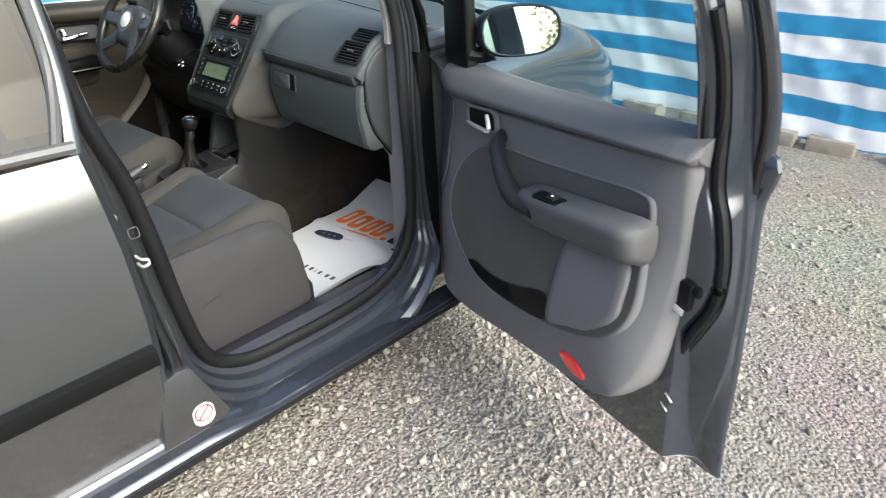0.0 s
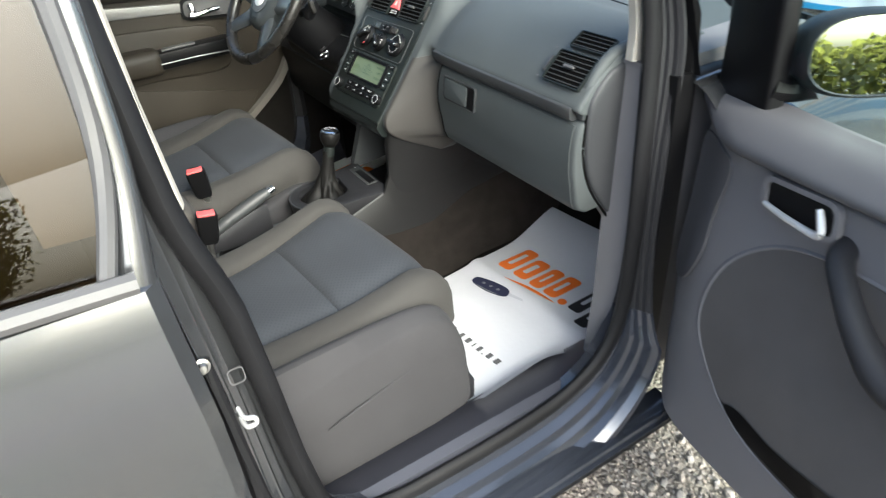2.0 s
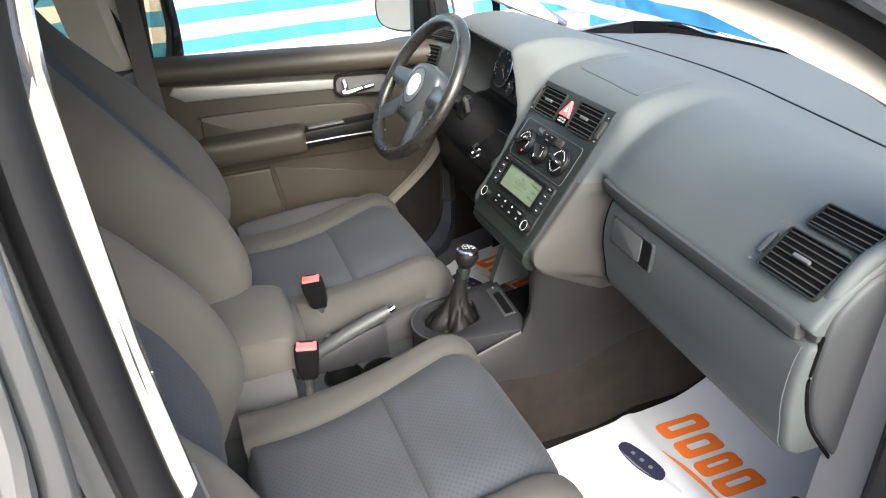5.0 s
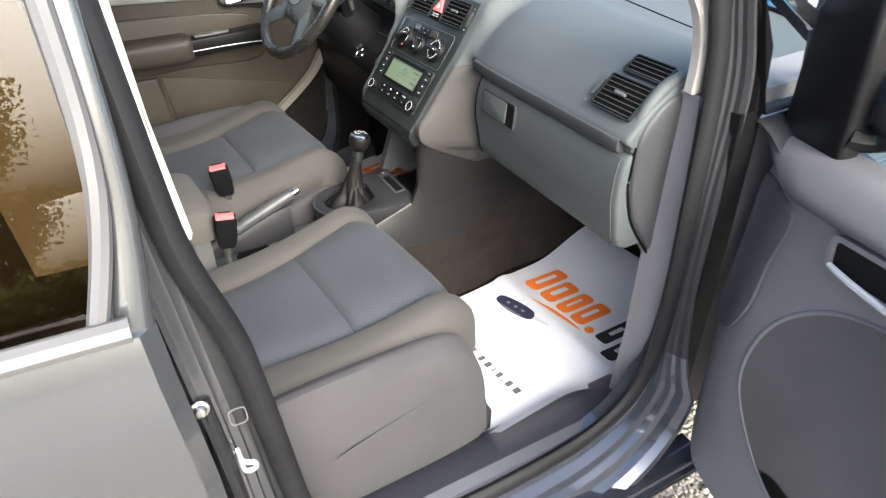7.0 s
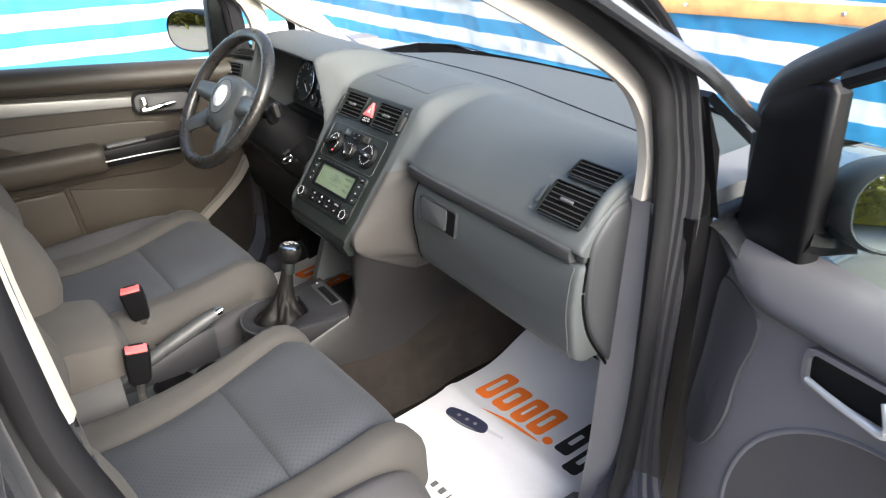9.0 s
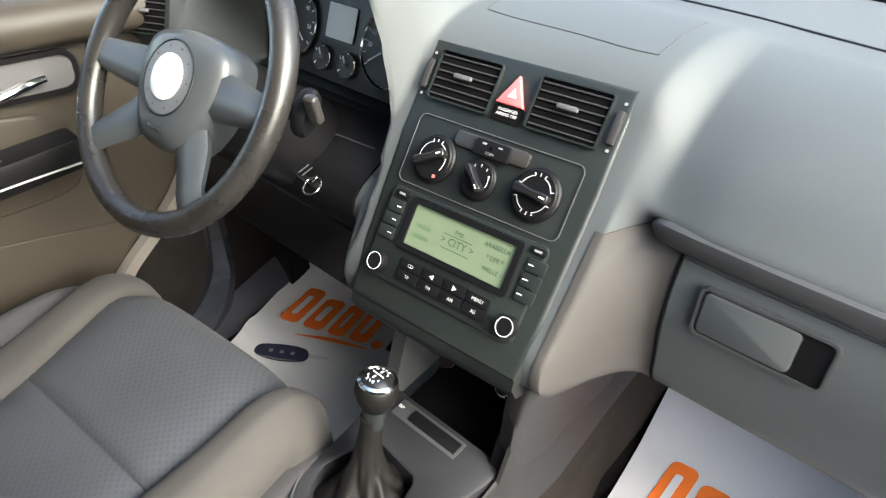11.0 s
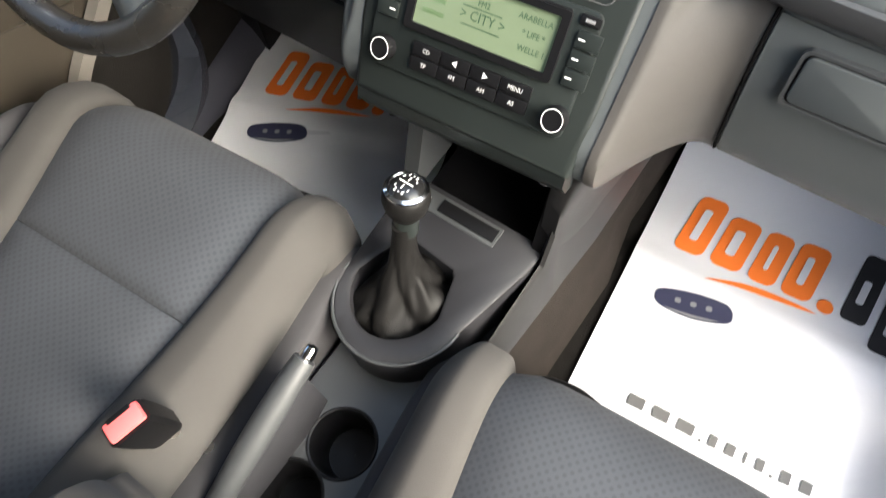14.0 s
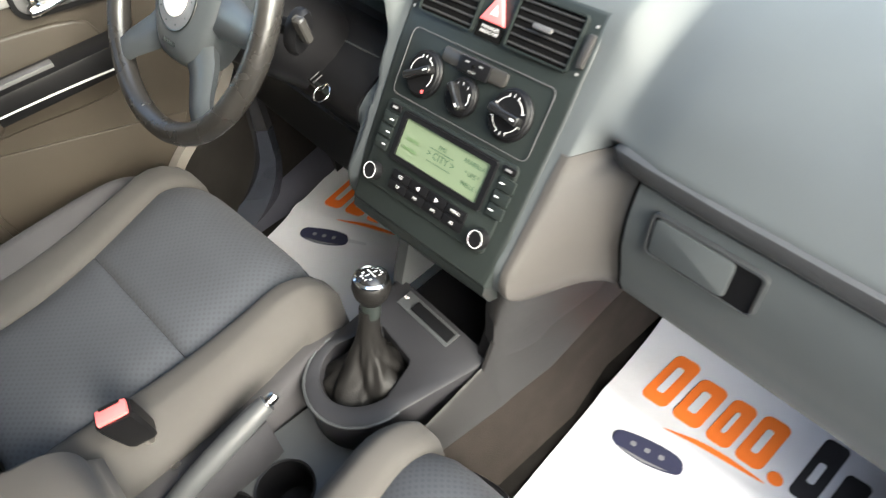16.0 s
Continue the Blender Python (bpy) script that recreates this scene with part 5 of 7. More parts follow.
def build_dashboard():
    d = thing("dashboard", "dark grey plastic dashboard with radio, air vents and glovebox", "dashboard", (0, 0.9, 0.6))
    xs = sorted(set([round(v, 4) for v in list(np.linspace(-0.72, -0.56, 10)) + list(np.linspace(-0.55, -0.25, 9)) + list(np.linspace(-0.24, -0.13, 23)) + [-0.06, 0.0, 0.06] + [0.08, 0.10, 0.118] + list(np.linspace(0.125, 0.20, 26)) + [0.21, 0.22] + list(np.linspace(0.23, 0.66, 12))]))
    rings = []
    for x in xs:
        p = dash_profile(x)
        rings.append([(x, y, z) for y, z in p] + [(x, 1.15, 0.72 if x > 0.16 else 0.62), (x, p[0][0], 0.90)])
    for dx, k in ((0.006, 0.994), (0.010, 0.982), (0.0115, 0.965)):
        rings.append([(0.66 + dx, 0.85 + (y - 0.85) * k, 0.82 + (z - 0.82) * k) for x, y, z in rings[len(xs) - 1]])
    part("dash_shell", skin(rings), DASH, d, "dark grey grained dash moulding", 50)
    # skin over the stack's side: dash plastic darkened to carry its shade
    rows = []
    for x in np.linspace(0.1270, 0.2065, 24):
        sel = dash_profile(x)[27:]
        rows.append([(x + 0.0012, y - 0.0016, z) for y, z in sel] + [(x - 0.001, y + 0.010, z) for y, z in sel[::-1]])
    part("stack_side_shade", skin(rows), DASH_SHADED, d, "side of the centre stack with shade in its colour", 50)
    # rounded side of the centre stack, running down to the tunnel
    side = catmull([(0.566, 0.735, 0.122, 0.150, 0.69, 0.735, 0.168), (0.566, 0.70, 0.118, 0.148, 0.74, 0.705, 0.166), (0.564, 0.65, 0.110, 0.134, 0.80, 0.655, 0.152), (0.566, 0.58, 0.104, 0.118, 0.86, 0.58, 0.136), (0.56, 0.50, 0.102, 0.110, 0.90, 0.48, 0.122)], 4)
    rows = []
    for iy, iz, ix, cx, oy, oz, ox in side:
        row = [(ix - 0.02, iy + 0.004, iz)]
        for k in range(11):
            t = k / 10
            a, b, c = (1 - t) ** 2, 2 * t * (1 - t), t * t
            row.append((a * ix + b * cx + c * ox, a * iy + b * (iy + 0.012) + c * oy, a * iz + b * iz + c * oz))
        rows.append(row)
    bm = skin(rows, False, False)
    bmesh.ops.solidify(bm, geom=list(bm.faces), thickness=0.003)
    part("console_flank", bm, FLANK_SHADED, d, "rounded side of the centre stack", 60)
    # end cheek beside the door, set behind the rolled rim
    cheek = catmull([(0.690, 0.885), (0.706, 0.925), (0.745, 0.958), (0.80, 0.966), (0.83, 0.95), (0.832, 0.80), (0.822, 0.62), (0.80, 0.61), (0.762, 0.66), (0.712, 0.735), (0.692, 0.80)], 5, True)
    for side in (1, -1):
        rings = [[(side * (x + (0.03 if side < 0 else 0)), 0.765 + (y - 0.765) * k, 0.79 + (z - 0.79) * k) for y, z in cheek] for x, k in ((0.640, 1.0), (0.670, 1.0), (0.6755, 0.985), (0.678, 0.95), (0.679, 0.85))]
        part("end_cheek", skin(rings), SOFT, d, "rounded end of the dash", 60)
    band = catmull([(0.815, 0.985), (0.775, 0.981), (0.741, 0.967), (0.713, 0.938), (0.697, 0.904)], 5)
    part("edge_band", tube([(0.657, y, z) for y, z in band], 0.012, 10, False, 1), DASH, d, "rounded edge of the dash end", 60)
    part("cheek_joint", tube([(0.671, y - 0.001, z) for y, z in catmull([(0.692, 0.885), (0.688, 0.84), (0.689, 0.80), (0.710, 0.733), (0.760, 0.658), (0.798, 0.608)], 5)], 0.003, 8, False, 1), PIT, d, "dark joint along the dash end")
    part("lip_clip", rbox((0.018, 0.02, 0.026), pose(0.662, 0.69, 0.888), 0.004), PLASTIC, d)
    # seam of the rear pad and passenger airbag lid
    def top(x, y):
        p = dash_profile(x)[:20]
        return float(np.interp(y, [q[0] for q in p[::-1]], [q[1] for q in p[::-1]]))
    part("pad_seam", tube([(x, 1.055 - 0.05 * abs(x / 0.62) ** 1.6, top(x, 1.055 - 0.05 * abs(x / 0.62) ** 1.6) + 0.0005) for x in np.linspace(-0.60, 0.60, 25)], 0.0022, 6, False, 1), BLACK, d)
    part("lid_seam", tube([(x, y, top(x, y) + 0.0003) for x, y in catmull([(-0.125, 0.90), (-0.132, 0.80), (-0.11, 0.783), (0.0, 0.783), (0.088, 0.783), (0.10, 0.80), (0.098, 0.90)], 6)], 0.0008, 6, False, 1), LIP, d)
    # rounded band under the pad, with a crease above it
    rings = []
    for x, k, dy in ((0.172, 0.35, 0.016), (0.178, 0.75, 0.010), (0.19, 0.95, 0.006), (0.22, 1.0, 0.003), (0.30, 1.0, 0.0), (0.45, 1.0, 0.0), (0.60, 1.0, 0.0), (0.650, 1.0, 0.0), (0.653, 0.95, 0.001)):
        rings.append([(x, 0.664 + dy + py, 0.885 + pz * k) for py, pz in ((0.030, 0.012), (0.006, 0.0135), (0.001, 0.011), (0.0, 0.006), (0.001, -0.006), (0.004, -0.0115), (0.010, -0.014), (0.030, -0.012))])
    part("pad_band", skin(rings), LIP, d, "dark rounded band under the pad", 50)
    # glovebox lid
    xs = np.linspace(0.212, 0.659, 11)
    rings = []
    for x in xs:
        sel = [q for q in dash_profile(x)[32:46]]
        rings.append([(x, y - 0.002, z + 0.0005) for y, z in sel] + [(x, y + 0.012, z) for y, z in sel[::-1]])
    gb = part("glovebox", skin(rings), DASH, d, "dark grey glovebox lid", 50)
    joint = [(0.2085, y - 0.0012, z) for y, z in dash_profile(0.2085)[31:47]]
    part("lid_joint", tube(joint, 0.0016, 6, False, 1), PIT, d, "dark joint beside the glovebox lid")
    gm = axes((0.302, 0.6655, 0.827), (1, 0, 0), (0, 0.10, 0.995), (0, -0.995, 0.10))
    part("handle_recess", slab(rrect(0.118, 0.05, 0.006, 4), 0.003, gm @ pose(0, 0, 0.004)), BLACK, gb, "dark handle recess")
    part("glovebox_handle", slab(rrect(0.088, 0.046, 0.006, 4), 0.008, gm @ pose(-0.013, 0, 0.0065), 0.0015), DASH, gb, "grey glovebox handle")
    part("handle_rim", ring_plate(rrect(0.124, 0.056, 0.008, 4), rrect(0.118, 0.05, 0.006, 4), 0.006, gm @ pose(0, 0, 0.006)), PLASTIC, gb)
    # vents at the passenger's end, set into the sloping pad
    vm = axes((0.604, 0.7125, 0.9405), (1, 0.02, 0), Vector((0, 0.73, 0.68)).normalized(), Vector((0, -0.68, 0.73)).normalized())
    air_vent(d, vm @ pose(0, 0.0, 0.0085), 0.092, 0.062, 7)
    vm2 = axes((0.606, 0.763, 0.9785), (1, 0.02, 0), Vector((0, 0.86, 0.51)).normalized(), Vector((0, -0.51, 0.86)).normalized())
    air_vent(d, vm2 @ pose(0, 0, 0.006), 0.086, 0.036, 4, False)
    part("vent_wheel", rbox((0.007, 0.034, 0.006), vm @ pose(-0.0585, 0.0, 0.0085), 0.002), PLASTIC, d)
    part("vent_mark", rbox((0.004, 0.003, 0.001), vm @ pose(-0.060, 0.032, 0.0125), 0), PLASTIC_MID, d)
    part("vent_mark", rbox((0.004, 0.003, 0.001), vm @ pose(-0.060, -0.030, 0.0115), 0), PLASTIC_MID, d)
    # driver's outer vents
    across = Vector((0.929, 0.371, 0.0))
    for at, tip, h, n, knob in (((-0.668, 0.604, 0.946), 0.42, 0.062, 6, True), ((-0.668, 0.652, 0.992), 0.93, 0.030, 4, False)):
        face = (Vector((0.371, -0.929, 0.0)) * math.sqrt(1 - tip * tip) + Vector((0, 0, tip))).normalized()
        air_vent(d, axes(at, across, face.cross(across), face) @ pose(0, 0, 0.009), 0.084, h, n, knob)
    rings = []
    for x in np.linspace(-0.565, -0.228, 16):
        sel = dash_profile(x)[22:37]
        rings.append([(x, y - 0.003, z - 0.002) for y, z in sel] + [(x, y + 0.01, z + 0.004) for y, z in sel[::-1]])
    part("cluster_cowl", skin(rings), BLACK, d, "black liner of the instrument cowl", 50)
    # black lower dash on the driver's side
    rings = []
    for x in np.linspace(-0.62, -0.192, 18):
        sel = dash_profile(x)[35:]
        rings.append([(x, y - 0.003, z + 0.003) for y, z in sel] + [(x, y + 0.01, z - 0.004) for y, z in sel[::-1]])
    part("lower_panel", skin(rings), BLACK, d, "black lower dash panel", 50)
    # lower steering column panel
    part("knee_panel", skin([[(x, y, z) for y, z in ((0.66, 0.79), (0.60, 0.74), (0.62, 0.60), (0.75, 0.56), (0.80, 0.75))] for x in (-0.68, -0.16)]), BLACK, d, "black knee panel")
    return d


def build_stack():
    """Centre stack: vents, heater dials, radio."""
    c = thing("centre_stack", "charcoal centre console panel with vents, heater dials and radio", "console", (0, 0.62, 0.7))
    xc = -0.014
    face = slab(catmull([(-0.139, 0.318), (0.139, 0.318), (0.141, 0.20), (0.138, 0.06), (0.132, -0.012), (-0.124, -0.012), (-0.134, 0.06), (-0.141, 0.20)], 1, True), 0.05, ST(xc, 0, 0.010), 0.008, 3)
    part("face_plate", face, FASCIA, c, "charcoal face plate", 50)
    part("chin", skin([[tuple(ST(x, s, dd).translation) for s, dd in ((0.0, 0.008), (-0.022, 0.002), (-0.034, -0.02), (-0.02, -0.08), (0.03, -0.06))] for x in (-0.136, -0.128, 0.108, 0.116)]), FASCIA, c, "", 60)
    m0 = 0.0115
    for x in (-0.0865, 0.0565):
        air_vent(c, ST(x, 0.275, m0), 0.088, 0.056, 6)
    for x in (-0.1425, 0.1145):
        part("vent_wheel", rbox((0.009, 0.036, 0.008), ST(x, 0.272, m0 + 0.001), 0.003), SLAT, c, "black vent wheel")
        for s in (0.248, 0.298):
            part("vent_mark", rbox((0.0035, 0.003, 0.0008), ST(x, s, m0 + 0.0005), 0), GREY_PRINT, c)
    part("hazard_button", slab([(-0.0185, -0.016), (0.0185, -0.016), (0.0, 0.018)], 0.008, ST(-0.0155, 0.279, m0 + 0.005), 0.0015), RED_BTN, c, "red triangular hazard button")
    part("hazard_mark", slab([(-0.006, -0.004), (0.006, -0.004), (0.0, 0.007)], 0.0005, ST(-0.0145, 0.275, m0 + 0.0056)), simple("pale_red_mark", (0.9, 0.45, 0.42), 0.5), c)
    lm = part("airbag_label", slab(rrect(0.040, 0.017, 0.001, 2), 0.001, ST(-0.0155, 0.2525, m0 + 0.001)), PIT, c, "black label with white lettering")
    words("lettering", "PASSENGER\nAIRBAG OFF", 0.0052, ST(-0.0155, 0.2545, m0 + 0.0012), PALE_PRINT, lm, 0.0001)
    # heater panel outline
    part("heater_outline", ring_plate(rrect(0.232, 0.086, 0.010, 5), rrect(0.2302, 0.0842, 0.0091, 5), 0.001, ST(xc, 0.184, m0 + 0.0008)), PLASTIC_MID, c)
    rk = part("rocker_strip", slab(rrect(0.104, 0.0185, 0.006, 4), 0.006, ST(-0.017, 0.212, m0 + 0.003), 0.002), STALK, c, "grey rocker strip")
    part("switch_block", rbox((0.048, 0.019, 0.006), ST(-0.013, 0.210, m0 + 0.004), 0.0015), BLACK, rk)
    for k in (-0.011, 0.011):
        part("mark", rbox((0.006, 0.002, 0.0004), ST(-0.013 + k, 0.2145, m0 + 0.0073), 0), GREY_PRINT, rk)
    part("lamp_dot", lathe([(0.0024, 0.0), (0.0022, 0.0012), (0, 0.0014)], ST(-0.013, 0.2115, m0 + 0.0070), 14), PIT, rk)
    words("lettering", "ECON", 0.0042, ST(-0.013, 0.2048, m0 + 0.0072), GREY_PRINT, rk, 0.0001)
    turn_knob(c, ST(-0.085, 0.179, m0), 0.0275, 28, ((108, 188), (-35, 72)), (108, 72, 188, 90))
    turn_knob(c, ST(-0.0165, 0.174, m0), 0.0225, -42, ((-20, 30),), (), (("0", 150), ("1", 118), ("2", 88), ("3", 58), ("4", 28)))
    turn_knob(c, ST(0.0585, 0.181, m0), 0.0285, -5, ((20, 72), (108, 160), (200, 252), (288, 340)), (20, 72, 108, 160, 200, 252, 288, 340, 90, 270))
    part("blue_mark", rbox((0.004, 0.004, 0.0006), ST(-0.1045, 0.1675, m0 + 0.0088), 0), BLUE_DOT, c)
    part("red_mark", rbox((0.004, 0.004, 0.0006), ST(-0.0735, 0.1595, m0 + 0.0088), 0), RED_BTN, c)
    # radio
    r = part("radio", slab(rrect(0.226, 0.112, 0.008, 4), 0.02, ST(xc, 0.079, m0 + 0.0035), 0.002), FASCIA, c, "black car radio with green display")
    part("display_bezel", ring_plate(rrect(0.162, 0.062, 0.003, 3), rrect(0.146, 0.049, 0.002, 3), 0.006, ST(-0.009, 0.0985, m0 + 0.0075)), BLACK, r)
    part("display", slab(rrect(0.147, 0.050, 0.002, 3), 0.001, ST(-0.009, 0.0985, m0 + 0.0045)), LCD, r, "green radio display")
    part("disc_slot", rbox((0.158, 0.005, 0.003), ST(-0.009, 0.1325 - 0.004, m0 + 0.0036), 0.001), BLACK, r)
    FADED = simple("faded_display_print", (0.07, 0.11, 0.05), 0.6)
    dk = simple("dark_display_print", (0.02, 0.05, 0.02), 0.6)
    for t, x, s, h in (("> CITY >", -0.010, 0.097, 0.0125), ("FM2", -0.012, 0.1095, 0.0075), ("ARABELLA", 0.041, 0.1125, 0.0075), ("* LIFE *", 0.043, 0.0995, 0.0075), ("WELLE 1", 0.045, 0.0865, 0.0075)):
        words("lettering", t, h, ST(x, s, m0 + 0.0047), dk, r, 0.0001)
    for x, s, w in ((-0.012, 0.1045, 0.042), (-0.010, 0.0885, 0.042), (-0.062, 0.1, 0.022), (-0.062, 0.088, 0.024)):
        part("display_bar", rbox((w, 0.0009 if x > -0.05 else 0.004, 0.0002), ST(x, s, m0 + 0.0047), 0), dk if x > -0.05 else FADED, r)
    for sx, x0 in ((-1, -0.1115), (1, 0.0935)):
        part("top_button", rbox((0.02, 0.009, 0.004), ST(x0 - 0.004 * sx, 0.127, m0 + 0.005), 0.002), BLACK, r)
        part("mark", rbox((0.009, 0.0026, 0.0004), ST(x0 - 0.004 * sx, 0.127, m0 + 0.0073), 0), GREY_PRINT, r)
        for i in range(3):
            part("station_button", rbox((0.0235, 0.0145, 0.004), ST(x0, 0.111 - 0.0165 * i, m0 + 0.005), 0.0012), FASCIA, r)
            part("mark", rbox((0.0065, 0.0012, 0.0004), ST(x0 - 0.006 * sx, 0.111 - 0.0165 * i, m0 + 0.0073), 0), WHITE, r)
    for i in range(4):
        for j in range(2):
            part("key_button", rbox((0.0325, 0.0125, 0.004), ST(-0.0575 + 0.0335 * i, 0.052 - 0.0135 * j, m0 + 0.005), 0.001), BLACK, r)
    for t, i, j in (("CD", 0, 0), ("MENU", 3, 0), ("TP", 0, 1), ("FM", 1, 1), ("AM", 2, 1), ("AS", 3, 1)):
        words("lettering", t, 0.0058, ST(-0.0575 + 0.0335 * i, 0.052 - 0.0135 * j, m0 + 0.0072), PALE_PRINT, r, 0.0001)
    for i, a in ((1, 90), (2, -90)):
        part("arrow", slab([(-0.003, -0.002), (0.003, -0.002), (0, 0.0035)], 0.0003, ST(-0.0575 + 0.0335 * i, 0.052, m0 + 0.0074, a)), WHITE, r)
    for x in (-0.1055, 0.0895):
        k = part("radio_knob", lathe([(0.0122, 0), (0.0122, 0.010), (0.0108, 0.0125), (0.0, 0.012)], ST(x, 0.041, m0 + 0.003), 28), BLACK, r, "black turning knob")
        part("knob_ring", lathe([(0.0100, 0.0127), (0.0107, 0.0127), (0.0107, 0.0130), (0.0100, 0.0130)], ST(x, 0.041, m0 + 0.003), 28, True), WHITE, k, "pale ring")
    return c


def gauge(parent, m, r, needle):
    g = part("gauge", lathe([(0, 0), (r, 0), (r, 0.002)], m, 36), DIAL_FACE, parent, "round instrument dial")
    part("gauge_ring", lathe([(r, 0.0), (r * 1.05, 0.004), (r * 1.0, 0.005), (r * 0.97, 0.003)], m, 36, True), CHROME, g, "chrome ring")
    part("needle", rbox((r * 0.75, 0.0022, 0.001), m @ pose(0, 0, 0.006, 0, 0, needle) @ pose(r * 0.36, 0, 0), 0), WHITE, g, "white needle")
    part("hub", lathe([(min(0.009, 0.17 * r), 0.003), (min(0.008, 0.15 * r), 0.009), (0, 0.0095)], m, 16), PLASTIC_MID, g)
    for i in range(13 if r > 0.03 else 5):
        a = 215 - 250 * i / (12 if r > 0.03 else 4)
        part("tick", rbox((r * 0.12, 0.0018, 0.0006), m @ pose(0, 0, 0.003, 0, 0, a) @ pose(r * 0.88, 0, 0), 0), WHITE, g)
    return g


def build_cluster():
    c = thing("instrument_cluster", "black instrument cluster with two round dials", "instrument panel", (-0.39, 0.74, 0.86))
    m = axes((-0.385, 0.755, 0.93), (1, 0, 0), Vector((0, 0.35, 0.94)).normalized(), Vector((0, -0.94, 0.35)).normalized())
    part("cluster_face", slab(rrect(0.34, 0.13, 0.02, 4), 0.02, m), FASCIA, c)
    g = gauge(c, m @ pose(-0.105, 0.005, 0.002), 0.052, -40)
    g2 = gauge(c, m @ pose(0.105, 0.005, 0.002), 0.052, 215)
    for (t, a) in (("20", 178), ("40", 150), ("60", 122), ("80", 96), ("100", 70), ("120", 42)):
        words("numeral", t, 0.010, m @ pose(0.105 + 0.036 * math.cos(radians(a)), 0.005 + 0.036 * math.sin(radians(a)), 0.005), WHITE, g2, 0.0002)
    for (t, a) in (("30", 90), ("40", 40), ("50", -5)):
        words("numeral", t, 0.010, m @ pose(-0.105 + 0.036 * math.cos(radians(a)), 0.005 + 0.036 * math.sin(radians(a)), 0.005), WHITE, g, 0.0002)
    gauge(c, m @ pose(-0.028, -0.034, 0.002), 0.019, 120)
    gauge(c, m @ pose(0.028, -0.034, 0.002), 0.019, 120)
    part("info_display", slab(rrect(0.062, 0.05, 0.003, 3), 0.001, m @ pose(0, 0.022, 0.003)), simple("pale_display", (0.55, 0.58, 0.56), 0.3), c, "pale grey display")
    part("cluster_base", skin([[(x, y, z) for y, z in ((0.765, 0.868), (0.66, 0.838), (0.655, 0.825), (0.76, 0.83))] for x in (-0.57, -0.21)]), FASCIA, c)
    part("trim_line", tube([(-0.56, 0.657, 0.842), (-0.40, 0.652, 0.838), (-0.215, 0.66, 0.842)], 0.0012, 6), PLASTIC, c, "thin grey trim")
    return c


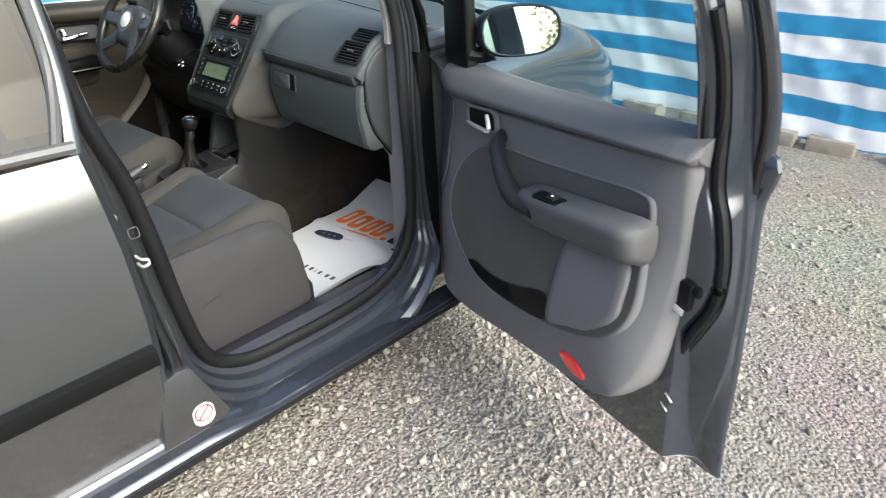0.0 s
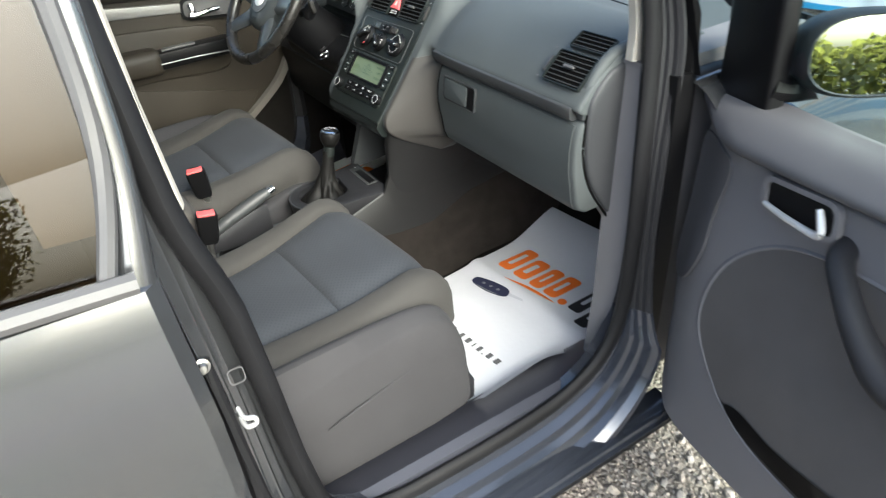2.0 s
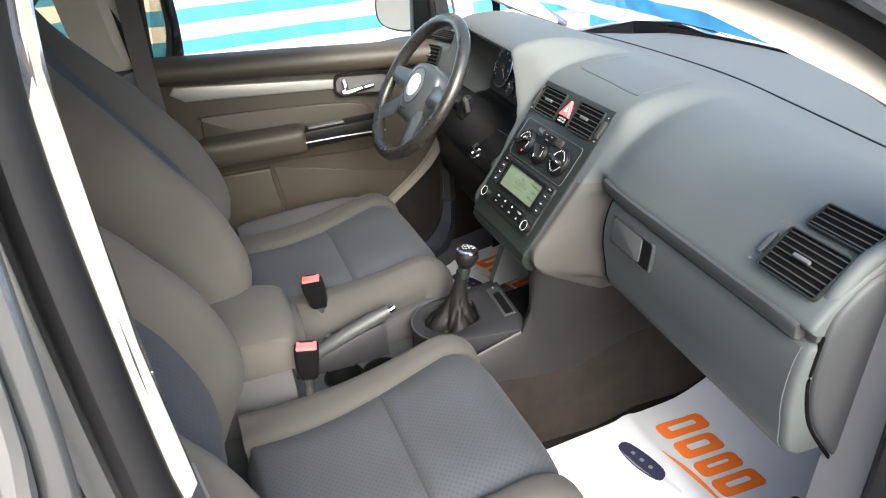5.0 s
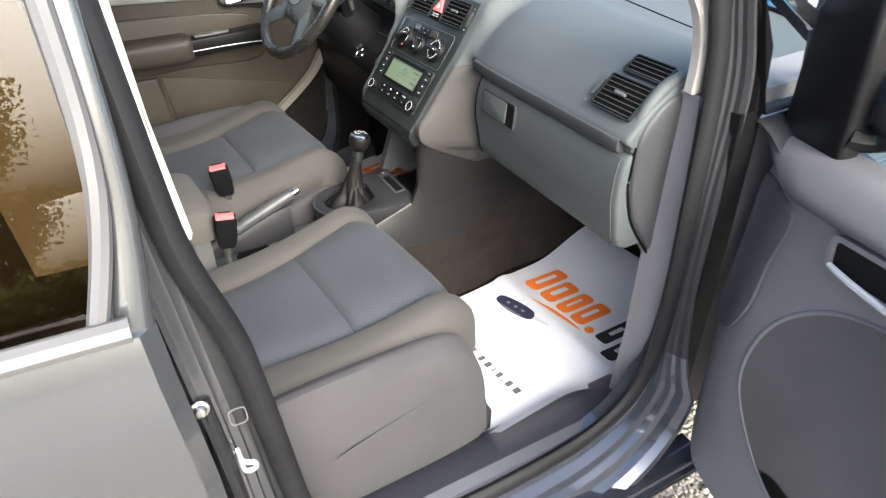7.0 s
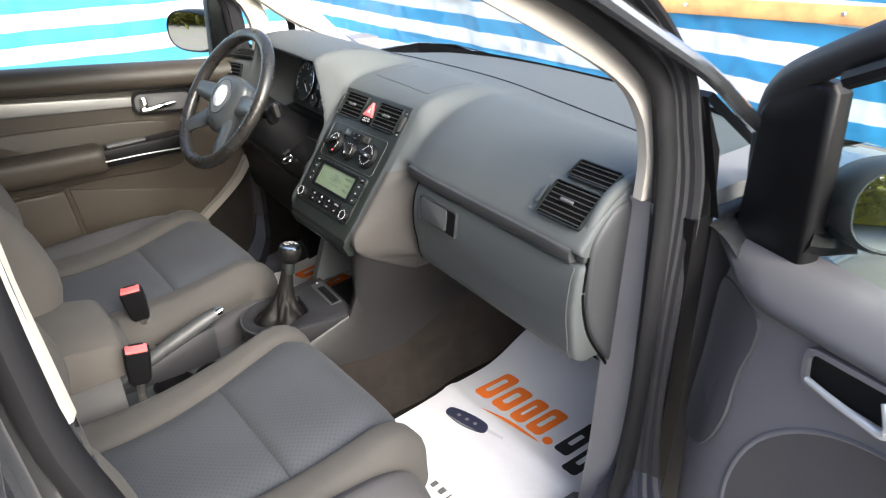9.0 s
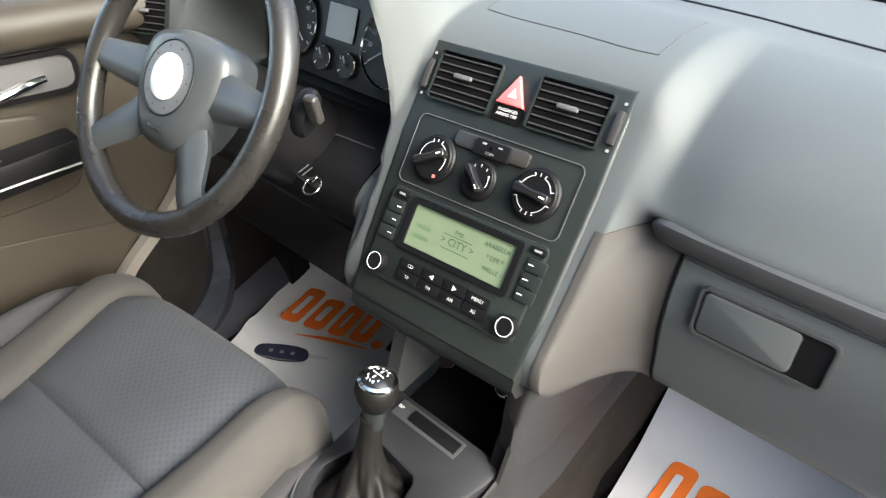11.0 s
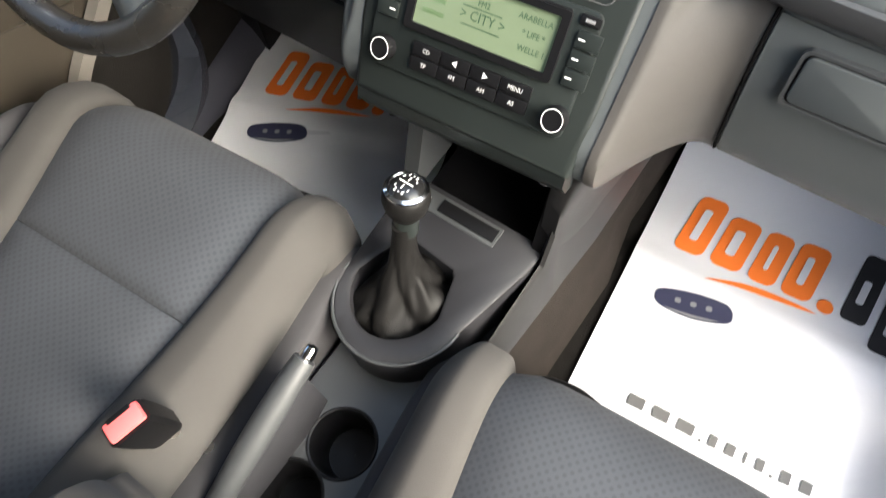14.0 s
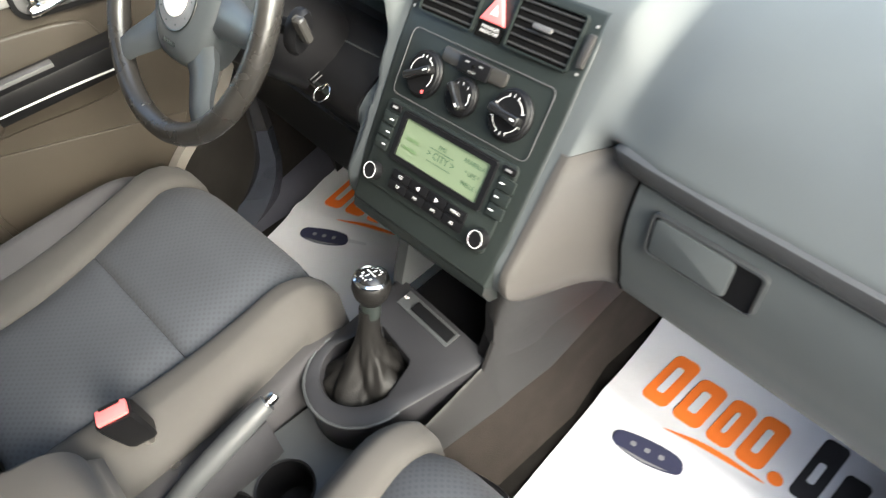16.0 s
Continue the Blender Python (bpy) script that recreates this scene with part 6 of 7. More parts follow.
# ---- steering wheel ----
def build_wheel():
    cx = Vector((-0.343, 0.474, 0.961))
    m = pose(*cx, 0, 0, 4.5) @ pose(0, 0, 0, 90 - 36, 0, 0)
    z = m.col[2].to_3d()
    w = thing("steering_wheel", "four-spoke black steering wheel with a plain white badge", "steering wheel", tuple(cx))

    def P(pts):
        return [tuple(m @ Vector(p)) for p in pts]
    R = 0.171
    mh = m @ pose(0, 0, -0.018)              # the hub lies deeper than the rim
    part("rim", tube(P([(R * math.cos(a), R * math.sin(a), 0.0) for a in np.linspace(0, 2 * math.pi, 65)[:-1]]), 0.0155, 16, True, 1, 1.0, tuple(z)), RIM, w, "worn dark rim", 60)
    out = catmull([(-0.083, 0.035), (-0.06, 0.058), (0, 0.066), (0.06, 0.058), (0.083, 0.035), (0.082, -0.015), (0.062, -0.06), (0.035, -0.085), (0, -0.09), (-0.035, -0.085), (-0.062, -0.06), (-0.082, -0.015)], 5, True)
    rings = [[(0.92 * x * k, 0.95 * yy * k, zz) for x, yy in out] for k, zz in ((0.98, -0.03), (1.0, -0.005), (0.985, 0.008), (0.93, 0.018), (0.75, 0.026), (0.4, 0.029), (0.05, 0.03))]
    bm = skin(rings)
    bm.transform(mh)
    hub = part("airbag_cover", bm, HUB, w, "grey airbag cover", 60)
    part("badge_rest", lathe([(0.044, 0.0275), (0.0435, 0.0295), (0.030, 0.0305), (0, 0.0305)], mh, 40), PLASTIC_MID, hub)
    part("badge", lathe([(0.0275, 0.0295), (0.0275, 0.0325), (0.026, 0.0335), (0, 0.034)], mh, 36), BADGE, hub, "plain white round badge")
    for q in range(10):
        part("dimple", lathe([(0.0014, 0.0), (0.0012, 0.0004), (0, 0.0005)], mh @ pose(0.037 * math.cos(q * 0.628), 0.037 * math.sin(q * 0.628), 0.0301), 8), FASCIA, hub)
    part("badge_groove", lathe([(0.043, 0.0295), (0.0445, 0.0305), (0.046, 0.0295)], mh, 36, True), FASCIA, hub)
    words("lettering", "AIRBAG", 0.009, mh @ pose(0, -0.06, 0.0275), FASCIA, hub, 0.0004)
    for a, r0 in ((0, 0.07), (180, 0.07), (-53, 0.065), (-138, 0.065)):
        q = m @ pose(0, 0, 0, 0, 0, a)
        rings = [[tuple(q @ Vector((x, hy * s, zz * t - 0.014 * (1 - smoothstep(0.08, 0.15, x))))) for s, t in ((1, 0.2), (0.7, 1), (-0.7, 1), (-1, 0.2), (-0.7, -1), (0.7, -1))] for x, hy, zz in ((r0 - 0.02, 0.030, 0.012), (r0 + 0.03, 0.026, 0.010), (0.14, 0.021, 0.008), (R, 0.018, 0.008))]
        part("spoke", skin(rings), HUB, w, "grey spoke", 50)
    part("column", tube([tuple(m @ Vector((0, 0, -0.02))), tuple(m @ Vector((0, -0.005, -0.08))), tuple(m @ Vector((0, -0.02, -0.22)))], [0.05, 0.062, 0.07], 16), BLACK, w, "black column shroud")
    part("stalk", tube([(-0.335, 0.555, 0.905), (-0.26, 0.545, 0.926), (-0.18, 0.534, 0.950)], [0.010, 0.010, 0.012], 10), BLACK, w, "black wiper stalk")
    part("stalk_collar", lathe([(0.0, 0.0), (0.026, 0.0), (0.028, 0.004), (0.028, 0.012), (0.024, 0.017), (0.0, 0.018)], axes((-0.188, 0.533, 0.949), (0, 0.5, 0.86), (0.3, -0.82, 0.48), (0.95, 0.25, -0.15)) @ Matrix.Diagonal((1.0, 0.6, 1, 1)), 24), BLACK, w)
    part("stalk_rocker", rbox((0.017, 0.012, 0.033), pose(-0.158, 0.530, 0.960, 12, 0, 10), 0.005, 3), STALK, w, "grey rocker on the stalk")
    k = thing("ignition_key", "car key with a split ring in the ignition", "key", (-0.325, 0.60, 0.80))
    ax = Vector((0.98, -0.10, -0.08)).normalized()
    sidev = Vector((0, 0, 1)).cross(ax).normalized()
    upv = ax.cross(sidev)
    lock = Vector((-0.3215, 0.600, 0.811))
    barrel = part("lock_barrel", lathe([(0.019, -0.03), (0.019, 0.003), (0.0165, 0.006), (0.0135, 0.005), (0.0125, 0.002), (0, 0.002)], axes(lock, sidev, upv, ax), 28), BLACK, k, "black lock barrel")
    part("lock_ring", lathe([(0.0125, 0.003), (0.0135, 0.0062), (0.0150, 0.0066), (0.0155, 0.005)], axes(lock, sidev, upv, ax), 28, True), STEEL, barrel, "steel lock ring")
    km = axes(lock + ax * 0.036, ax, sidev, upv) @ pose(0, 0, 0, -45, 0, 0)
    head = part("key_head", slab(rrect(0.056, 0.027, 0.008, 5), 0.011, km @ pose(0, 0.0055, 0, 90), 0.003, 3), FASCIA, k, "glossy black key head")
    part("key_blade", rbox((0.016, 0.0022, 0.008), km @ pose(-0.031, 0, 0), 0.0005), STEEL, k)
    # slanting grey bars drawn as the reflections on the glossy head
    for q in (-0.013, -0.004, 0.005):
        part("key_glint", rbox((0.0022, 0.0006, 0.019), km @ pose(q, -0.0056, 0, 0, 25, 0), 0.0002), PLASTIC_MID, head)
    part("key_edge", tube([tuple(km @ Vector(p)) for p in ((-0.016, -0.004, -0.0118), (0.008, -0.004, -0.0118), (0.020, -0.004, -0.0095), (0.0245, -0.004, -0.002), (0.0245, -0.004, 0.004))], 0.0016, 8), CHROME, head, "chrome key edge")
    part("split_ring", tube([tuple(km @ Vector((0.0265 + 0.0135 * math.cos(a), -0.004 + 0.004 * math.sin(a), -0.011 + 0.0135 * math.sin(a)))) for a in np.linspace(0, 2 * math.pi, 25)[:-1]], 0.0011, 6, True, 1), CHROME, k, "steel split ring")
    return w


# ---- seats ----
def build_seat(at, label, hand=1):
    """Front seat round its centre line; x across, front at +y."""
    s = thing("front_seat", label, "car seat", at, "front seats")
    O = Vector(at)

    def path(v):
        """Along the cushion: back to front, then over the nose. Gives y, z and the up direction."""
        ln, R = 0.42, 0.075
        q = v * (ln + R * 1.5 + 0.06)
        if q < ln:
            t = q / ln
            return -0.035 + 0.405 * t, 0.315 + 0.035 * t - 0.02 * math.sin(math.pi * t), (0.0, 1.0)
        a = min((q - ln) / R, 1.5)
        rest = q - ln - R * 1.5
        y, z = 0.37 + R * math.sin(a), 0.35 - R + R * math.cos(a)
        if rest > 0:
            y, z = y + rest * math.cos(1.5), z - rest * math.sin(1.5)
        return y, z, (math.sin(a), math.cos(a))

    def flare(y):
        return 1 + 0.30 * smoothstep(0.02, 0.42, y)

    def panel(name, x0, x1, v0, v1, mat, puff=0.010, nx=12, nv=22, lab=""):
        rows, low = [], []
        for j in range(nv + 1):
            v = v0 + (v1 - v0) * j / nv
            y, z, n = path(v)
            ev = min(1, min(j, nv - j) / nv * 9)
            row = []
            for i in range(nx + 1):
                t = i / nx
                ex = 1 - abs(2 * t - 1) ** 7
                h = puff * (ex * (1 - (1 - ev) ** 3)) - 0.006 * (1 - ex)
                row.append(((x0 + (x1 - x0) * t) * flare(y), y + n[0] * h, z + n[1] * h))
            rows.append(row)
        rings = [r + [(r[-1][0], r[-1][1] - 0.02, r[-1][2] - 0.06), (r[0][0], r[0][1] - 0.02, r[0][2] - 0.06)] for r in rows]
        bm = skin(rings)
        bmesh.ops.translate(bm, vec=O, verts=bm.verts)
        return part(name, bm, mat, s, lab, 50)
    panel("cushion_insert", -0.131, 0.131, 0.02, 0.455, CLOTH_DARK, lab="dotted blue-grey cloth insert")
    panel("cushion_insert", -0.131, 0.131, 0.458, 1.0, CLOTH_DARK, lab="dotted blue-grey cloth insert")
    front = catmull([(0.28, -0.035), (0.36, -0.012), (0.46, 0.0), (0.59, -0.04), (0.70, -0.11), (0.815, -0.17), (0.90, -0.212), (0.97, -0.245)], 5)

    def recline(t):
        """The backrest's middle line: y and z."""
        z = 0.30 + 0.66 * t
        return float(np.interp(z, [q[0] for q in front], [q[1] for q in front])) - 0.062, z
    for sd in (-1, 1):
        rows = []
        for j in range(27):
            v = j / 26
            y, z, n = path(v)
            g = 1 - 0.35 * smoothstep(0.75, 1.0, v)
            end = min(1, 0.35 + j / 4)
            k = 0.0 if sd == hand else 0.013         # slimmer beside the tunnel
            cs = catmull([(0.130, -0.003), (0.146, 0.010 * end), (0.178, 0.015 * g * end), (0.212 - k, 0.012 * g), (0.240 - k, -0.008), (0.252 - k, -0.037), (0.240 - k, -0.072), (0.20, -0.095), (0.130, -0.09)], 3)
            rows.append([(sd * (x + (flare(y) - 1) * 0.130 * max(0, 1 - (x - 0.130) / 0.118)), y + n[0] * h - 0.018 * smoothstep(0.2, 0.26, x) * smoothstep(0.7, 0.9, v), z + n[1] * h) for x, h in cs])
        bm = skin(rows)
        bmesh.ops.translate(bm, vec=O, verts=bm.verts)
        part("cushion_bolster", bm, CLOTH_SHADED, s, "smooth grey cloth bolster", 60)
        # side valance: a tall moulded cover outside, a low one beside the tunnel
        if sd == hand:
            prof = []
            for y, zt, x, dr in catmull([(0.0, 0.335, 0.250, 0.066), (0.04, 0.343, 0.254, 0.060), (0.17, 0.347, 0.263, 0.034), (0.28, 0.346, 0.270, 0.022), (0.345, 0.338, 0.272, 0.020), (0.385, 0.312, 0.271, 0.022), (0.412, 0.262, 0.268, 0.024), (0.426, 0.19, 0.263, 0.024), (0.430, 0.12, 0.258, 0.02)], 5):
                zr = zt - dr
                prof.append([(sd * u, y, w) for u, w in ((x - 0.045, zt - 0.03), (x - 0.012, zt - 0.004), (x - 0.004, zt), (x + 0.006, zt - 0.002), (x + 0.027, zr + 0.004), (x + 0.031, zr), (x + 0.034, zr - 0.006), (x + 0.040, zr - 0.08 if zr > 0.16 else zr - 0.02), (x + 0.041, 0.06), (x + 0.030, 0.035), (x - 0.045, 0.03))])
            bm = skin(prof)
            bmesh.ops.translate(bm, vec=O, verts=bm.verts)
            part("side_valance", bm, SEAT_SIDE, s, "grey moulded seat side cover", 40)
            crease = [(sd * (0.3055 + 0.02 * (y - 0.1)), y, 0.205 + 0.19 * (y - 0.10)) for y in np.linspace(0.09, 0.30, 7)]
            bm = tube(crease, [0.0005, 0.0022, 0.0026, 0.0028, 0.0026, 0.0020, 0.0005], 8, False, 2)
            bmesh.ops.translate(bm, vec=O, verts=bm.verts)
            part("cover_crease", bm, SEAT_SIDE, s)
            foot = slab([(0.36, 0.03), (0.45, 0.03), (0.452, 0.085), (0.435, 0.12), (0.36, 0.13)], 0.03, axes((sd * 0.292, 0, 0), (0, 1, 0), (0, 0, 1), (sd, 0, 0)), 0.006)
            bmesh.ops.translate(foot, vec=O, verts=foot.verts)
            part("rail_cover", foot, BLACKGREY, s, "dark plastic rail cover")
        else:
            val = catmull([(0.03, 0.24), (0.20, 0.245), (0.36, 0.275), (0.425, 0.26), (0.455, 0.20), (0.465, 0.10), (0.455, 0.02), (0.25, 0.01), (0.08, 0.02), (0.03, 0.06), (0.02, 0.15)], 4, True)
            cy, cz = 0.25, 0.14
            rings = [[(sd * x, cy + (y - cy) * k, cz + (z - cz) * k) for y, z in val] for x, k in ((0.19, 0.96), (0.236, 0.985), (0.248, 1.0), (0.258, 0.985), (0.264, 0.93), (0.266, 0.80), (0.264, 0.3))]
            bm = skin(rings)
            bmesh.ops.translate(bm, vec=O, verts=bm.verts)
            part("side_valance", bm, SEAT_SIDE, s, "grey seat side panel", 60)
        rows = []
        for j in range(17):
            t = j / 16
            yb, zb = recline(t)
            k = 1 - 0.30 * smoothstep(0.55, 1.0, t)
            b = 0.055 * (1 - 0.6 * smoothstep(0.6, 1.0, t)) * (0.5 + 0.5 * smoothstep(0.0, 0.15, t))
            cs = catmull([(0.125 * k, 0.002), (0.16 * k, b * 0.8), (0.20 * k, b * 1.15), (0.235 * k, b * 0.6), (0.25 * k, -0.03), (0.245 * k, -0.10), (0.20 * k, -0.13), (0.125 * k, -0.13)], 3)
            rows.append([(sd * x, yb + h, zb + 0.35 * h) for x, h in cs])
        bm = skin(rows)
        bmesh.ops.translate(bm, vec=O, verts=bm.verts)
        part("backrest_bolster", bm, CLOTH_LIT, s, "smooth grey cloth bolster", 60)
    rows = []
    for j in range(17):
        t = j / 16
        yb, zb = recline(t)
        k = 1 - 0.30 * smoothstep(0.55, 1.0, t)
        cs = [(x * k, 0.008 * (1 - abs(x / 0.13) ** 6)) for x in np.linspace(-0.127, 0.127, 11)] + [(0.12 * k, -0.10), (-0.12 * k, -0.10)]
        rows.append([(x, yb + h, zb + 0.35 * h) for x, h in cs])
    bm = skin(rows)
    bmesh.ops.translate(bm, vec=O, verts=bm.verts)
    part("backrest_insert", bm, CLOTH_DARK, s, "blue-grey cloth backrest insert", 60)
    hr = [[(0.125 * kx * math.copysign(abs(math.cos(a)) ** 0.6, math.cos(a)), -0.285 + dy + 0.05 * math.copysign(abs(math.sin(a)) ** 0.7, math.sin(a)) * kx, zz) for a in np.linspace(0, 2 * math.pi, 25)[:-1]] for zz, kx, dy in ((0.985, 0.6, 0.0), (1.0, 0.9, 0.0), (1.06, 1.0, -0.005), (1.12, 0.97, -0.01), (1.155, 0.85, -0.015), (1.165, 0.5, -0.015))]
    bm = skin(hr)
    bmesh.ops.translate(bm, vec=O, verts=bm.verts)
    part("headrest", bm, CLOTH_LIT, s, "grey cloth headrest", 70)
    for x in (-0.06, 0.06):
        part("headrest_post", tube([tuple(O + Vector((x, -0.285, 0.90))), tuple(O + Vector((x, -0.285, 1.0)))], 0.006, 8), CHROME, s)
    part("seat_base", rbox((0.42, 0.42, 0.16), Matrix.Translation(O + Vector((0, 0.18, 0.12))), 0.02), BLACK, s, "black seat frame")
    part("adjust_bar", tube([tuple(O + Vector((hand * p[0], p[1], p[2]))) for p in ((-0.15, 0.40, 0.16), (-0.155, 0.462, 0.195), (-0.12, 0.478, 0.20), (-0.085, 0.478, 0.20), (-0.055, 0.462, 0.195), (-0.06, 0.40, 0.16))], 0.0075, 8), BLACK, s, "black seat adjuster loop")
    s.rotation_euler = (0, 0, radians(5))
    return s


def build_buckle(at, lean, label):
    b = thing("belt_buckle", label, "belt buckle", (at[0], at[1], at[2] - 0.16), "belt buckles")
    m = pose(*at, lean[0], lean[1], lean[2])
    rings = [[(0.023 * k * sx, 0.014 * k * sy, z) for sx, sy in ((1, 0.7), (0.8, 1), (-0.8, 1), (-1, 0.7), (-1, -0.7), (-0.8, -1), (0.8, -1), (1, -0.7))] for z, k in ((-0.075, 0.7), (-0.065, 0.86), (-0.03, 0.98), (-0.004, 1.0), (0.0, 0.97))]
    bm = skin(rings)
    bm.transform(m)
    part("buckle_body", bm, BLACK, b, "", 40)
    part("release_button", rbox((0.038, 0.021, 0.008), m @ pose(0, 0, 0.002), 0.003), RED_BTN, b, "coral red release button")
    part("tongue_slot", rbox((0.026, 0.005, 0.002), m @ pose(0.0, 0.009, 0.0062), 0.001), BLACK, b)
    part("stalk", tube([tuple(m @ Vector((0, 0, -0.07))), tuple(m @ Vector((0.0, 0, -0.11))), tuple(m @ Vector((0, -0.02, -0.17)))], 0.008, 8), STEEL, b, "steel stalk")
    return b


# ---- centre tunnel ----
def build_tunnel():
    c = thing("centre_console", "grey plastic tunnel console with cup holders and gear pedestal", "console", (0, 0.3, 0.2))
    rows = []
    for y, hw, z in ((-0.25, 0.085, 0.43), (0.05, 0.085, 0.445), (0.30, 0.082, 0.447), (0.45, 0.082, 0.452), (0.58, 0.08, 0.46), (0.75, 0.075, 0.47), (1.0, 0.07, 0.47)):
        rows.append([(-hw - 0.02, y, 0.2), (-hw - 0.005, y, z - 0.03), (-hw + 0.012, y, z), (hw - 0.012, y, z), (hw + 0.005, y, z - 0.03), (hw + 0.02, y, 0.2)])
    cover = part("tunnel_cover", skin(rows), PLASTIC, c, "grey plastic tunnel cover", 40)
    # pedestal under the gear lever, rounded towards the rear
    def ped(k, z, tip=0.0):
        pts = []
        for a in np.linspace(0, math.pi, 19):
            pts.append((-0.018 + 0.086 * k * math.cos(a), 0.42 - 0.088 * k * math.sin(a) - tip, z))
        pts += [(-0.018 - 0.092 * k, 0.53, z + 0.010), (-0.018 - 0.095 * k, 0.566, z + 0.014), (-0.018 + 0.116 * k, 0.566, z + 0.014), (-0.018 + 0.112 * k, 0.53, z + 0.010)]
        return pts
    def oval(k, z):
        """The boot's opening, point for point with the pedestal's outline."""
        pts = []
        for x, y, q in ped(1.0, 0):
            a = math.atan2(y - 0.430, x + 0.026)
            pts.append((-0.026 + 0.062 * k * math.cos(a), 0.430 + 0.070 * k * math.sin(a), z + max(0, y - 0.45) * 0.09))
        return pts
    part("gear_pedestal", skin([ped(1.0, 0.44), ped(0.985, 0.485), ped(1.0, 0.508), ped(0.985, 0.517), ped(0.95, 0.519), oval(1.06, 0.5185), oval(1.0, 0.516), oval(0.97, 0.50), oval(0.95, 0.472)]), BLACKGREY, c, "dark gear lever pedestal", 35)
    part("pedestal_rim", tube([(x, y, 0.517) for x, y, z in ped(0.99, 0)[:19]], 0.0025, 8, False, 1), PLASTIC, c)
    # tray under the radio
    part("tray_floor", rbox((0.185, 0.16, 0.01), pose(-0.008, 0.635, 0.495, 6), 0.004), BLACK, c, "black storage tray")
    for sx in (-1, 1):
        part("tray_cheek", skin([[(-0.008 + sx * (0.088 + dx), y, z) for y, z in ((0.555, 0.52), (0.56, 0.545), (0.60, 0.66), (0.72, 0.70), (0.74, 0.54))] for dx in (0.0, 0.022)]), BLACK if sx > 0 else PLASTIC, c, "upright cheek beside the tray")
    part("tray_back", rbox((0.18, 0.012, 0.17), pose(-0.01, 0.70, 0.60), 0.003), BLACK, c)
    part("socket", lathe([(0.014, 0), (0.014, 0.006), (0.011, 0.008), (0, 0.006)], axes((0.075, 0.590, 0.650), (1, 0, 0), (0, 0.5, 0.86), (0, -0.86, 0.5)), 24), CHROME, c, "chrome lighter socket")
    part("socket_cap", lathe([(0.011, 0.007), (0.010, 0.011), (0, 0.0115)], axes((0.075, 0.590, 0.650), (1, 0, 0), (0, 0.5, 0.86), (0, -0.86, 0.5)), 24), BLACK, c)
    p = part("switch_strip", rbox((0.115, 0.028, 0.004), pose(-0.018, 0.545, 0.5325, 8), 0.001), PLASTIC, c, "strip of blank switches")
    part("switch_blank", rbox((0.085, 0.018, 0.004), pose(-0.006, 0.545, 0.5345, 8), 0.001), BLACK, p)
    words("lettering", "ESP", 0.006, pose(-0.068, 0.545, 0.5375, 8), WHITE, p, 0.0001)
    # side flank towards the passenger's footwell, carpet below it
    part("tunnel_flank", skin([[(x, y, z) for x, z in ((0.100 + dx, zt), (0.105 + dx, zt - 0.006), (0.112 + 0.4 * dx, zb), (0.10, zb - 0.004), (0.092, zt - 0.03))] for y, zt, zb, dx in ((0.30, 0.44, 0.425, -0.01), (0.40, 0.475, 0.425, -0.006), (0.545, 0.53, 0.405, 0), (0.575, 0.60, 0.40, 0), (0.605, 0.68, 0.40, 0), (0.68, 0.72, 0.40, 0.01), (0.80, 0.73, 0.46, 0.03), (1.19, 0.73, 0.52, 0.03))]), FLANK_SHADED, c, "flank of the tunnel, darkened for shade", 40)
    for sx in (1, -1):
        part("tunnel_carpet", skin([[(sx * x, y, z) for x, z in ((0.085, 0.41), (0.104, 0.418), (0.118, 0.36), (0.150 - 0.03 * (y > 0.8), 0.205), (0.085, 0.205))] if y < 0.6 else [(sx * x, y, z) for x, z in ((0.085, 0.56), (0.104, 0.57), (0.112, 0.40), (0.150 - 0.03 * (y > 0.8), 0.205), (0.085, 0.205))] for y in (0.28, 0.45, 0.58, 0.72, 0.86, 1.19)]), TUNNEL_CARPET, c, "brown tunnel carpet")
    # cup holders sunk into the cover
    cutters = []
    for x, y in ((0.014, 0.246), (0.000, 0.162)):
        q = pose(x, y, 0.4465)
        cutters.append(lathe([(0.0425, -0.12), (0.0425, 0.03)], q, 40))
        part("cup_holder", lathe([(0.0425, -0.001), (0.0445, 0.0008), (0.043, 0.002), (0.0405, 0.001), (0.039, -0.03), (0.036, -0.035), (0.034, -0.075), (0.0005, -0.078), (0.0005, -0.084), (0.040, -0.082)], q, 40, True), BLACK, c, "deep black cup holder", 40)
    carve(cover, merge(*cutters))
    return c


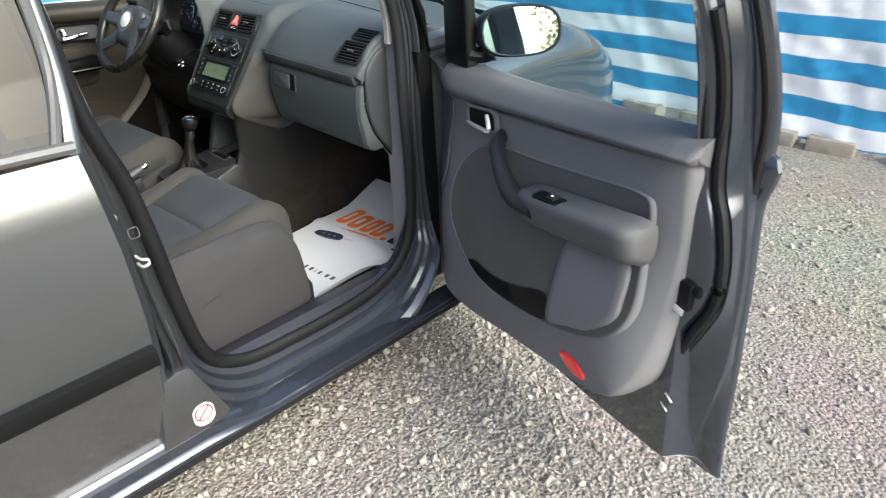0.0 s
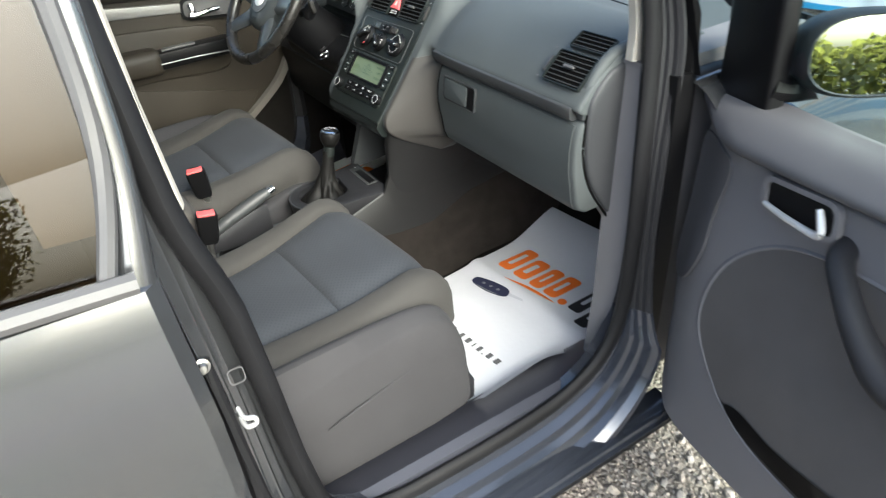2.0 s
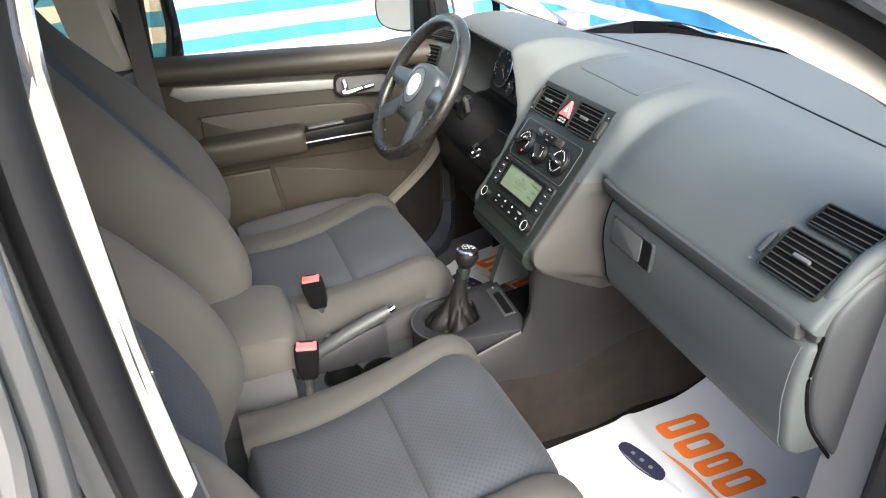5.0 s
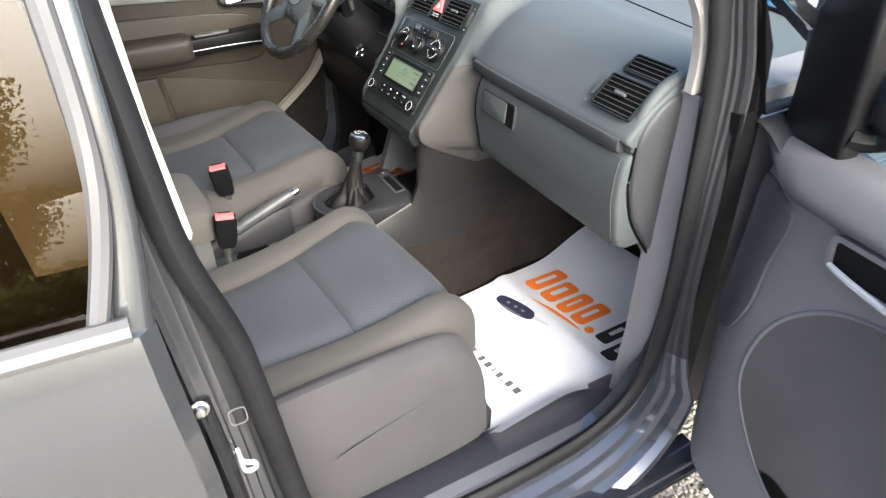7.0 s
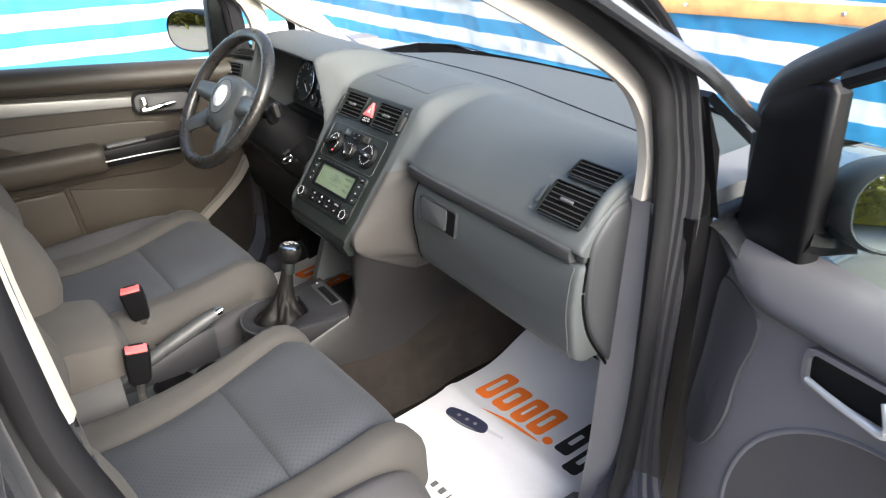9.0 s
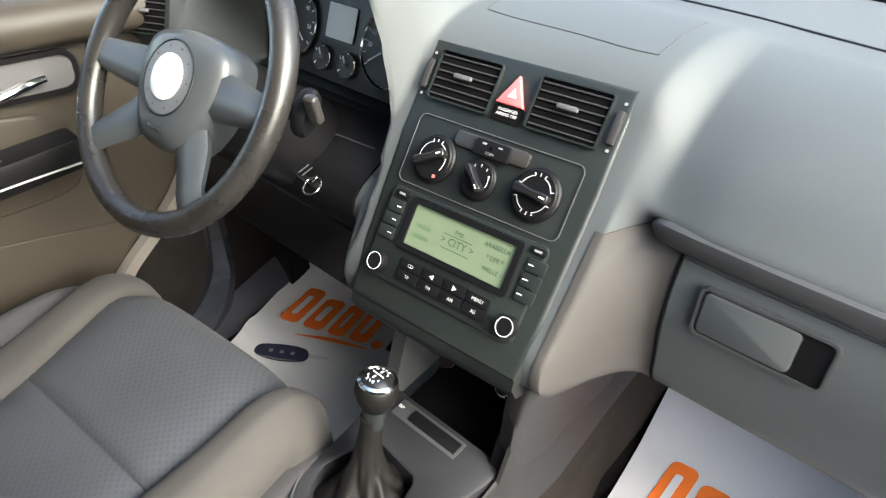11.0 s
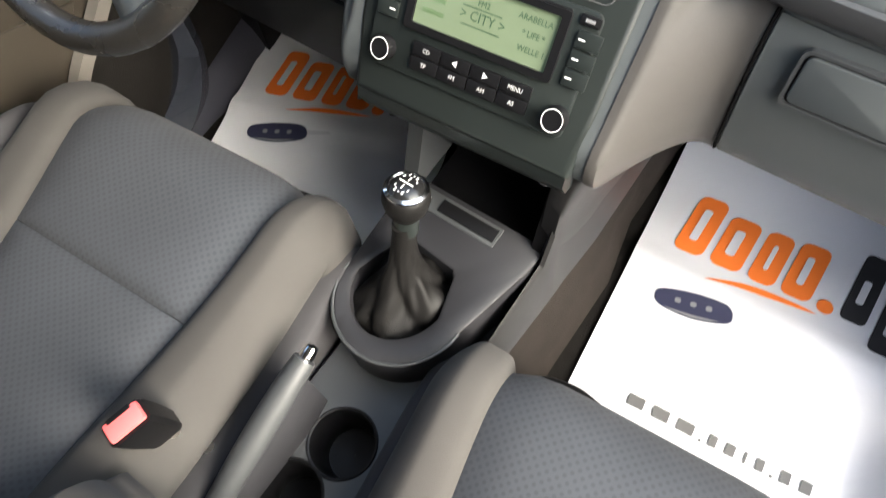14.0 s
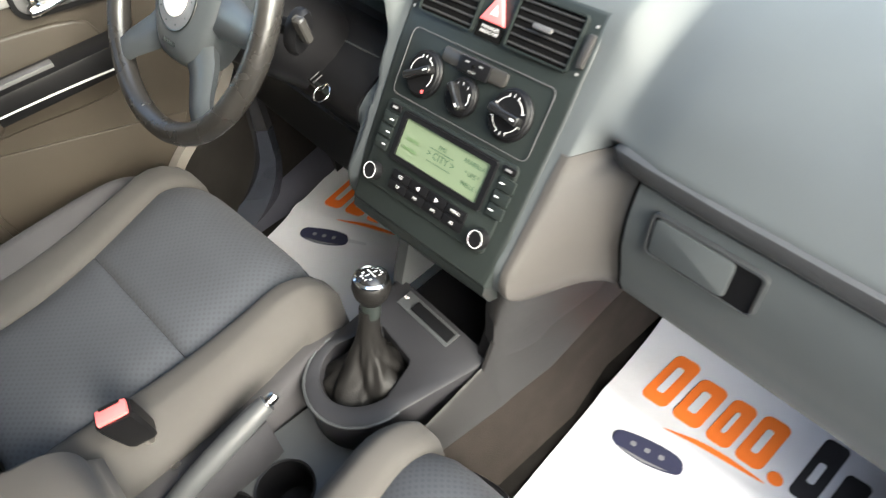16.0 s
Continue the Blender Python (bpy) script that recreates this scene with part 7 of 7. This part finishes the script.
def build_gear():
    g = thing("gear_lever", "gear lever with a chrome-ringed knob and leather boot", "gear lever", (-0.028, 0.436, 0.52))
    rings = []
    ln = catmull([(0.478, 0.0595, 0.067, 0.0), (0.494, 0.058, 0.064, 0.0), (0.506, 0.050, 0.055, 0.002), (0.522, 0.036, 0.040, 0.006), (0.545, 0.0235, 0.027, 0.011), (0.575, 0.0165, 0.019, 0.017), (0.61, 0.0135, 0.0145, 0.024), (0.632, 0.0125, 0.013, 0.027)], 4)
    for z, rx, ry, dy in ln:
        amp = 0.30 * smoothstep(0.476, 0.50, z) * smoothstep(0.62, 0.53, z)
        ring = []
        for a in np.linspace(0, 2 * math.pi, 73)[:-1]:
            f = 1 + amp * (abs(math.sin(2.5 * a + 34 * z)) ** 0.7 - 0.6) + 0.5 * amp * noise.noise((3 * math.cos(a), 3 * math.sin(a), 40 * z))
            ring.append((-0.027 + rx * f * math.cos(a), 0.432 + dy + ry * f * math.sin(a), z + 0.02 * amp * math.sin(3 * a + 1)))
        rings.append(ring)
    part("boot", skin(rings), LEATHER, g, "creased black leather boot", 60)
    part("boot_ring", tube([(-0.026 + 0.060 * math.cos(a), 0.430 + 0.068 * math.sin(a), 0.480) for a in np.linspace(0, 2 * math.pi, 49)[:-1]], 0.004, 8, True, 1), FASCIA, g, "boot frame")
    m = pose(-0.026, 0.462, 0.626, -12)
    part("neck", lathe([(0.014, -0.01), (0.0145, 0.01), (0.0135, 0.016), (0.0165, 0.02), (0.017, 0.028)], m, 24), FASCIA, g)
    k = part("knob", lathe([(0.0165, 0.018), (0.0235, 0.030), (0.0265, 0.043), (0.0255, 0.052), (0.022, 0.058)], m, 32), LEATHER, g, "leather knob", 60)
    part("knob_ring", lathe([(0.0235, 0.0545), (0.0240, 0.0585), (0.0205, 0.0605), (0.0195, 0.059)], m, 32, True), CHROME, k, "chrome ring")
    part("knob_cap", lathe([(0.0205, 0.0585), (0.015, 0.0635), (0.008, 0.0655), (0, 0.066)], m, 32), GLOSS_BLACK, k, "glossy shift pattern cap")
    tp = m @ pose(0, 0, 0.0662)
    for x in (-0.008, 0.0, 0.008):
        part("pattern_line", rbox((0.0012, 0.018, 0.0008), tp @ pose(x, 0, -0.0008 - 0.0009 * (x != 0)), 0), WHITE, k)
    part("pattern_line", rbox((0.017, 0.0012, 0.0008), tp @ pose(0, 0, -0.0005), 0), WHITE, k)
    words("lettering", "2 4 6", 0.0062, tp @ pose(0.0, -0.0125, -0.0022, 14), WHITE, k, 0.0002)
    words("lettering", "1 3 5", 0.0062, tp @ pose(0.0, 0.0125, -0.0022, -14), WHITE, k, 0.0002)
    return g


def build_handbrake():
    h = thing("handbrake", "grey handbrake lever with a chrome button", "handbrake", (-0.045, 0.08, 0.45))
    part("grip", tube([(-0.045, 0.03, 0.452), (-0.046, 0.10, 0.482), (-0.046, 0.18, 0.518), (-0.0455, 0.25, 0.546), (-0.045, 0.288, 0.560)], [0.013, 0.0145, 0.0165, 0.016, 0.0135], 14), PLASTIC, h, "grey ribbed grip", 60)
    part("button", tube([(-0.045, 0.286, 0.559), (-0.0447, 0.296, 0.563), (-0.0445, 0.303, 0.566)], [0.009, 0.009, 0.0075], 12, False, 2), CHROME, h, "chrome release button")
    part("gaiter", skin([[(-0.045 + sx * w, y, z) for sx, z in ((-1, 0.445), (-1, zt - 0.02), (-0.5, zt), (0.5, zt), (1, zt - 0.02), (1, 0.445))] for y, w, zt in ((0.0, 0.02, 0.462), (0.12, 0.019, 0.485), (0.24, 0.017, 0.525), (0.275, 0.010, 0.53))]), BLACKGREY, h, "dark plastic lever base", 50)
    return h


def build_armrest():
    a = thing("storage_box", "grey cloth lid on a plastic storage box between the seats", "storage box", (0.01, -0.08, 0.45))
    rings = []
    for x, k in ((-0.112, 0.92), (-0.104, 0.99), (0.0, 1.01), (0.092, 1.0), (0.100, 0.94)):
        pr = catmull([(0.068, 0.575), (0.082, 0.60), (0.07, 0.642), (0.02, 0.66), (-0.10, 0.665), (-0.25, 0.66), (-0.27, 0.62), (-0.26, 0.575)], 4, True)
        rings.append([(x, -0.09 + (y + 0.09) * k, 0.615 + (z - 0.615) * k) for y, z in pr])
    part("lid", skin(rings), CLOTH_LIT, a, "padded grey cloth lid", 60)
    part("box", skin([[(x, y, z) for x, y in ((-0.075, 0.06), (0.088, 0.06), (0.088, -0.26), (-0.075, -0.26))] for z in (0.43, 0.574)]), PLASTIC_MID, a, "grey plastic storage box")
    return a


# ---- paper mats ----
def build_mat(name, at, turn, w, l, label, front_rise):
    """Paper floor mat with printed shapes. Local x to the right of the print, y towards the car's nose."""
    mt = thing(name, label, "paper mat", at, "paper floor mats")
    m = pose(*at, 0, 0, turn)

    def lift(x, y):
        f = smoothstep(0.16, 0.38, y)
        crease = 0.009 * math.exp(-((y - 0.015 + 0.05 * x) / 0.02) ** 2)
        return 0.004 + front_rise * f + crease + 0.003 * noise.noise((x * 7, y * 7, at[0])) + 0.075 * smoothstep(0.16, 0.25, x) * smoothstep(0.02, -0.2, y)
    rows = []
    for j in range(41):
        y = -l / 2 + l * j / 40
        rows.append([tuple(m @ Vector((x, y, lift(x, y)))) for x in np.linspace(-w / 2, w / 2, 29)])
    bm = skin(rows, False, False)
    bmesh.ops.solidify(bm, geom=list(bm.faces), thickness=0.0008)
    sheet = part("sheet", bm, PAPER, mt, "", 60)

    def printed(pname, outline, mat, dz=0.0012):
        """A printed patch that follows the sheet."""
        b = bmesh.new()
        f = b.faces.new([b.verts.new((x, y, 0)) for x, y in outline])
        bmesh.ops.triangulate(b, faces=b.faces)
        for step in range(3):
            bmesh.ops.subdivide_edges(b, edges=[e for e in b.edges if e.calc_length() > 0.016], cuts=1, use_grid_fill=True)
            bmesh.ops.triangulate(b, faces=b.faces)
        for v in b.verts:
            v.co = m @ Vector((v.co.x, v.co.y, lift(v.co.x, v.co.y) + dz))
        return part(pname, b, mat, sheet, "", 0)
    return mt, printed


def build_mats():
    dark = simple("grey_line_print", (0.09, 0.09, 0.09), 0.8)
    for at, turn, rise, lab in (((0.389, 0.791, 0.2265), 6, 0.055, "white paper floor mat with orange and black print"), ((-0.455, 0.697, 0.236), 20, 0.08, "white paper floor mat in the driver's footwell")):
        mt, pr = build_mat("paper_mat", at, turn, 0.47, 0.72, lab, rise)
        # orange mark of four slanting blocks and two black ones, with a swoosh and a dot
        def block(x0, x1, y0, y1, r=0.014):
            return [(x + 0.10 * (y - y0), y) for x, y in rrect(x1 - x0, y1 - y0, r, 4, (x0 + x1) / 2, (y0 + y1) / 2)]
        for x0, x1, y1 in ((-0.182, -0.132, 0.188), (-0.120, -0.068, 0.172), (-0.056, -0.012, 0.172), (-0.002, 0.046, 0.176)):
            pr("orange_mark", block(x0, x1, 0.066, y1), ORANGE)
            pr("paper_gap", block(x0 + 0.019, x1 - 0.017, 0.092, y1 - 0.026, 0.005), PAPER, 0.0024)
        pr("orange_dot", [(0.070 + 0.013 * math.cos(a), 0.073 + 0.013 * math.sin(a)) for a in np.linspace(0, 2 * math.pi, 17)[:-1]], ORANGE)
        for x0, x1, y0, y1 in ((0.092, 0.132, 0.066, 0.198), (0.142, 0.182, 0.032, 0.160)):
            pr("black_mark", block(x0, x1, y0, y1, 0.010), INK)
            pr("paper_gap", block(x0 + 0.016, x1 - 0.012, y0 + 0.035, y1 - 0.050, 0.004), PAPER, 0.0024)
        pr("orange_swoosh", catmull([(-0.115, 0.030), (-0.06, 0.052), (0.0, 0.058), (0.062, 0.054), (0.0, 0.047), (-0.06, 0.041)], 3, True), ORANGE)
        # key picture
        K = pose(-0.112, -0.024, 0, 0, 0, 10)

        def key(pts):
            return [tuple((K @ Vector((x, y, 0)))[:2]) for x, y in pts]
        pr("key_print", key(catmull([(-0.062, 0.004), (-0.05, 0.018), (0.0, 0.023), (0.048, 0.018), (0.062, 0.004), (0.055, -0.014), (0.0, -0.023), (-0.052, -0.014)], 3, True)), NAVY, 0.0016)
        for kx in (-0.025, 0.0, 0.025):
            pr("key_mark", key(rrect(0.010, 0.009, 0.003, 2, kx, 0.003)), GREY_PRINT, 0.0022)
        pr("key_edge", key(catmull([(-0.048, -0.014), (0.0, -0.021), (0.045, -0.014), (0.0, -0.016)], 2, True)), GREY_PRINT, 0.0022)
        pr("key_blade", key([(0.060, 0.008), (0.108, 0.004), (0.112, -0.002), (0.060, -0.002)]), simple("pale_grey_print", (0.55, 0.55, 0.58), 0.8) if "pale_grey_print" not in bpy.data.materials else bpy.data.materials["pale_grey_print"], 0.0014)
        # small dark line of print, as plain bars
        x = -0.150
        for wd in (0.036, 0.036, 0.036, 0.007, 0.022, 0.024, 0.014, 0.022, 0.007, 0.024, 0.026):
            tall = wd > 0.01
            pr("print_bar", rrect(wd - 0.010 if tall else 0.005, 0.019 if tall else 0.005, 0.002, 2, x + wd / 2, -0.215 - (0 if tall else 0.008)), dark)
            x += wd + 0.003


# ---- driver's door ----
def build_driver_door():
    d = thing("front_door", "closed driver's door with silver strip, panel tinted for warm dim light", "car door", (-0.78, 0.35, 0.2))
    X = -0.70

    def wall(name, pts, depth, mat, lab="", bevel=0.01, dx=0.0):
        m = axes((X + dx, 0, 0), (0, -1, 0), (0, 0, 1), (1, 0, 0))
        return part(name, slab([(-y, z) for y, z in pts], depth, m, bevel, 3), mat, d, lab, 40)
    wall("inner_panel", [(-0.07, 0.28), (-0.12, 0.6), (-0.145, 0.98), (0.86, 0.945), (0.70, 0.72), (0.60, 0.62), (0.44, 0.47), (0.41, 0.24)], 0.08, DOOR_WARM_SHADED, "grey door panel")
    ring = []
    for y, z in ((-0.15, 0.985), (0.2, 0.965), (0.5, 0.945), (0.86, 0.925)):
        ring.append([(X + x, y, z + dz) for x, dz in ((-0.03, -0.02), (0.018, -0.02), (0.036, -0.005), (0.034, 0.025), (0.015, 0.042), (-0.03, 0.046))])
    part("upper_pad", skin(ring), DOOR_WARM_SHADED, d, "soft pad under the window", 60)
    strip = [(-0.115, 0.935), (-0.10, 0.955), (0.33, 0.915), (0.33, 0.888), (-0.08, 0.912)]
    wall("silver_strip", strip, 0.01, SILVER, "satin silver strip", 0.004, 0.008)
    m = axes((X + 0.008, 0.40, 0.892), (0, -1, 0.06), (0, 0.06, 1), (1, 0, 0))
    part("handle_bowl", ring_plate(rrect(0.165, 0.066, 0.024, 5), rrect(0.15, 0.05, 0.018, 5), 0.008, m @ pose(0, 0, 0.004)), BLACK, d)
    part("bowl_floor", slab(rrect(0.152, 0.052, 0.018, 5), 0.004, m @ pose(0, 0, 0.001)), PLASTIC_MID, d)
    lev = [(0.055, 0.016, 0.008), (0.05, -0.008, 0.014), (0.06, -0.016, 0.016), (0.035, -0.014, 0.016), (0.0, -0.006, 0.014), (-0.03, -0.003, 0.010)]
    part("latch_handle", tube([tuple(m @ Vector(p)) for p in lev], [0.008, 0.009, 0.009, 0.008, 0.007, 0.006], 10), CHROME, d, "chrome latch handle")
    wall("cloth_field", catmull([(-0.055, 0.78), (-0.055, 0.85), (-0.03, 0.865), (0.35, 0.845), (0.42, 0.80), (0.42, 0.70), (0.2, 0.70), (-0.03, 0.70)], 4, True), 0.01, DOOR_WARM_SHADED, "cloth door field", 0.006, 0.006)
    part("armrest", rbox((0.085, 0.30, 0.078), pose(X + 0.035, 0.07, 0.772, 0, 0, 0), 0.032, 5), DOOR_WARM_SHADED, d, "padded armrest", 60)
    part("switch_panel", rbox((0.06, 0.24, 0.05), pose(X + 0.04, 0.315, 0.778, 2), 0.008), BLACK, d, "black switch panel")
    part("switch_edge", tube([(X + 0.071, 0.205, 0.768), (X + 0.073, 0.32, 0.771), (X + 0.071, 0.44, 0.768)], 0.002, 8), SILVER, d, "silver trim line")
    part("switch_row", rbox((0.02, 0.10, 0.008), pose(X + 0.045, 0.275, 0.804, 2), 0.002), PLASTIC_MID, d)
    wall("lower_field", [(-0.06, 0.34), (-0.055, 0.69), (0.10, 0.69), (0.12, 0.50), (0.14, 0.34)], 0.012, DOOR_WARM_SHADED, "lower door field", 0.01, 0.010)
    wall("pocket_field", [(0.155, 0.34), (0.125, 0.55), (0.11, 0.69), (0.5, 0.60), (0.43, 0.49), (0.41, 0.34)], 0.006, DOOR_WARM_SHADED, "", 0.004, 0.004)
    wall("outer_skin", [(-0.03, 0.25), (-0.1, 0.9), (0.9, 0.9), (0.9, 0.25)], 0.02, PAINT, "grey outer skin", 0.004, -0.09)
    part("window_seal", tube([(X - 0.02, -0.145, 1.02), (X + 0.015, -0.125, 1.18), (X + 0.045, -0.10, 1.34), (X + 0.06, -0.02, 1.40)], 0.016, 8), RUBBER, d, "black window seal")
    bm = bmesh.new()
    bm.faces.new([bm.verts.new(p) for p in ((-0.735, -0.14, 0.98), (-0.735, 0.66, 0.945), (-0.70, 0.62, 1.18), (-0.655, 0.35, 1.36), (-0.64, -0.05, 1.41))])
    bmesh.ops.solidify(bm, geom=list(bm.faces), thickness=0.004)
    part("window_pane", bm, GLASS_TINT, d, "faintly tinted window pane")
    part("mirror_sail", slab([(-0.690, 0.93), (-0.675, 1.10), (-0.655, 1.20), (-0.585, 1.235), (-0.578, 1.10), (-0.570, 0.95)], 0.04, axes((-0.725, 0, 0), (0, -1, 0), (0, 0, 1), (1, 0, 0)), 0.006), BLACK, d, "black mirror sail")
    # front edge of the door opening: pale trim and the black footwell side
    part("sill_trim", skin([[(-0.69, y - 0.012, z + 0.010), (-0.672, y - 0.008, z + 0.008), (-0.672, y + 0.008, z - 0.006), (-0.69, y + 0.012, z - 0.008)] for y, z in catmull([(0.62, 0.69), (0.575, 0.625), (0.51, 0.567), (0.44, 0.512), (0.405, 0.46), (0.395, 0.36)], 4)]), TRIM, d, "pale grey edge trim", 50)
    rows = []
    for y, z in ((0.395, 0.36), (0.405, 0.45), (0.44, 0.503), (0.51, 0.558), (0.575, 0.618), (0.625, 0.69), (0.66, 0.90), (1.2, 0.90)):
        x = -0.686 - 0.26 * max(0, y - 0.42)
        rows.append([(x, y, 0.2), (x, y, z), (x - 0.012, y, z), (x - 0.012, y, 0.2)])
    part("footwell_side", skin(rows), CARPET, d, "black footwell side", 20)
    # belt on the pillar
    bt = thing("seat_belt", "dark grey seat belt hanging at the door pillar", "seat belt", (-0.66, -0.12, 0.3))
    part("webbing", skin([[(-0.628 + dx, y - w, z), (-0.628 + dx, y + w, z), (-0.631 + dx, y + w, z), (-0.631 + dx, y - w, z)] for dx, y, w, z in ((0.0, -0.14, 0.024, 1.24), (-0.01, -0.15, 0.024, 1.0), (-0.03, -0.15, 0.024, 0.6), (-0.04, -0.15, 0.024, 0.3))]), CLOTH_DOOR, bt, "dark webbing")
    part("belt_guide", tube([(-0.63, -0.175, 1.245), (-0.62, -0.14, 1.262), (-0.63, -0.105, 1.245)], 0.012, 8), BLACK, bt)
    return d


build_ground()
build_surroundings()
build_fence()
car = build_car()
for sd in (1, -1):
    build_rear_door(sd)
front_door = build_front_door()
U, Wd = Vector(DOOR.col[0][:3]), Vector(DOOR.col[2][:3])
build_mirror("wing_mirror", (1.0, 0.952, 1.012), tuple(U * 0.93 + Wd * 0.30 + Vector((0, 0, 0.16))), front_door, 0, -1, 0.5)
driver_door = build_driver_door()
build_mirror("wing_mirror", (-0.95, 0.578, 1.034), (0.5, -1, 0.05), driver_door, 0, 1)
build_dashboard()
build_stack()
build_cluster()
build_wheel()
build_seat((0.352, 0.0, 0.215), "grey cloth front passenger seat with blue-grey inserts")
build_seat((-0.318, 0.0, 0.245), "grey cloth driver's seat with blue-grey inserts", -1)
build_tunnel()
build_gear()
build_handbrake()
build_armrest()
build_buckle((0.130, 0.096, 0.644), (4, 6, 82), "black belt buckle with red button beside the passenger seat")
build_buckle((-0.108, 0.135, 0.642), (4, -6, 76), "black belt buckle with red button beside the driver's seat")
build_mats()
